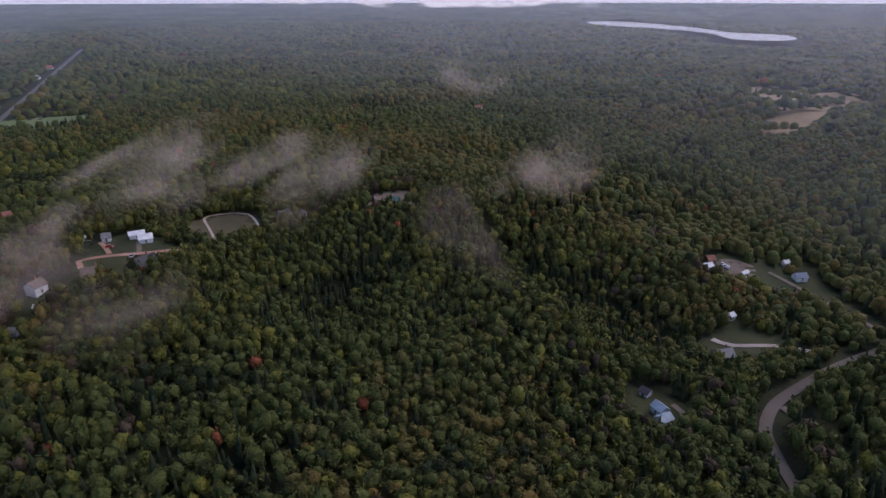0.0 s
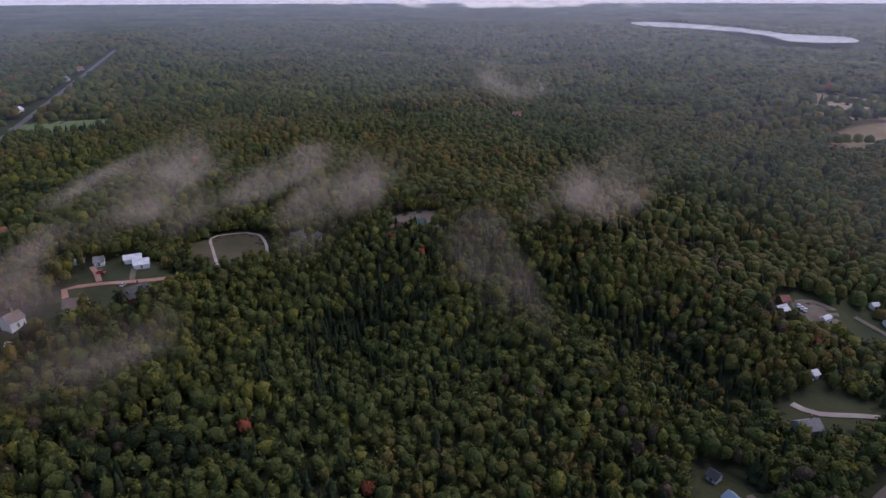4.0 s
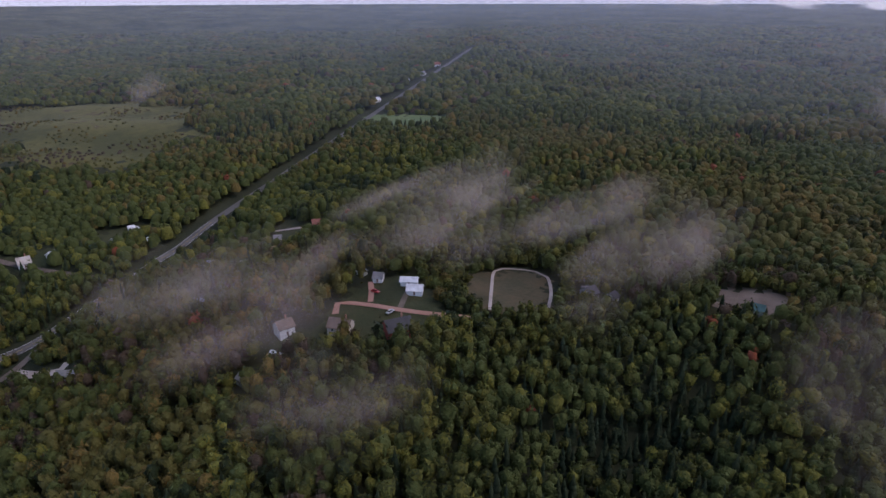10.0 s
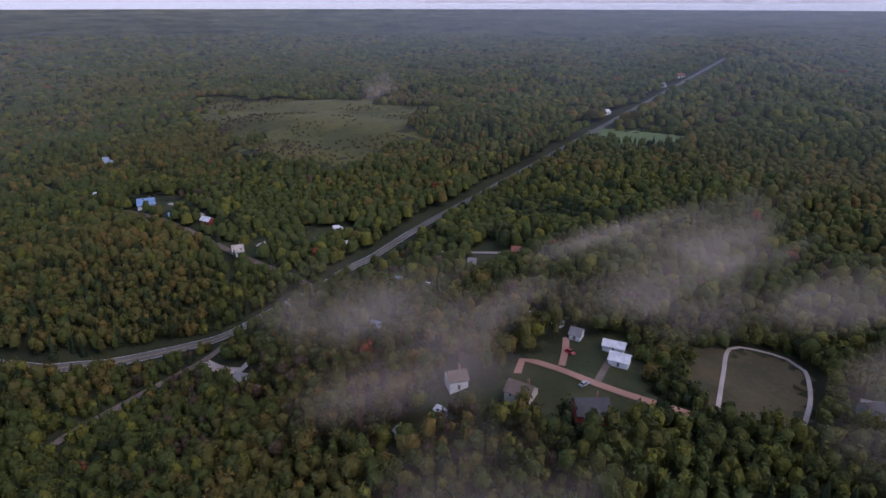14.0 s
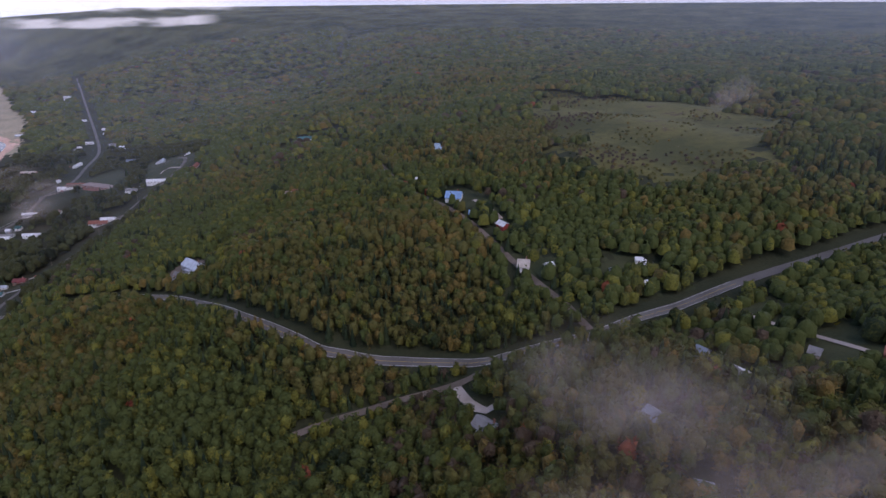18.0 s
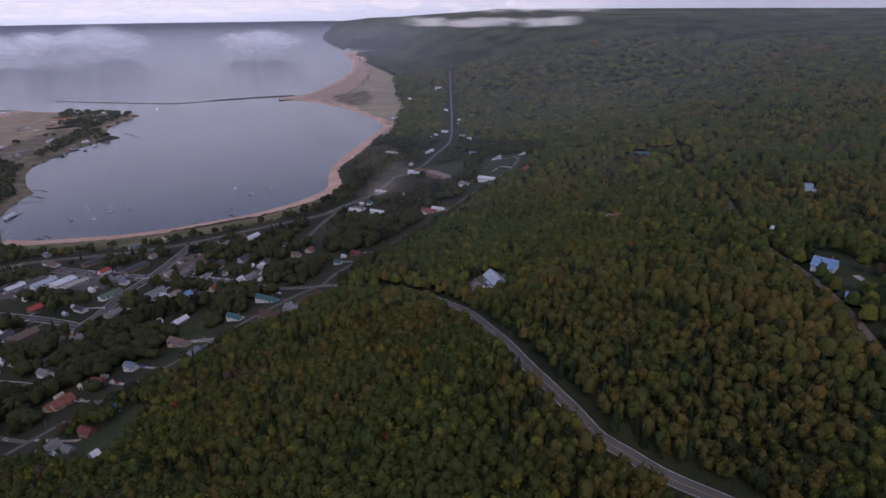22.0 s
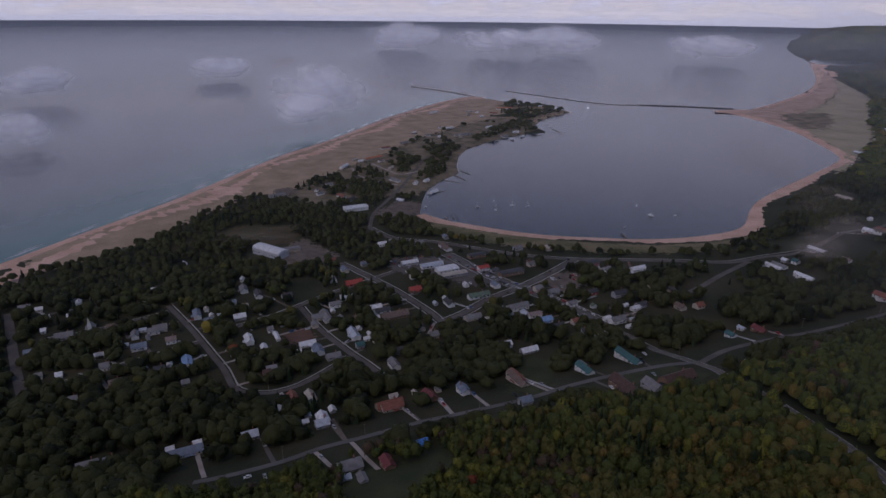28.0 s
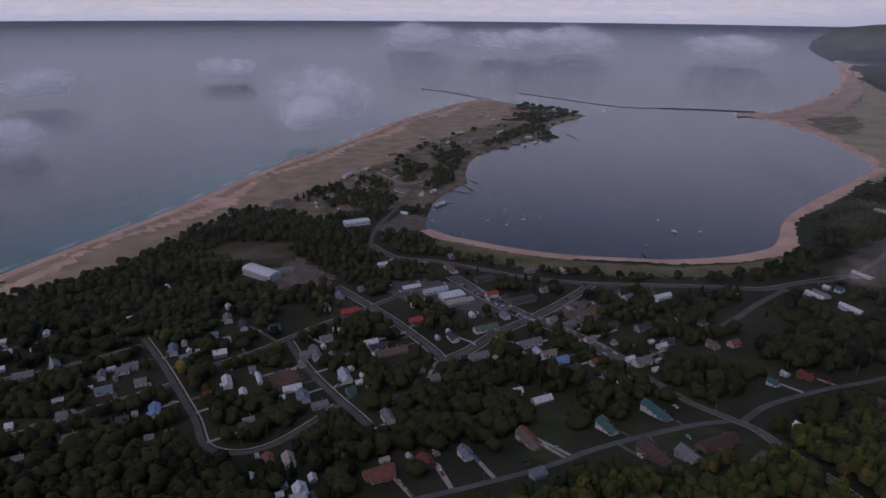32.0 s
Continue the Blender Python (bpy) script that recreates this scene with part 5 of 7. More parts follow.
def clump_shape(rng, sides, rad, high):
    """A far-off crown: an uneven low dome of few faces."""
    a = np.arange(sides) * 6.2832 / sides + rng.uniform(0, 1)
    rows = [np.column_stack([rad * w * q * np.cos(a + t), rad * w * q * np.sin(a + t), high * (z + rng.uniform(-.06, .06, sides))]) for w, z, t, q in ((1.0, .42, 0, rng.uniform(.8, 1.15, sides)), (.76, .84, .5, rng.uniform(.7, 1.15, sides)))]
    i, j = np.arange(sides), (np.arange(sides) + 1) % sides
    f = np.vstack([np.stack([i, j, sides + i], 1), np.stack([j, sides + j, sides + i], 1), np.stack([sides + i, sides + j, np.full(sides, 2 * sides)], 1)])
    return np.vstack(rows + [np.array([[rng.uniform(-.2, .2) * rad, rng.uniform(-.2, .2) * rad, high]])]), f


def ragged_clump(rng, rad, high, leaves):
    """A crown in the middle distance: a six-sided dome roughened by leaf sprays."""
    v, f = clump_shape(rng, 6, rad, high)
    n = len(v)
    for i in range(leaves):
        c = v[rng.integers(4, n)] * rng.uniform(.75, 1.1) + (0, 0, rng.uniform(-.6, .6))
        v, f = np.vstack([v, c + rng.normal(0, .7, (3, 3))]), np.vstack([f, [[len(v), len(v) + 1, len(v) + 2]]])
    return v, f


def spruce_shape(rng, tiers, sides, rad=2.3, high=13):
    vs, fs, n = [], [], 0
    for i in range(tiers):
        u = i / tiers
        z0, z1, r = 1.5 + u * (high - 4), 1.5 + u * (high - 4) + (high - 1.5) / tiers * 1.5, rad * (1 - .8 * u)
        a = np.arange(sides) * 6.2832 / sides + rng.uniform(0, 1)
        rr = r * rng.uniform(.7, 1.2, sides)
        vs.append(np.vstack([np.column_stack([rr * np.cos(a), rr * np.sin(a), z0 - rng.uniform(0, .6, sides)]), [[0, 0, min(z1, high)]]]))
        fs.append(np.array([[n + k, n + (k + 1) % sides, n + sides] for k in range(sides)]))
        n += sides + 1
    return np.vstack(vs), np.vstack(fs)


def plant(name, x, y, shapes, size, material, label, rng, sink=0.0, dips=5.0):
    """Many crowns joined into one mesh of uncountable woods."""
    z = ground_z(x, y) - sink
    pick = rng.integers(0, len(shapes), len(x))
    vs, fs, ts, n = [], [], [], 0
    dip = (1 - abs(2 * value_noise(x + 900, y, 95, 81) - 1)) ** 4
    z = z - dips * dip
    for k, (v, f) in enumerate(shapes):
        s = np.where(pick == k)[0]
        if not len(s):
            continue
        big = rng.uniform(.74, 1.32, len(s))
        a, q, hq = rng.uniform(0, 6.283, len(s)), size * big, size * big ** .5 * rng.uniform(.86, 1.14, len(s)) * (.78 + .44 * value_noise(x[s], y[s], 38, 71))
        ca, sa = np.cos(a)[:, None] * q[:, None], np.sin(a)[:, None] * q[:, None]
        X = v[:, 0] * ca - v[:, 1] * sa + x[s][:, None]
        Y = v[:, 0] * sa + v[:, 1] * ca + y[s][:, None]
        Z = v[:, 2] * hq[:, None] + z[s][:, None]
        vs.append(np.stack([X, Y, Z], -1).reshape(-1, 3))
        fs.append((f[None] + n + (np.arange(len(s)) * len(v))[:, None, None]).reshape(-1, 3))
        own = np.clip(.42 + .40 * rng.standard_normal(len(s)) + .8 * (value_noise(x[s], y[s], 55, 91) - .5) + .45 * (rng.uniform(0, 1, len(s)) > .93), 0, 1)
        ts.append(np.repeat(own, len(v)))
        n += len(s) * len(v)
    if n:
        me = mesh_from(name, np.vstack(vs), np.vstack(fs), material, False)
        me.attributes.new("tint", "FLOAT", "POINT").data.foreach_set("value", np.concatenate(ts).astype(np.float32))
        tagged(new(name, me), label, "woods", kind="stuff")


ICO = icosphere(2)
HOUSE_XY = np.array([(q[0], q[1], max(q[3], q[4])) for q in HOUSES])


WIDE_BERTH = {"west_road": .8, "side_track": 1.5, "county_road": 2.5, "hill_road": 20.0, "shore_road": 13.0, "far_road": 20.0, "coast_link": 12.0, "lower_street": 22.0, "cross_a": 9.0, "cross_b": 10.0, "second_street": 10.0, "third_street": 9.0, "fourth_street": 9.0, "cross_c": 9.0, "cross_d": 9.0, "main_street": 6.0, "point_road": 6.0, "farm_road": 9.0}


def clear_ground(x, y):
    """Where woods may stand: on dry land, off roads, fields, yards and houses."""
    ok = inside(LAND, x, y) & (line_dist(COAST, x, y) > 26) & ~inside(LAKE_RIM, x, y) & (line_dist(np.vstack([LAKE_RIM, LAKE_RIM[:1]]), x, y) > 55) & (np.hypot(x - POOL_RIM[:, 0].mean() - 60, y - POOL_RIM[:, 1].mean() - 60) > 240)
    for rname, (rw, rmat, rpts) in ROADS.items():
        p = np.array(rpts, float)
        near = (x > p[:, 0].min() - 30) & (x < p[:, 0].max() + 30) & (y > p[:, 1].min() - 30) & (y < p[:, 1].max() + 30)
        if near.any():
            i = np.where(near)[0]
            ok[i[line_dist(p, x[i], y[i]) < rw / 2 + (np.where(y[i] > 310, 9.0, 4.0) if rname == "highway" else WIDE_BERTH.get(rname, 3.0))]] = False
    for pname in PATCHES:
        if pname in ("point_ground", "meadow_east", "marsh", "point_tip"):
            continue
        loose = pname.startswith("yard") or pname in ("clearing_a", "clearing_b", "clearing_c", "clearing_d")
        ok &= ~inside(PATCHES[pname], x, y) | (loose & (value_noise(x, y, 16, 65) > (.68 if pname.startswith("yard") else .52)))
    ok &= ~inside(PATCHES["meadow_east"], x, y) | (value_noise(x, y, 26, 61) > .74)
    rim = np.array(PATCHES["marsh"] + PATCHES["marsh"][:1], float)
    ok &= ~inside(PATCHES["marsh"], x, y) | (line_dist(rim, x, y) < 80 * value_noise(x, y, 30, 63) ** 1.6)
    for hx, hy, hl in HOUSE_XY:
        i = np.where((abs(x - hx) < 45) & (abs(y - hy) < 45))[0]
        if len(i):
            ok[i[np.hypot(x[i] - hx, y[i] - hy) < hl * .55 + np.where(y[i] > -150, 4.0, np.where(x[i] < -880, 14.0, 8.5))]] = False
    return ok


def in_view(x, y):
    """The woods behind the hill's back, which nothing looks on, are left bare."""
    b = np.degrees(np.arctan2(-(x + 40), y - 40)) % 360
    return (b < 206) | (b > 296)


def village_area(x, y):
    return (y < -165 - .12 * (x + 400)) & (x > -1500)


def jitter(x0, x1, y0, y1, step, rng):
    gx, gy = np.meshgrid(np.arange(x0, x1, step), np.arange(y0, y1, step))
    n = gx.size
    return gx.ravel() + rng.uniform(-.42, .42, n) * step, gy.ravel() + rng.uniform(-.42, .42, n) * step


def build_woods():
    rng = np.random.default_rng(11)
    spine = [(40, 0), (-60, 190), (-260, 60)]
    small = icosphere(1)
    near_shapes = [crown_shape(rng, 5, 46, rng.uniform(2.3, 3.4), rng.uniform(9.0, 12.5), .66, .58, small) for _ in range(18)]
    mid_shapes = [ragged_clump(rng, rng.uniform(3.0, 4.2), rng.uniform(9.0, 12.5), 16) for _ in range(14)]
    far_shapes = [clump_shape(rng, 5, 5.8, rng.uniform(9.5, 12.5)) for _ in range(10)]
    farther_shapes = [clump_shape(rng, 4, 10.0, 12.0) for _ in range(6)]
    outer_shapes = [clump_shape(rng, 4, 15.0, 15.0) for _ in range(6)]
    town_shapes = [crown_shape(rng, 8, 30, rng.uniform(4.2, 6.4), rng.uniform(9.0, 12.5), .50, .8) for _ in range(12)]
    near_fir = [spruce_shape(rng, 5, 7, 2.2, 13) for _ in range(4)]
    mid_fir = [spruce_shape(rng, 3, 6, 2.6, 12.5) for _ in range(3)]
    sets = {}
    for zone, (lo, hi, step) in {"near": (0, 270, 4.6), "mid": (270, 650, 5.8), "far": (650, 1200, 9.6), "farther": (1200, 1950, 15.6), "outer": (1950, 2850, 23.0)}.items():
        x, y = jitter(-145 - hi - 350, -145 + hi + 350, 150 - hi - 350, 150 + hi + 350, step, rng)
        d = line_dist(spine, x, y)
        s = (d >= lo) & (d < hi) & in_view(x, y)
        x, y = x[s], y[s]
        s = clear_ground(x, y)
        x, y = x[s], y[s]
        # open ground: the village has yards, the points of sand only scattered groves
        town = village_area(x, y)
        grove = value_noise(x, y, 45, 3)
        core = np.exp(-((x + 600) / 200) ** 2 - ((y + 450) / 125) ** 2) + 1.15 * np.exp(-((x + 1100) / 300) ** 2 - ((y + 350 - .25 * (x + 1030)) / 80) ** 2)
        keep = ~town | ((grove > .05 + .5 * core) & (rng.uniform(0, 1, len(x)) < (.54 if zone in ("near", "mid") else .85) - .2 * core))
        sand = inside(PATCHES["point_ground"], x, y) | inside(PATCHES["point_tip"], x, y)
        wooded = np.zeros(len(x), bool)
        for q in GROVES.values():
            wooded |= inside(q, x, y)
        keep &= ~sand | (wooded & (grove > .10)) | ((grove > .93) & (x > -1300) & (line_dist(POINT_SHORE, x, y) < 330))
        keep &= (line_dist(LAKE_SHORE, x, y) > 75) & (line_dist(BAY_SHORE, x, y) > 46)
        sets[zone] = x[keep], y[keep]
    for zone, (x, y) in sets.items():
        fir = .5 * value_noise(x, y, 90, 8) + rng.uniform(0, 1, len(x)) > 1.18
        low = np.zeros(len(x), bool)
        for bx, by, br, ba in BUMPS[6:]:
            low |= (ba < 0) & (np.hypot(x - bx, y - by) < .8 * br)
        fir |= low & (rng.uniform(0, 1, len(x)) < .45)
        gold = ((value_noise(x, y, 110, 21) + .6 * rng.uniform(0, 1, len(x)) > .98) | ((np.hypot((x + 480) / 130, (y - 180) / 85) < 1) & (rng.uniform(0, 1, len(x)) < .7))) & ~village_area(x, y)
        dark = village_area(x, y)
        brown = (rng.uniform(0, 1, len(x)) + .5 * value_noise(x, y, 70, 33) > 1.28) & ~dark & ~fir
        leaf = {"near": near_shapes, "mid": mid_shapes, "far": far_shapes, "farther": farther_shapes, "outer": outer_shapes}[zone]
        town = town_shapes if zone in ("near", "mid") else leaf
        plant(f"{zone}_brown_woods", x[brown], y[brown], leaf, .92, M["leaves_brown"], "brownish trees already turning among the woods", rng)
        red = (rng.uniform(0, 1, len(x)) < .003) & ~dark & ~fir & ~brown
        plant(f"{zone}_red_trees", x[red], y[red], leaf, .95, M["leaves_red"], "scattered maples with red autumn leaves", rng)
        fir = fir | brown | red
        plant(f"{zone}_woods", x[~fir & ~gold & ~dark], y[~fir & ~gold & ~dark], leaf, 1.0, M["leaves_green"], "dense green broad-leaved woods in early autumn", rng)
        plant(f"{zone}_dark_groves", x[~fir & dark], y[~fir & dark], town, 1.0 if zone in ("near", "mid") else .85, M["leaves_dark"], "dark green groves between the houses", rng, 0.0, 0.0)
        plant(f"{zone}_turning_woods", x[~fir & gold], y[~fir & gold], leaf, 1.0, M["leaves_olive"], "olive and yellowish broad-leaved woods", rng)
        plant(f"{zone}_conifers", x[fir & ~brown & ~red], y[fir & ~brown & ~red], near_fir if zone == "near" else mid_fir, {"far": 1.1, "farther": 1.35, "outer": 1.6}.get(zone, 1.0), M["needles"], "dark green conifers among the woods", rng)
    x, y = jitter(-120, 560, -420, 260, 9.0, rng)
    s = ~in_view(x, y)
    x, y = x[s], y[s]
    s = clear_ground(x, y)
    plant("hillside_woods", x[s], y[s], far_shapes, .9, M["leaves_green"], "green woods on the hillside above the lake", rng)
    x, y = jitter(-1090, -530, 370, 680, 6.5, rng)
    s = inside(PATCHES["marsh"], x, y)
    x, y = x[s], y[s]
    rim = line_dist(np.vstack([PATCHES["marsh"], PATCHES["marsh"][:1]]), x, y)
    s = rng.uniform(0, 1, len(x)) < .9 * np.exp(-rim / 60) + .6 * (value_noise(x, y, 34, 51) > .5)
    x, y = x[s], y[s]
    rust = value_noise(x, y, 70, 57) + .3 * rng.uniform(0, 1, len(x)) > .78
    plant("marsh_scrub", x[~rust], y[~rust], far_shapes, .27, M["leaves_olive"], "low olive scrub in the marsh", rng)
    plant("marsh_brush", x[rust], y[rust], far_shapes, .30, M["leaves_brown"], "low rusty brown brush in the marsh", rng)
    # canopy of the far country: one uneven sheet
    rings = np.concatenate([np.arange(1950, 2700, 16), np.arange(2700, 4750, 30), [4765, 4778]])
    ang = np.radians(np.arange(-60, 222, .45) + 90)
    r, a = np.meshgrid(rings, ang, indexing="ij")
    x, y = MID[0] + r * np.cos(a), MID[1] + r * np.sin(a)
    xf, yf = x.ravel(), y.ravel()
    top = 6 + 9 * value_noise(xf, yf, 60, 31) + rng.uniform(-7, 7, xf.size)
    rr = np.hypot(xf - MID[0], yf - MID[1])
    top = top * np.clip((rr - 2500) / 500, .25, 1)
    base = ground_z(xf, yf)
    ok = clear_ground(xf, yf) & (line_dist(COAST, xf, yf) > 90)
    v = np.stack([xf, yf, np.where(ok, base + top * np.clip((4900 - np.hypot(xf - MID[0], yf - MID[1])) / 2200, .15, 1), base - 3)], 1)
    n, k = len(rings), len(ang)
    i, j = np.meshgrid(np.arange(n - 1), np.arange(k - 1), indexing="ij")
    f = np.stack([i * k + j, (i + 1) * k + j, (i + 1) * k + j + 1, i * k + j + 1], -1).reshape(-1, 4)
    f = f[ok[f].all(1)]
    tagged(new("distant_woods", mesh_from("distant_woods", v, f, M["leaves_far"], False)), "distant woods reaching to the horizon", "woods", kind="stuff")


build_woods()

# ---------------- houses ----------------
def roof_mesh(L, W, h, rise, over=.5, thick=.22):
    """A gabled roof with eaves and real thickness; ridge along x."""
    bm = bmesh.new()
    x, w = L / 2 + over, W / 2 + over
    drop = rise * over / (W / 2)
    rows = []
    for s in (-x, x):
        rows.append([bm.verts.new((s, yy, zz)) for yy, zz in ((-w, h - drop), (0, h + rise), (w, h - drop), (w, h - drop - thick), (0, h + rise - thick), (-w, h - drop - thick))])
    a, b = rows
    for i in range(6):
        j = (i + 1) % 6
        bm.faces.new((a[i], a[j], b[j], b[i]))
    bm.faces.new((a[0], a[5], a[4], a[1]))
    bm.faces.new((a[1], a[4], a[3], a[2]))
    bm.faces.new((b[1], b[4], b[5], b[0]))
    bm.faces.new((b[2], b[3], b[4], b[1]))
    bmesh.ops.recalc_face_normals(bm, faces=bm.faces)
    return bm


def wall_mesh(L, W, h, rise):
    """Walls with gable ends, on a footing that goes into the slope."""
    bm = bmesh.new()
    e = [[bm.verts.new((s * L / 2, yy, zz)) for yy, zz in ((-W / 2, -3.0), (W / 2, -3.0), (W / 2, h - .12), (0, h + rise - .14), (-W / 2, h - .12))] for s in (-1, 1)]
    a, b = e
    bm.faces.new(a[::-1])
    bm.faces.new(b)
    for i in range(5):
        j = (i + 1) % 5
        bm.faces.new((a[i], a[j], b[j], b[i]))
    bmesh.ops.recalc_face_normals(bm, faces=bm.faces)
    return bm


def dome_mesh(L, W, h, rise, n=12):
    """A barrel roof along x."""
    bm = bmesh.new()
    a, b = [[bm.verts.new((s * L / 2, -W / 2 * math.cos(math.pi * i / n), h + rise * math.sin(math.pi * i / n))) for i in range(n + 1)] for s in (-1, 1)]
    for i in range(n):
        bm.faces.new((a[i], a[i + 1], b[i + 1], b[i]))
    bm.faces.new(a[::-1])
    bm.faces.new(b)
    bm.faces.new((a[0], b[0], b[n], a[n]))
    bmesh.ops.recalc_face_normals(bm, faces=bm.faces)
    return bm


PANE = {}


def pane(kind):
    """One shared window: a frame with a recessed dark pane; it faces -y."""
    if kind not in PANE:
        w, h = {"small": (1.1, 1.3), "wide": (2.2, 1.4), "door": (1.0, 2.1)}[kind]
        fr, gl = bmesh.new(), bmesh.new()
        for sx, sz, x, z in ((w + .24, .12, 0, 0), (w + .24, .12, 0, h + .12), (.12, h, -w / 2 - .06, .12), (.12, h, w / 2 + .06, .12)):
            box(fr, sx, .14, sz, x, 0, z)
        box(gl, w, .06, h, 0, .03, .12)
        out = []
        for bm, mat in ((fr, M["trim"]), (gl, M["door"] if kind == "door" else M["glass"])):
            me = bpy.data.meshes.new(kind)
            bm.to_mesh(me)
            bm.free()
            me.materials.append(mat)
            out.append(me)
        PANE[kind] = out
    return PANE[kind]


WHERE = {"village": "on a village street", "forest": "in a woodland clearing", "shore": "on the sandy point"}
WORD = {"bluegrey": "blue grey", "redgrey": "reddish grey", "redbrown": "red brown", "darkred": "dark red", "darkbrown": "dark brown", "lightblue": "pale blue", "bright_blue": "bright blue", "silver": "silvery metal", "redbrick": "red brick", "dark": "dark grey"}


def house(x, y, heading, L, W, h, roof, wall, where, kind):
    z = float(ground_z([x], [y])[0])
    rise = {"hall": 1.2, "school": 1.0, "shop": .9}.get(kind, W * .36)
    eave = max(2.5, h - rise * .45)
    low = h < 4 or L < 7
    name = {"house": "shed" if low else "house", "shop": "shop_building", "school": "school_building", "hall": "hall_building"}[kind]
    rw, ww = WORD.get(roof, roof), WORD.get(wall, wall)
    e = thing(name, f"{ww} {name.replace('_', ' ')} with a {rw} roof {WHERE[where]}", name.split("_")[0] if kind != "house" else name, pose(x, y, z + .25, 0, 0, heading))
    part("wall", wall_mesh(L, W, eave, rise), M["wall_" + wall], e)
    arched = kind == "school" and wall == "silver"
    part("roof", dome_mesh(L, W, eave, 3.4) if arched else roof_mesh(L, W, eave, rise), M["roof_" + roof], e, f"{rw} {'arched' if arched else 'gabled'} roof")
    rng = random.Random(int(x * 31 + y))
    n = max(1, int(L / 4.4))
    for side in ((-1,) if L < 6.5 else (-1, 1)):
        for i in range(n):
            kind_w = "door" if (i == n // 2 and side == -1) else ("wide" if rng.random() < .3 and L > 9 else "small")
            fr, gl = pane(kind_w)
            m = pose((i + .5) / n * L - L / 2, side * (W / 2 + .03), 0.05 if kind_w == "door" else eave * .36, 0, 0, 0 if side < 0 else 180)
            f = part("door" if kind_w == "door" else "window", fr, None, e, "", m)
            part("door_leaf" if kind_w == "door" else "pane", gl, None, f)
    if not low and kind == "house":
        cb = bmesh.new()
        box(cb, .7, .7, rise + 1.3, L * .22, W * .15, eave)
        part("chimney", cb, M["brick"], e)
        if L > 11 and rng.random() < .6:
            pb = box(bmesh.new(), L * .3, 2.2, .25, L * .1, -W / 2 - 1.3, 2.3)
            for sx in (-1, 1):
                box(pb, .15, .15, 5.0, L * .1 + sx * L * .14, -W / 2 - 2.2, -2.6)
            part("porch", pb, M["roof_" + roof], e)
    return e


for hq in HOUSES:
    house(*hq)


# ---------------- single trees ----------------
def tree_proto(rng, kind):
    """Trunk with limbs and a ragged crown, as two shared meshes."""
    bm = bmesh.new()
    h = 5.0 if kind != "spruce" else 12.0
    tube(bm, .32, .14, h, 0, 0, -.8, 7)
    if kind != "spruce":
        for i in range(5):
            a, r = i * 1.26 + rng.uniform(-.3, .3), rng.uniform(1.6, 2.4)
            v = [bm.verts.new(Vector((math.cos(a) * r * u + q[0], math.sin(a) * r * u + q[1], 2.6 + 2.6 * u + q[2]))) for u, w in ((0, .13), (1, .05)) for q in ((w, 0, 0), (-w * .5, w * .8, 0), (-w * .5, -w * .8, 0))]
            for j in range(3):
                bm.faces.new((v[j], v[(j + 1) % 3], v[3 + (j + 1) % 3], v[3 + j]))
    trunk = bpy.data.meshes.new("trunk")
    bm.to_mesh(trunk)
    bm.free()
    trunk.materials.append(M["bark"])
    if kind == "spruce":
        v, f = spruce_shape(rng, 8, 9, 2.6, 14)
    else:
        v, f = crown_shape(rng, 11, 90, rng.uniform(3.8, 4.8), rng.uniform(9.5, 11.5), .55)
    look_of = {"spruce": "needles", "dark": "leaves_dark", "green": "leaves_green", "orange": "leaves_yellow", "red": "leaves_red", "olive": "leaves_olive"}[kind]
    me = mesh_from("crown", v, f, M[look_of], True)
    me.attributes.new("tint", "FLOAT", "POINT").data.foreach_set("value", np.full(len(v), rng.uniform(.2, .75), np.float32))
    return trunk, me


TREE_LABEL = {"spruce": "dark pointed spruce in a village yard", "dark": "round dark green maple in a village yard", "green": "leafy green tree in a village yard", "orange": "tree with orange autumn leaves in a yard", "red": "tree with red autumn leaves in a yard", "olive": "olive green tree beside the road"}
PROTO = {}


def tree(x, y, kind, size, turn, k):
    key = kind, k % 4
    if key not in PROTO:
        PROTO[key] = tree_proto(np.random.default_rng(40 + len(PROTO)), kind)
    trunk, crown = PROTO[key]
    m = pose(x, y, float(ground_z([x], [y])[0]), 0, 0, turn) @ Matrix.Diagonal((size, size, size, 1))
    e = thing("tree", TREE_LABEL[kind], "tree", m, "yard trees")
    part("trunk", trunk, None, e)
    part("crown", crown, None, e)


for tx, ty, tk, ts in STREET_TREES:
    tree(tx, ty, tk, ts, 30, int(tx))
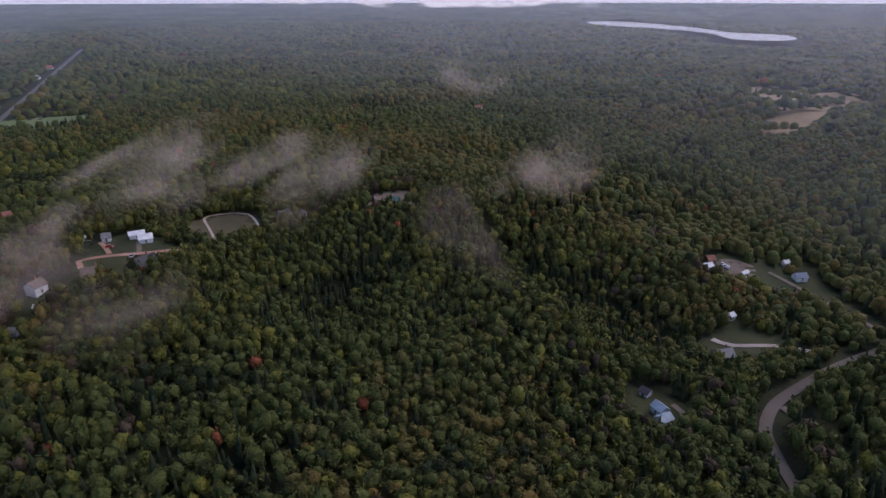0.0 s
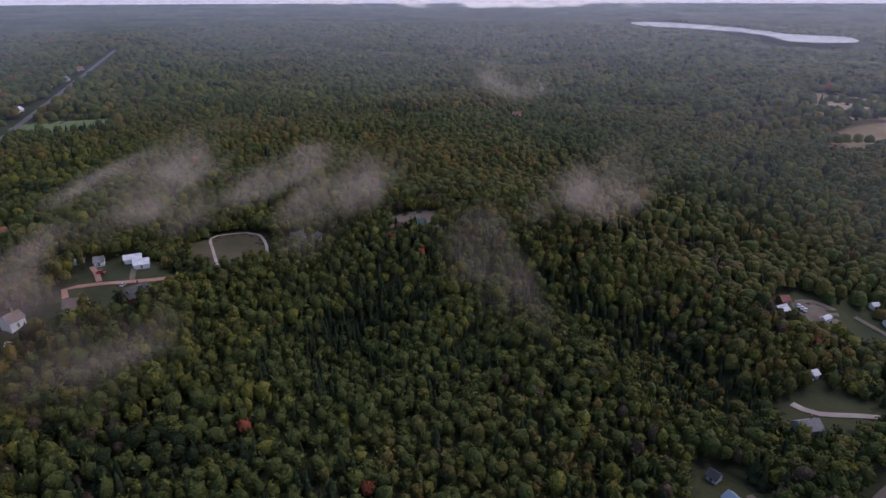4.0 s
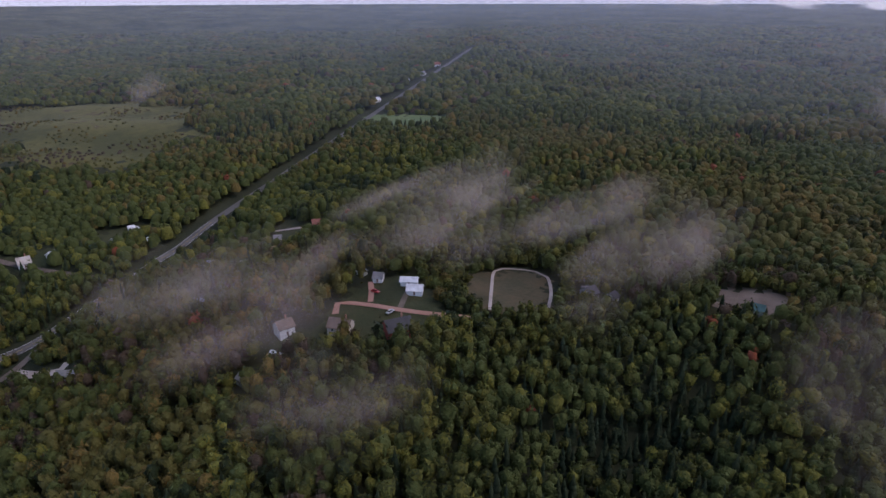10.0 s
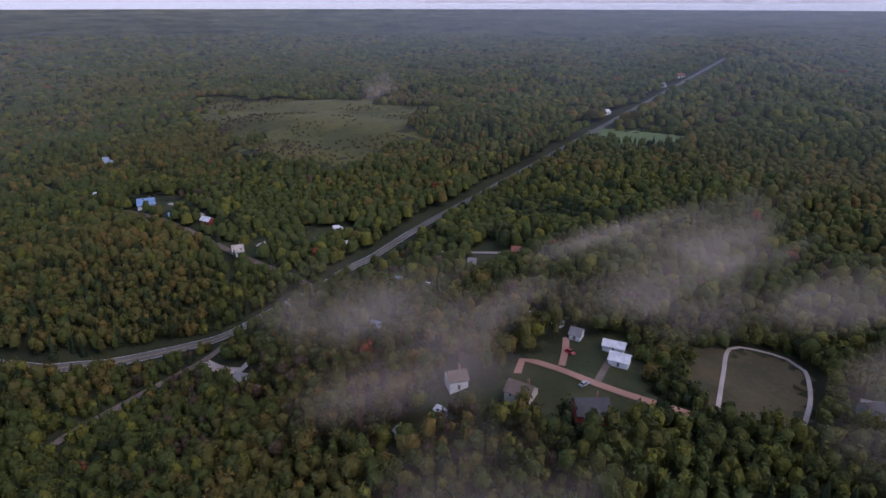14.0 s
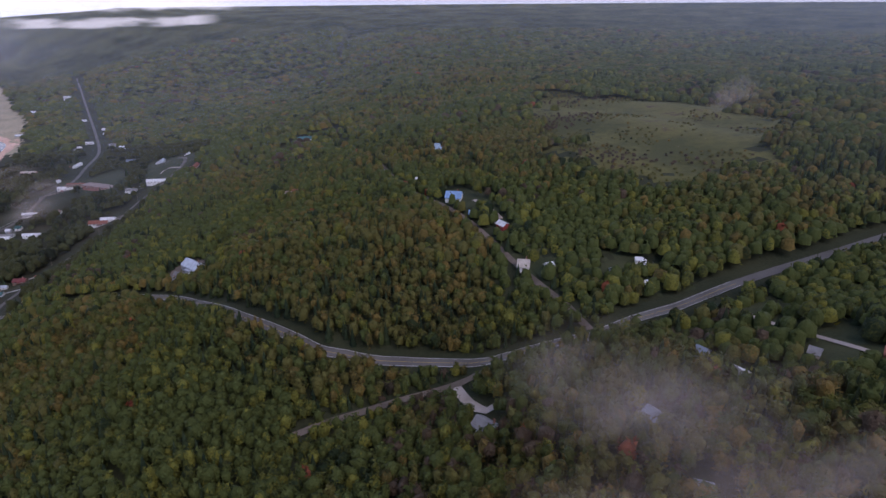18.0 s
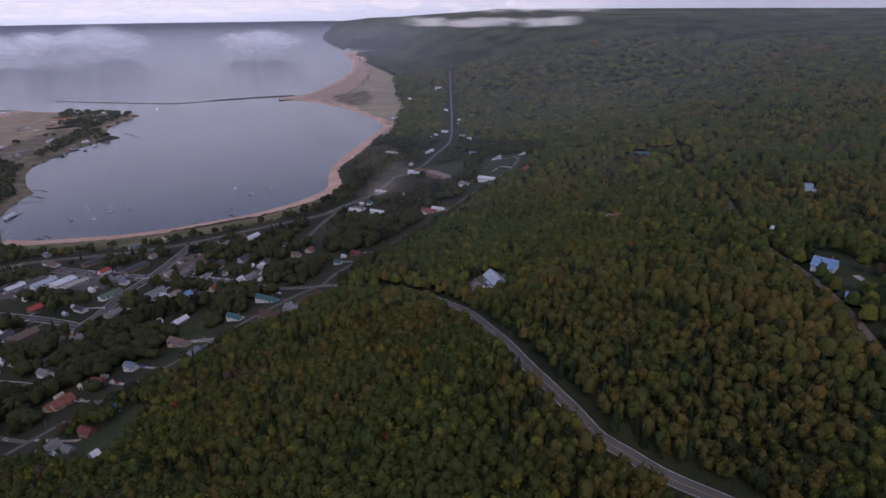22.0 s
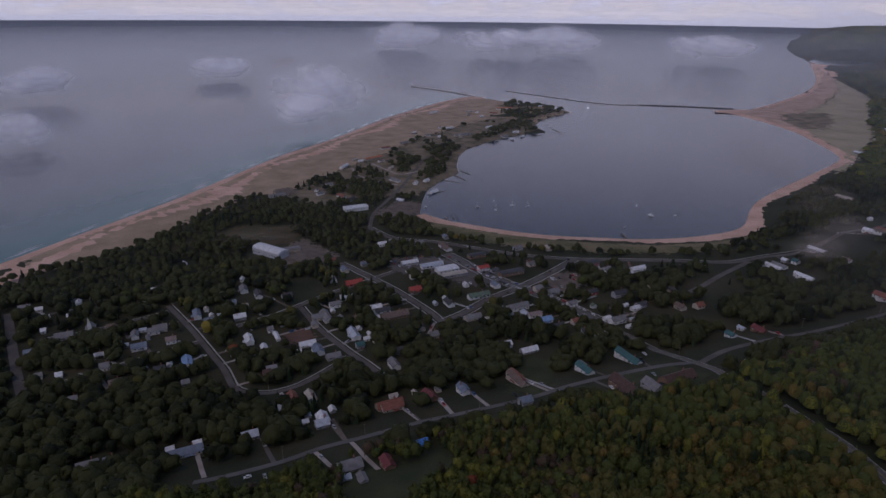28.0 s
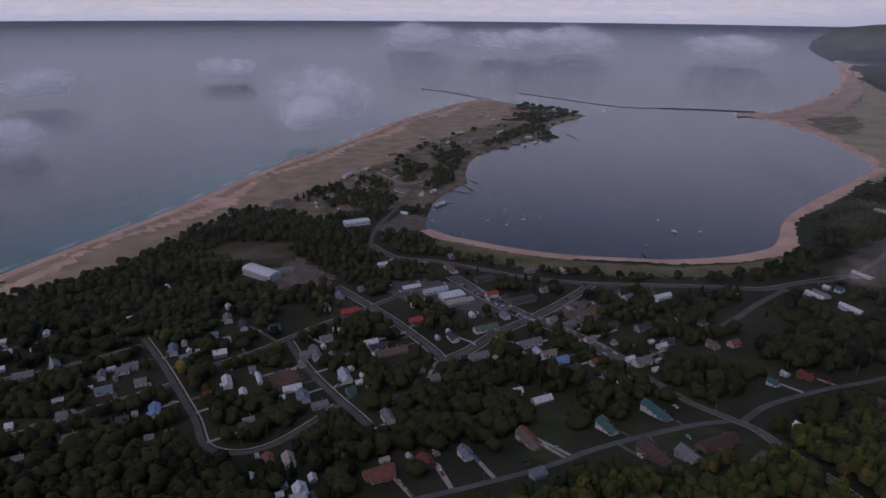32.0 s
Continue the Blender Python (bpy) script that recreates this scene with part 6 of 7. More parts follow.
# ---------------- more houses of the inner blocks ----------------
hrng = random.Random(8)
block_roofs = ("grey", "dark", "brown", "bluegrey", "white", "grey", "silver", "redbrown", "beige", "dark")
lots = [(float(hx), float(hy), max(hl, hw) / 2) for hx, hy, ha, hl, hw, hh, r1, w1, where, kind in HOUSES]
road_lines = [(rw, np.array(rpts, float)) for rw, rmat, rpts in ROADS.values()]
built = 0
for i in range(900):
    bx, by = hrng.uniform(-760, -170), hrng.uniform(-610, -260)
    if built >= 34 or not village_area(bx, by) or any(inside(PATCHES[q], np.array([bx]), np.array([by]))[0] for q in PATCHES):
        continue
    gap = min(float(line_dist(p, np.array([bx]), np.array([by]))[0]) - w / 2 for w, p in road_lines)
    if 9 < gap < 32 and all(math.hypot(bx - a, by - b) > c + 10 for a, b, c in lots):
        house(round(bx), round(by), hrng.choice((0, 90)), round(hrng.uniform(8.5, 12.5), 1), round(hrng.uniform(6.2, 8), 1), 5, block_roofs[built % 10], hrng.choice(("white", "white", "grey", "beige")), "village", "house")
        lots.append((bx, by, 6.0))
        built += 1


trng = np.random.default_rng(77)
gx, gy = jitter(-780, -120, -650, -200, 11.5, trng)
ok = clear_ground(gx, gy) & (line_dist(BAY_SHORE, gx, gy) > 50) & np.array([all((a - p) ** 2 + (b - q) ** 2 > (c + 2.5) ** 2 for p, q, c in lots) for a, b in zip(gx, gy)]) & village_area(gx, gy) & (value_noise(gx, gy, 45, 3) <= .48) & (value_noise(gx, gy, 30, 6) > .36)
for k, (tx, ty) in enumerate(list(zip(gx[ok], gy[ok]))[:200]):
    tree(float(tx), float(ty), ("dark", "dark", "green", "dark", "olive", "dark", "spruce")[k % 7], .75 + .5 * ((k * 37) % 100) / 100, (k * 53) % 360, k)


# ---------------- vehicles ----------------
CAR = {}


def car(x, y, heading, colour):
    """A parked car: body, cabin with dark glass, four wheels with rims."""
    if not CAR:
        for key, mat_name in (("cabin", "glass"), ("tyre", "rubber"), ("lamp", "boat_white")):
            bm = bmesh.new()
            if key == "cabin":
                box(bm, 2.5, 1.55, .62, -.2, 0, .92, .8)
            elif key == "lamp":
                box(bm, .08, .35, .16, 0, 0, 0)
            else:
                tube(bm, .33, .33, .22, n=10)
                bmesh.ops.rotate(bm, cent=(0, 0, 0), matrix=Matrix.Rotation(radians(90), 3, "X"), verts=bm.verts)
            CAR[key] = bpy.data.meshes.new(key)
            bm.to_mesh(CAR[key])
            bm.free()
            CAR[key].materials.append(M[mat_name])
    if colour not in CAR:
        bm = box(box(box(bmesh.new(), 4.5, 1.8, .55, 0, 0, .3, .97), 4.3, 1.7, .14, 0, 0, .85, .93), 1.9, 1.25, .06, -.2, 0, 1.54, .9)
        CAR[colour] = bpy.data.meshes.new("body")
        bm.to_mesh(CAR[colour])
        bm.free()
        CAR[colour].materials.append(M["paint_" + colour])
    z = float(ground_z([x], [y])[0]) + .55
    e = thing("car", f"parked {colour} car on the roadside", "car", pose(x, y, z, 0, 0, heading), "parked cars")
    b = part("body", CAR[colour], None, e)
    part("cabin", CAR["cabin"], None, b, "dark glass cabin")
    for sx in (-1.4, 1.4):
        for sy in (-.78, .98):
            part("wheel", CAR["tyre"], None, e, "", pose(sx, sy, .33))
    for sy in (-.6, .6):
        part("headlight", CAR["lamp"], None, e, "", pose(2.24, sy, .62))


for cq in CARS:
    car(*cq)

# rows of cars parked along the main street and on the lots behind the shops
prng = random.Random(4)
ms = smooth_line(ROADS["main_street"][2], 3.4)
for i in range(4, len(ms) - 4):
    d = ms[i + 1] - ms[i - 1]
    d = d / np.hypot(*d)
    for s in (-1, 1):
        if prng.random() < .34:
            car(float(ms[i][0] - s * d[1] * 4.2), float(ms[i][1] + s * d[0] * 4.2), math.degrees(math.atan2(d[1], d[0])), prng.choice(("white", "black", "silver", "red", "white", "blue", "black")))
for lot in ("shop_lot", "store_lot"):
    lp = np.array(PATCHES[lot])
    got = 0
    for i in range(200):
        lx, ly = prng.uniform(*(float(q) for q in (lp[:, 0].min(), lp[:, 0].max()))), prng.uniform(*(float(q) for q in (lp[:, 1].min(), lp[:, 1].max())))
        lx, ly = round(lx / 3.2) * 3.2, round(ly / 11) * 11.0
        if got < 14 and inside(lp, np.array([lx]), np.array([ly]))[0] and all(math.hypot(lx - q[0], ly - q[1]) > max(q[3], q[4]) / 2 + 3 for q in HOUSES):
            car(lx, ly, 90, prng.choice(("white", "silver", "black", "white", "red")))
            got += 1

# ---------------- drives, sheds and cars of the yards ----------------
STREETS = [smooth_line(ROADS[q][2], 4) for q in ("second_street", "cross_a", "cross_b", "third_street", "fourth_street", "cross_c", "cross_d", "lower_street", "hill_road", "shore_road", "main_street", "coast_link", "cross_e")]
ALL_ROADS = [(rw, np.array(rpts, float)) for rw, rmat, rpts in ROADS.values()]
yrng = random.Random(19)
taken = list(lots)


def free_spot(x, y, r):
    return all(math.hypot(x - a, y - b) > c + r for a, b, c in taken) and all(line_dist(p, np.array([x]), np.array([y]))[0] > w / 2 + r for w, p in ALL_ROADS)


paints, sheds, parked = ("white", "silver", "black", "white", "red", "blue", "white", "silver"), 0, 0
for hx, hy, ha, hl, hw, hh, hroof, hwall, hwhere, hkind in HOUSES:
    if hwhere != "village" or hkind != "house" or hl < 7:
        continue
    best = min(((math.hypot(q[0] - hx, q[1] - hy), q[0], q[1]) for st in STREETS for q in st), key=lambda q: q[0])
    far, rx, ry = best
    if not 11 < far < 60:
        continue
    dx, dy = (rx - hx) / far, (ry - hy) / far
    off = hw / 2 + 2.5
    ax, ay = hx - dy * off, hy + dx * off
    if all(math.hypot(hx + dx * far * u - a, hy + dy * far * u - b) > 6 for a, b, c in taken for u in (.4, .7) if (a, b) != (hx, hy)):
        dl = np.array([(ax, ay), (ax + dx * far * .5, ay + dy * far * .5), (ax + dx * (far - 3), ay + dy * (far - 3))])
        dl = smooth_line(dl, 4)
        tagged(new("pavement_drive", strip("pavement_drive", dl, (1.5, -1.5), M[yrng.choice(("concrete", "gravel", "palegravel", "paved"))], .27, .03, 2)), "short drive from the street to a house", "driveway", kind="structure")
        if parked < 62 and yrng.random() < .6:
            u = yrng.uniform(.15, .7)
            car(round(ax + dx * far * u, 1), round(ay + dy * far * u, 1), math.degrees(math.atan2(dy, dx)), yrng.choice(paints))
            parked += 1
    for turn in (1, -1):
        sx, sy = hx - dx * (hw / 2 + 8) - dy * turn * 9, hy - dy * (hw / 2 + 8) + dx * turn * 9
        if sheds < 44 and yrng.random() < .5 and free_spot(sx, sy, 4):
            house(round(sx), round(sy), ha, yrng.uniform(4.2, 6.4), yrng.uniform(3.4, 4.6), 3.2, yrng.choice(("white", "grey", "silver", "beige", "white")), yrng.choice(("white", "white", "grey", "beige")), "village", "house")
            taken.append((sx, sy, 3.0))
            sheds += 1


def bus(x, y, heading):
    z = float(ground_z([x], [y])[0]) + .4
    e = thing("school_bus", "yellow school bus parked beside the shore road", "bus", pose(x, y, z, 0, 0, heading))
    part("body", box(box(box(bmesh.new(), 9.5, 2.4, 1.3, 0, 0, .5), 9.3, 2.35, .9, 0, 0, 1.8, .96), 1.4, 2.0, .8, 5.2, 0, .5, .9), M["bus_yellow"], e)
    for i in range(7):
        for s in (-1, 1):
            part("window", box(bmesh.new(), .9, .06, .6, -3.8 + 1.25 * i, s * 1.2, 1.95), M["glass"], e)
    for sx in (-3, 3.6):
        for sy in (-1.05, 1.05):
            bm = tube(bmesh.new(), .48, .48, .3, n=12)
            bmesh.ops.rotate(bm, cent=(0, 0, 0), matrix=Matrix.Rotation(radians(90), 3, "X"), verts=bm.verts)
            part("wheel", bm, M["rubber"], e, "", pose(sx, sy + .15, .48))


bus(*SCHOOL_BUS)


# ---------------- harbour ----------------
def hull(L, W, h):
    bm = bmesh.new()
    rings = []
    for i in range(7):
        u = i / 6
        w = W / 2 * (1 - max(0, (u - .35) / .65) ** 2.2)
        rings.append([bm.verts.new((-L / 2 + L * u, s * w * q, zz)) for s, q, zz in ((-1, 1, h), (-1, .7, 0), (0, 0, -.35), (1, .7, 0), (1, 1, h))])
    for a, b in zip(rings, rings[1:]):
        for j in range(4):
            bm.faces.new((a[j], b[j], b[j + 1], a[j + 1]))
        bm.faces.new((a[4], b[4], b[0], a[0]))
    bm.faces.new(rings[0])
    bmesh.ops.remove_doubles(bm, verts=bm.verts, dist=.01)
    bmesh.ops.recalc_face_normals(bm, faces=bm.faces)
    return bm


def boat(x, y, heading, kind):
    L, W, h = {"sail": (7.0, 2.2, .8), "motor": (5.5, 2.0, .8), "cruiser": (10.0, 3.2, 1.4)}[kind]
    e = thing({"sail": "sailboat", "motor": "motorboat", "cruiser": "cabin_cruiser"}[kind], f"white {'sailing boat with bare mast' if kind == 'sail' else 'motor boat'} moored in the harbour", "boat", pose(x, y, float(lift(x, y, 0.0)) + .05, 0, 0, heading), "moored boats")
    part("hull", hull(L, W, h), M["boat_white"], e)
    part("cabin", box(box(bmesh.new(), L * .38, W * .6, h * .8, -L * .03, 0, h, .85), L * .2, W * .5, h * (.9 if kind == "cruiser" else .1), -L * .05, 0, h * 1.8, .8), M["boat_white"], e)
    part("windscreen", box(bmesh.new(), .08, W * .5, h * .5, L * .155, 0, h * 1.15), M["glass"], e)
    if kind == "sail":
        part("mast", tube(bmesh.new(), .12, .08, 8.5, L * .08, 0, h), M["trim"], e)
        part("boom", box(bmesh.new(), L * .38, .14, .14, -L * .12, 0, h + 1.6), M["trim"], e)


for bq in BOATS:
    boat(*bq)


def dock(x1, y1, x2, y2):
    L = math.hypot(x2 - x1, y2 - y1)
    e = thing("dock", "weathered wooden dock on posts in shallow water", "dock", pose((x1 + x2) / 2, (y1 + y2) / 2, 0, 0, 0, math.degrees(math.atan2(y2 - y1, x2 - x1))), "wooden docks")
    plank = box(bmesh.new(), 1.75, 2.2, .12, 0, 0, 0)
    me = bpy.data.meshes.new("plank")
    plank.to_mesh(me)
    plank.free()
    me.materials.append(M["wood"])
    n = max(2, int(L / 1.8))
    for i in range(n):
        part("plank", me, None, e, "", pose(-L / 2 + (i + .5) * L / n, 0, .8))
    for i in range(0, n, 3):
        for s in (-1, 1):
            part("post", tube(bmesh.new(), .13, .13, 3.2, -L / 2 + (i + .5) * L / n, s * 1.0, -2.0, 6), M["wood"], e)


for dq in DOCKS:
    dock(*dq)


def pier(name, pts, width, high, mat_name, label):
    """A breakwater of blocks laid end to end."""
    p = smooth_line(pts, 12)
    e = thing(name, label, "breakwater", pose(*p[0], 0))
    rng = random.Random(3)
    for a, b in zip(p[:-1], p[1:]):
        c, d = (a + b) / 2, b - a
        L = float(np.hypot(*d))
        bm = box(bmesh.new(), L * .985, width, high + 5 + rng.uniform(-.15, .15), 0, 0, -5, .96)
        part("block", bm, M[mat_name], e, "", pose(c[0] - p[0][0], c[1] - p[0][1], float(lift(c[0], c[1], 0.0)), 0, 0, math.degrees(math.atan2(d[1], d[0]))))


pier("breakwater", PIERS[0], 7, 2.4, "concrete", "long concrete pier at the harbour mouth")
pier("breakwater", PIERS[1], 4, 1.6, "stone", "low stone breakwater across the harbour mouth")
pier("breakwater", PIERS[2], 5, 2.6, "dark_stone", "dark rubble breakwater joined to the sand spit")
lx, ly = PIERS[0][0]
lamp = thing("lighthouse", "small white lighthouse tower at the pier's end", "lighthouse", pose(lx, ly, 2.0))
part("base", box(bmesh.new(), 5, 5, 1.2), M["concrete"], lamp)
part("tower", tube(bmesh.new(), 1.7, 1.1, 9, 0, 0, 1.2, 10), M["boat_white"], lamp)
part("gallery", tube(bmesh.new(), 1.8, 1.8, .25, 0, 0, 10.2, 12), M["dark_metal"], lamp)
part("lantern", tube(bmesh.new(), .9, .9, 1.6, 0, 0, 10.45, 8), M["glass"], lamp)
part("cap", tube(bmesh.new(), 1.2, .15, 1.0, 0, 0, 12.05, 8), M["roof_red"], lamp)

for px, py in POLES:
    e = thing("utility_pole", "grey wooden utility pole with a crossarm", "pole", pose(px, py, float(ground_z([px], [py])[0]), 0, 0, (px * 13) % 180), "utility poles")
    part("pole", tube(bmesh.new(), .17, .12, 10.5, 0, 0, -.5, 7), M["wood"], e)
    part("crossarm", box(bmesh.new(), 2.4, .12, .14, 0, 0, 9.2), M["wood"], e)
    for s in (-1.0, 0, 1.0):
        part("insulator", tube(bmesh.new(), .07, .05, .22, s, 0, 9.34, 6), M["glass"], e)

# church with its steeple
cx, cy = CHURCH
ch = thing("church", "small white church with a pointed steeple", "church", pose(cx, cy, float(ground_z([cx], [cy])[0]), 0, 0, 90))
part("wall", wall_mesh(15, 8, 4.5, 3.2), M["wall_white"], ch)
part("roof", roof_mesh(15, 8, 4.5, 3.2), M["roof_grey"], ch)
part("tower", box(bmesh.new(), 2.8, 2.8, 11, 6.8, 0, -1), M["wall_white"], ch)
part("spire", box(bmesh.new(), 2.9, 2.9, 7.5, 6.8, 0, 10, .03), M["roof_white"], ch)
for i in range(4):
    for s in (-1, 1):
        fr, gl = pane("small")
        w = part("window", fr, None, ch, "", pose(-5 + i * 2.8, s * 4.03, 1.4, 0, 0, 0 if s < 0 else 180))
        part("pane", gl, None, w)


# ---------------- mist and far cloud ----------------
def mist_material(name, thick, grain, low=.5, wild=.1, hue=(.98, .81, .70), full=.8, through_light=.5, swirl=.8):
    m = bpy.data.materials.new(name)
    m.use_nodes = True
    t = m.node_tree
    t.nodes.remove(t.nodes["Principled BSDF"])
    out = t.nodes["Material Output"]
    geo, tex = t.nodes.new("ShaderNodeNewGeometry"), t.nodes.new("ShaderNodeTexCoord")
    n = t.nodes.new("ShaderNodeTexNoise")
    n.inputs["Scale"].default_value, n.inputs["Detail"].default_value, n.inputs["Distortion"].default_value = grain, 5, swirl
    drawn = t.nodes.new("ShaderNodeMapping")
    drawn.inputs["Scale"].default_value = (1, .5, 1.3)
    t.links.new(geo.outputs["Position"], drawn.inputs["Vector"])
    t.links.new(drawn.outputs["Vector"], n.inputs["Vector"])
    dot = t.nodes.new("ShaderNodeVectorMath")
    dot.operation = "DOT_PRODUCT"
    t.links.new(tex.outputs["Object"], dot.inputs[0])
    t.links.new(tex.outputs["Object"], dot.inputs[1])

    def math_node(op, a, b):
        q = t.nodes.new("ShaderNodeMath")
        q.operation = op
        for k, v in enumerate((a, b)):
            if isinstance(v, (int, float)):
                q.inputs[k].default_value = v
            else:
                t.links.new(v, q.inputs[k])
        return q.outputs[0]
    body = math_node("SUBTRACT", 1.0, dot.outputs["Value"])
    edge = t.nodes.new("ShaderNodeMapRange")
    edge.interpolation_type = "SMOOTHSTEP"
    edge.inputs["From Min"].default_value, edge.inputs["From Max"].default_value, edge.inputs["To Max"].default_value = low, full, thick
    t.links.new(math_node("ADD", n.outputs["Fac"], math_node("MULTIPLY", body, wild)), edge.inputs["Value"])
    soft = math_node("MULTIPLY", edge.outputs["Result"], math_node("MINIMUM", math_node("MAXIMUM", math_node("MULTIPLY", body, 1.6), 0.0), 1.0))
    dif, tra, tl, mix, half = (t.nodes.new("ShaderNode" + q) for q in ("BsdfDiffuse", "BsdfTransparent", "BsdfTranslucent", "MixShader", "MixShader"))
    dif.inputs["Color"].default_value = tl.inputs["Color"].default_value = (*hue, 1)
    half.inputs["Fac"].default_value = through_light
    t.links.new(dif.outputs[0], half.inputs[1])
    t.links.new(tl.outputs[0], half.inputs[2])
    t.links.new(soft, mix.inputs["Fac"])
    t.links.new(tra.outputs[0], mix.inputs[1])
    t.links.new(half.outputs[0], mix.inputs[2])
    t.links.new(mix.outputs[0], out.inputs["Surface"])
    M[name] = m


mist_material("mist_thin", .12, .026, .56, .28, full=1.0)
mist_material("mist_faint", .055, .026, .56, .28, full=1.0)
mist_material("mist_full", .19, .026, .56, .28, full=1.0)
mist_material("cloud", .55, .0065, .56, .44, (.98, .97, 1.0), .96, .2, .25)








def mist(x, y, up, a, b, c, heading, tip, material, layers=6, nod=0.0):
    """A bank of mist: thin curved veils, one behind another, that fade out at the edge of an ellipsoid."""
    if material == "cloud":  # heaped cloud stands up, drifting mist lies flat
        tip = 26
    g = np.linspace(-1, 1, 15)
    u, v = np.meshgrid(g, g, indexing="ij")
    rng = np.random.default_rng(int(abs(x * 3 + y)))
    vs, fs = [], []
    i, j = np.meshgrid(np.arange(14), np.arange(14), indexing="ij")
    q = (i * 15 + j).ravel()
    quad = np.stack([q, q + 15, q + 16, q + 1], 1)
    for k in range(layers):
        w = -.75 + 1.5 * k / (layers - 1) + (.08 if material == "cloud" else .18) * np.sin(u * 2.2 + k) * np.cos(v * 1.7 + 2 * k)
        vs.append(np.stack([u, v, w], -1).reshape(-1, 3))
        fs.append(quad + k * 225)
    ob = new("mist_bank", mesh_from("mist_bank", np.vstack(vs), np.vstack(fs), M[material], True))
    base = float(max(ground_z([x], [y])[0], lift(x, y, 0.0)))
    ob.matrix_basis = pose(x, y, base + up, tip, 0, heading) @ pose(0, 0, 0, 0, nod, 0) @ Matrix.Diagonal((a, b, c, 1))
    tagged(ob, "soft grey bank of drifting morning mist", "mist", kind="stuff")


def streak(x0, y0, x1, y1, up0, up1, wide, material):
    """Mist drawn out along a line, from its foot to its top: one long bank and a shorter, thicker one inside it."""
    turn, run = math.degrees(math.atan2(y1 - y0, x1 - x0)), math.hypot(x1 - x0, y1 - y0) / 2
    rise = math.degrees(math.atan2(up1 - up0, 2 * run))
    for at, far, w, lean, aside in ((.5, 1.45, 1.5, 0, 0), (.36, 1.0, 1.1, 10, .7), (.6, 1.1, 1.0, -8, -.8)):
        mist(x0 + (x1 - x0) * at - math.sin(radians(turn)) * aside * wide, y0 + (y1 - y0) * at + math.cos(radians(turn)) * aside * wide, up0 + (up1 - up0) * at, run * far, wide * w, 12 + wide * .3, turn + lean, 14, material, 4, -rise)


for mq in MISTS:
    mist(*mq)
for mq in STREAKS:
    streak(*mq)


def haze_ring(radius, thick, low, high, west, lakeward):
    """A see-through tinted shell all round, painted as haze, which thickens with height above the woods and thins out
    above.
    """
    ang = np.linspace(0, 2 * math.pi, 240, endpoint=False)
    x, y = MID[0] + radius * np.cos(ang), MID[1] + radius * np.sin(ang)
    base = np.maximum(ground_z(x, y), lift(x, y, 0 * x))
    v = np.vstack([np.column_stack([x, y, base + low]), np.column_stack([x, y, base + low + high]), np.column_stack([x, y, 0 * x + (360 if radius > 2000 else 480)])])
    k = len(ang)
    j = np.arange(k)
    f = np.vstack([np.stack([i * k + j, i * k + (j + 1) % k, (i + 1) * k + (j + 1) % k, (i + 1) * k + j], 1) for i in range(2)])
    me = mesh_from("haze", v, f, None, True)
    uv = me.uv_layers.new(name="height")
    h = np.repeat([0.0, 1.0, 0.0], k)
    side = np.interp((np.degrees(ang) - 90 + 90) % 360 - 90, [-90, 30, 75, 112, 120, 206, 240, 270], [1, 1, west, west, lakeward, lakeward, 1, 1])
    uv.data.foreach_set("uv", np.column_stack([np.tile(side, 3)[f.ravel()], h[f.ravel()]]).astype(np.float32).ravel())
    m = bpy.data.materials.new("haze")
    m.use_nodes = True
    t = m.node_tree
    t.nodes.remove(t.nodes["Principled BSDF"])
    tex, sep, mr = t.nodes.new("ShaderNodeTexCoord"), t.nodes.new("ShaderNodeSeparateXYZ"), t.nodes.new("ShaderNodeMapRange")
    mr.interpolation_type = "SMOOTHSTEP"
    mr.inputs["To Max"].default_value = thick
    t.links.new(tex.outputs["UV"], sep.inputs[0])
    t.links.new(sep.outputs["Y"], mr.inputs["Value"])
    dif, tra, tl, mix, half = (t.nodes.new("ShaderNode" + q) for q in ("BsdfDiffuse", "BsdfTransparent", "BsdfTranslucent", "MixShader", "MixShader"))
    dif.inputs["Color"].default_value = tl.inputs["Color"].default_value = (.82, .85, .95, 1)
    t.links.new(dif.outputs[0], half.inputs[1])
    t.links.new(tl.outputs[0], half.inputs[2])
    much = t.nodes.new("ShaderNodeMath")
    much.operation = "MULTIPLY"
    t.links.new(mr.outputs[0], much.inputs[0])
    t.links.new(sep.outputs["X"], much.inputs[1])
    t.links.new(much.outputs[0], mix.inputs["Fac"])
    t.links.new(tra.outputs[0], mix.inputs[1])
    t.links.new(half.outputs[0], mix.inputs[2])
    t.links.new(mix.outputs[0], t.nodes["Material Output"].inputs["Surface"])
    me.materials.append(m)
    tagged(new("backdrop_haze", me), "see-through bluish shell standing in for haze over the woods", "haze", kind="structure")


# nested shells pale the distance by colour, in place of hazy air
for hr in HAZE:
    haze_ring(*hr)


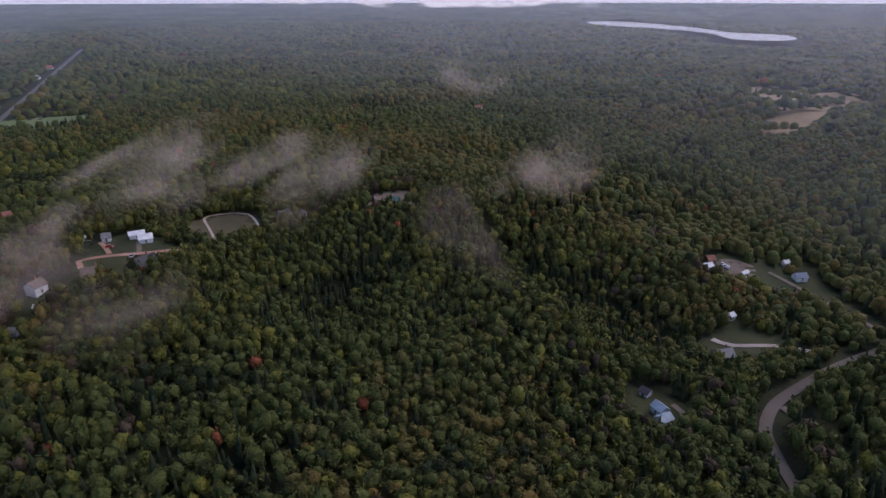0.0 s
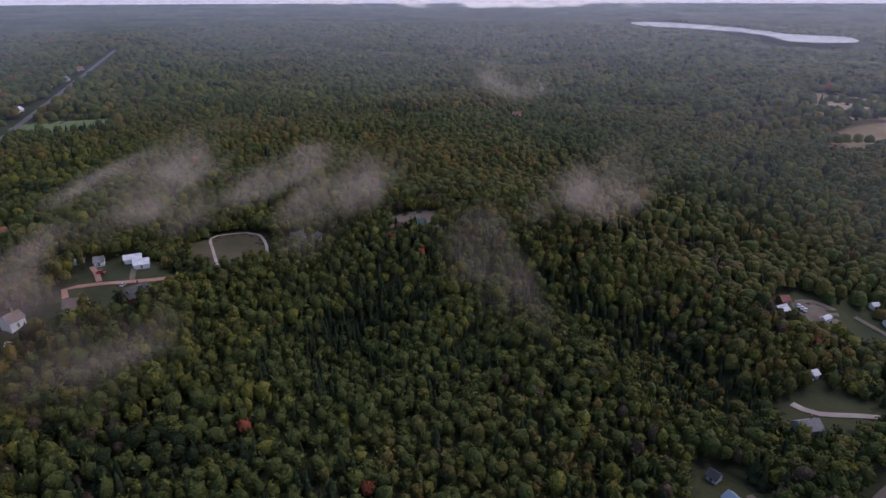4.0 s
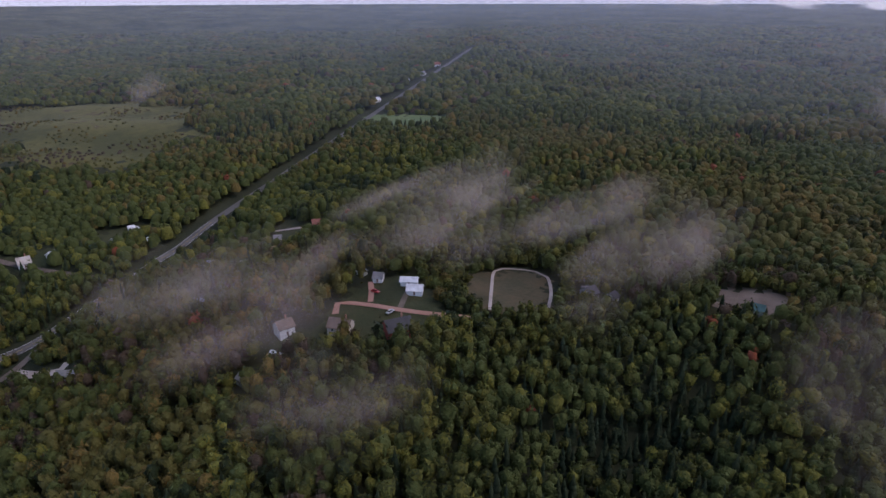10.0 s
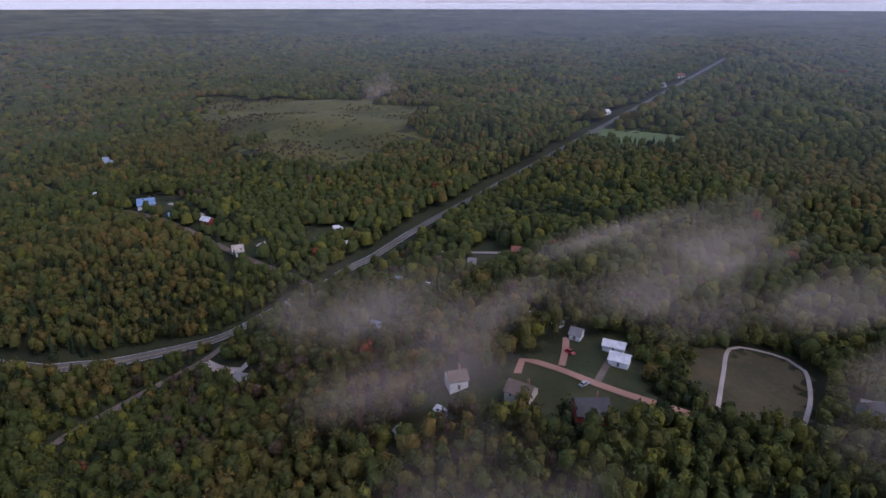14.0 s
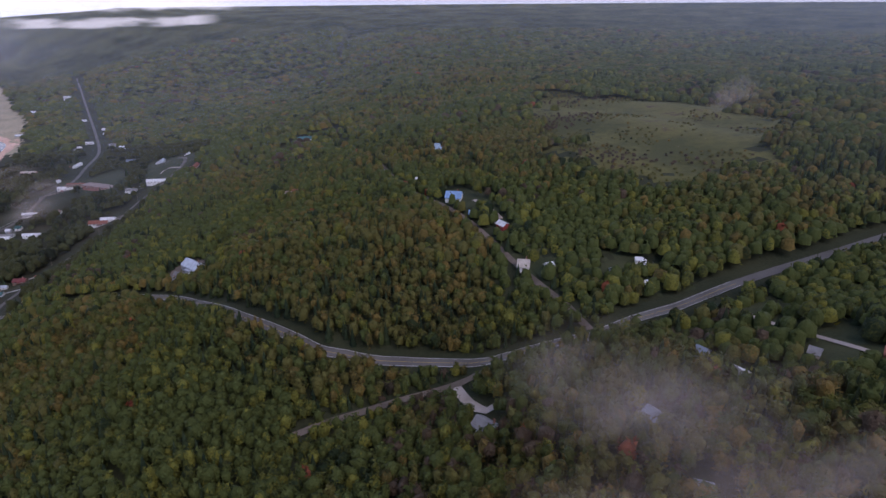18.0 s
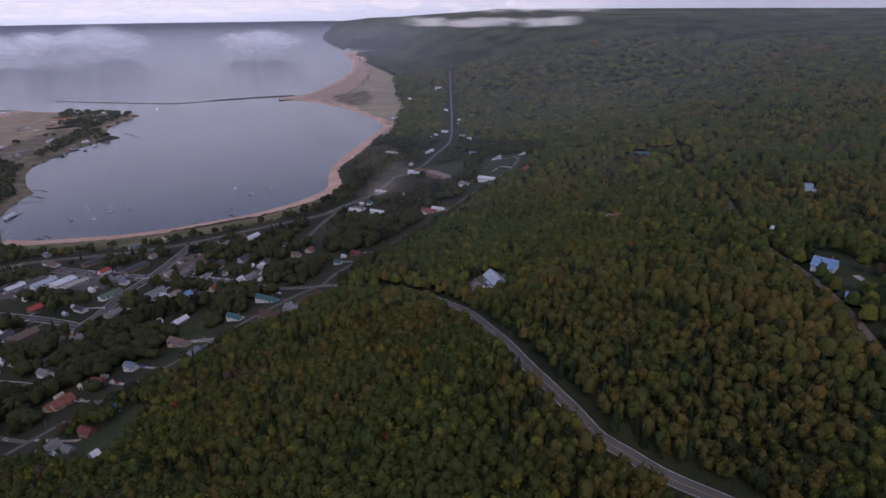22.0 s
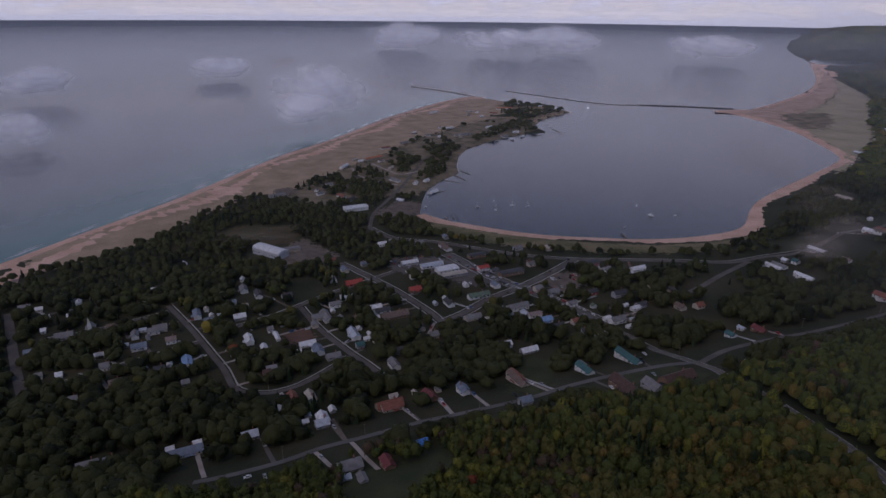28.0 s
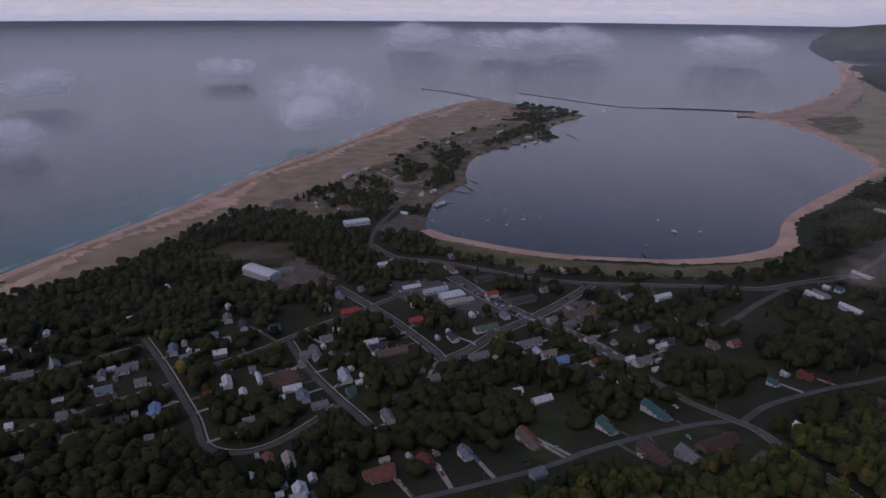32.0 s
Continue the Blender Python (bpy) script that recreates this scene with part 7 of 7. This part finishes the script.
def cloud_bank(a0, a1, radius, z0, z1, thick, seed, glow):
    """A long bank of white cloud lying on the horizon."""
    n = max(8, int((a1 - a0) * 2))
    ang = np.radians(np.linspace(a0, a1, n) + 90)
    zz = np.linspace(z0, z1, 7)
    x, y = MID[0] + radius * np.cos(ang), MID[1] + radius * np.sin(ang)
    v = np.stack([np.repeat(x, 7), np.repeat(y, 7), np.tile(zz, n)], 1)
    i, j = np.meshgrid(np.arange(n - 1), np.arange(6), indexing="ij")
    q = (i * 7 + j).ravel()
    f = np.stack([q, q + 7, q + 8, q + 1], 1)
    me = mesh_from("backdrop_cloud", v, f, None, True)
    uv = me.uv_layers.new(name="span")
    w = np.stack([np.repeat(np.linspace(0, 1, n), 7), np.tile(np.linspace(0, 1, 7), n)], 1)
    uv.data.foreach_set("uv", w[f.ravel()].astype(np.float32).ravel())
    m = bpy.data.materials.new("far_cloud")
    m.use_nodes = True
    t = m.node_tree
    t.nodes.remove(t.nodes["Principled BSDF"])
    tex, mp, nz, sep = t.nodes.new("ShaderNodeTexCoord"), t.nodes.new("ShaderNodeMapping"), t.nodes.new("ShaderNodeTexNoise"), t.nodes.new("ShaderNodeSeparateXYZ")
    mp.inputs["Scale"].default_value, mp.inputs["Location"].default_value = ((a1 - a0) * .28, 1.3, 1), (seed, seed * .7, 0)
    nz.inputs["Scale"].default_value, nz.inputs["Detail"].default_value = 1.0, 6
    t.links.new(tex.outputs["UV"], mp.inputs["Vector"])
    t.links.new(mp.outputs["Vector"], nz.inputs["Vector"])
    t.links.new(tex.outputs["UV"], sep.inputs[0])

    def mth(op, a, b):
        q = t.nodes.new("ShaderNodeMath")
        q.operation = op
        for k, val in enumerate((a, b)):
            if isinstance(val, (int, float)):
                q.inputs[k].default_value = val
            else:
                t.links.new(val, q.inputs[k])
        return q.outputs[0]
    u, h = sep.outputs["X"], sep.outputs["Y"]
    bell = mth("MULTIPLY", mth("MULTIPLY", h, mth("SUBTRACT", 1.0, h)), 4.0)
    ends = mth("MINIMUM", mth("MULTIPLY", mth("MULTIPLY", u, mth("SUBTRACT", 1.0, u)), 9.0), 1.0)
    mr = t.nodes.new("ShaderNodeMapRange")
    mr.interpolation_type = "SMOOTHSTEP"
    mr.inputs["From Min"].default_value, mr.inputs["From Max"].default_value, mr.inputs["To Max"].default_value = .35, 1.0, thick
    t.links.new(mth("ADD", mth("MULTIPLY", bell, .75), mth("MULTIPLY", mth("SUBTRACT", nz.outputs["Fac"], .45), 2.6)), mr.inputs["Value"])
    fac = mth("MULTIPLY", mr.outputs[0], mth("MULTIPLY", ends, mth("MINIMUM", mth("MULTIPLY", bell, 1.6), 1.0)))
    em, tra, mix = (t.nodes.new("ShaderNode" + q) for q in ("Emission", "BsdfTransparent", "MixShader"))
    em.inputs["Color"].default_value, em.inputs["Strength"].default_value = (.84, .82, .88, 1), glow
    t.links.new(fac, mix.inputs["Fac"])
    t.links.new(tra.outputs[0], mix.inputs[1])
    t.links.new(em.outputs[0], mix.inputs[2])
    t.links.new(mix.outputs[0], t.nodes["Material Output"].inputs["Surface"])
    me.materials.append(m)
    tagged(new("backdrop_cloud", me), "long white bank of low cloud on the horizon", "cloud", kind="structure")


def sky_band():
    """A glowing band of pale sky low all round, brighter over the lake, thinning out upwards."""
    ang = np.linspace(0, 2 * math.pi, 180, endpoint=False)
    x, y = MID[0] + 4790 * np.cos(ang), MID[1] + 4790 * np.sin(ang)
    # the unseen upper rows are added glow, to brighten the water's reflection
    k, rows = len(ang), (150, 800, 1900)
    v = np.vstack([np.column_stack([x, y, 0 * x + q]) for q in rows])
    j = np.arange(k)
    f = np.vstack([np.stack([i * k + j, i * k + (j + 1) % k, (i + 1) * k + (j + 1) % k, (i + 1) * k + j], 1) for i in range(2)])
    me = mesh_from("backdrop_sky", v, f, None, True)
    b = (np.degrees(ang) - 90 + 90) % 360 - 90
    bright = np.interp(b, [-90, 90, 135, 205, 250, 270], [.0, .0, 1.0, 1.0, .3, .0]).astype(np.float32)
    me.attributes.new("bright", "FLOAT", "POINT").data.foreach_set("value", np.tile(bright, 3))
    me.attributes.new("cover", "FLOAT", "POINT").data.foreach_set("value", np.repeat(np.array([1, 1, 0], np.float32), k))
    m = bpy.data.materials.new("sky_band")
    m.use_nodes = True
    t = m.node_tree
    t.nodes.remove(t.nodes["Principled BSDF"])
    em, tra, mix, a1, a2, mr = (t.nodes.new("ShaderNode" + q) for q in ("Emission", "BsdfTransparent", "MixShader", "Attribute", "Attribute", "MapRange"))
    a1.attribute_name, a2.attribute_name = "bright", "cover"
    mr.inputs["To Min"].default_value, mr.inputs["To Max"].default_value = SKY_GLOW, SKY_GLOW_LAKE
    em.inputs["Color"].default_value = (.80, .83, 1.0, 1)
    t.links.new(a1.outputs["Fac"], mr.inputs["Value"])
    t.links.new(mr.outputs[0], em.inputs["Strength"])
    t.links.new(a2.outputs["Fac"], mix.inputs["Fac"])
    t.links.new(tra.outputs[0], mix.inputs[1])
    t.links.new(em.outputs[0], mix.inputs[2])
    t.links.new(mix.outputs[0], t.nodes["Material Output"].inputs["Surface"])
    me.materials.append(m)
    tagged(new("backdrop_sky", me), "pale blue grey sky above the horizon", "sky", kind="structure")


sky_band()
for cq in CLOUD_BANKS:
    cloud_bank(*cq)
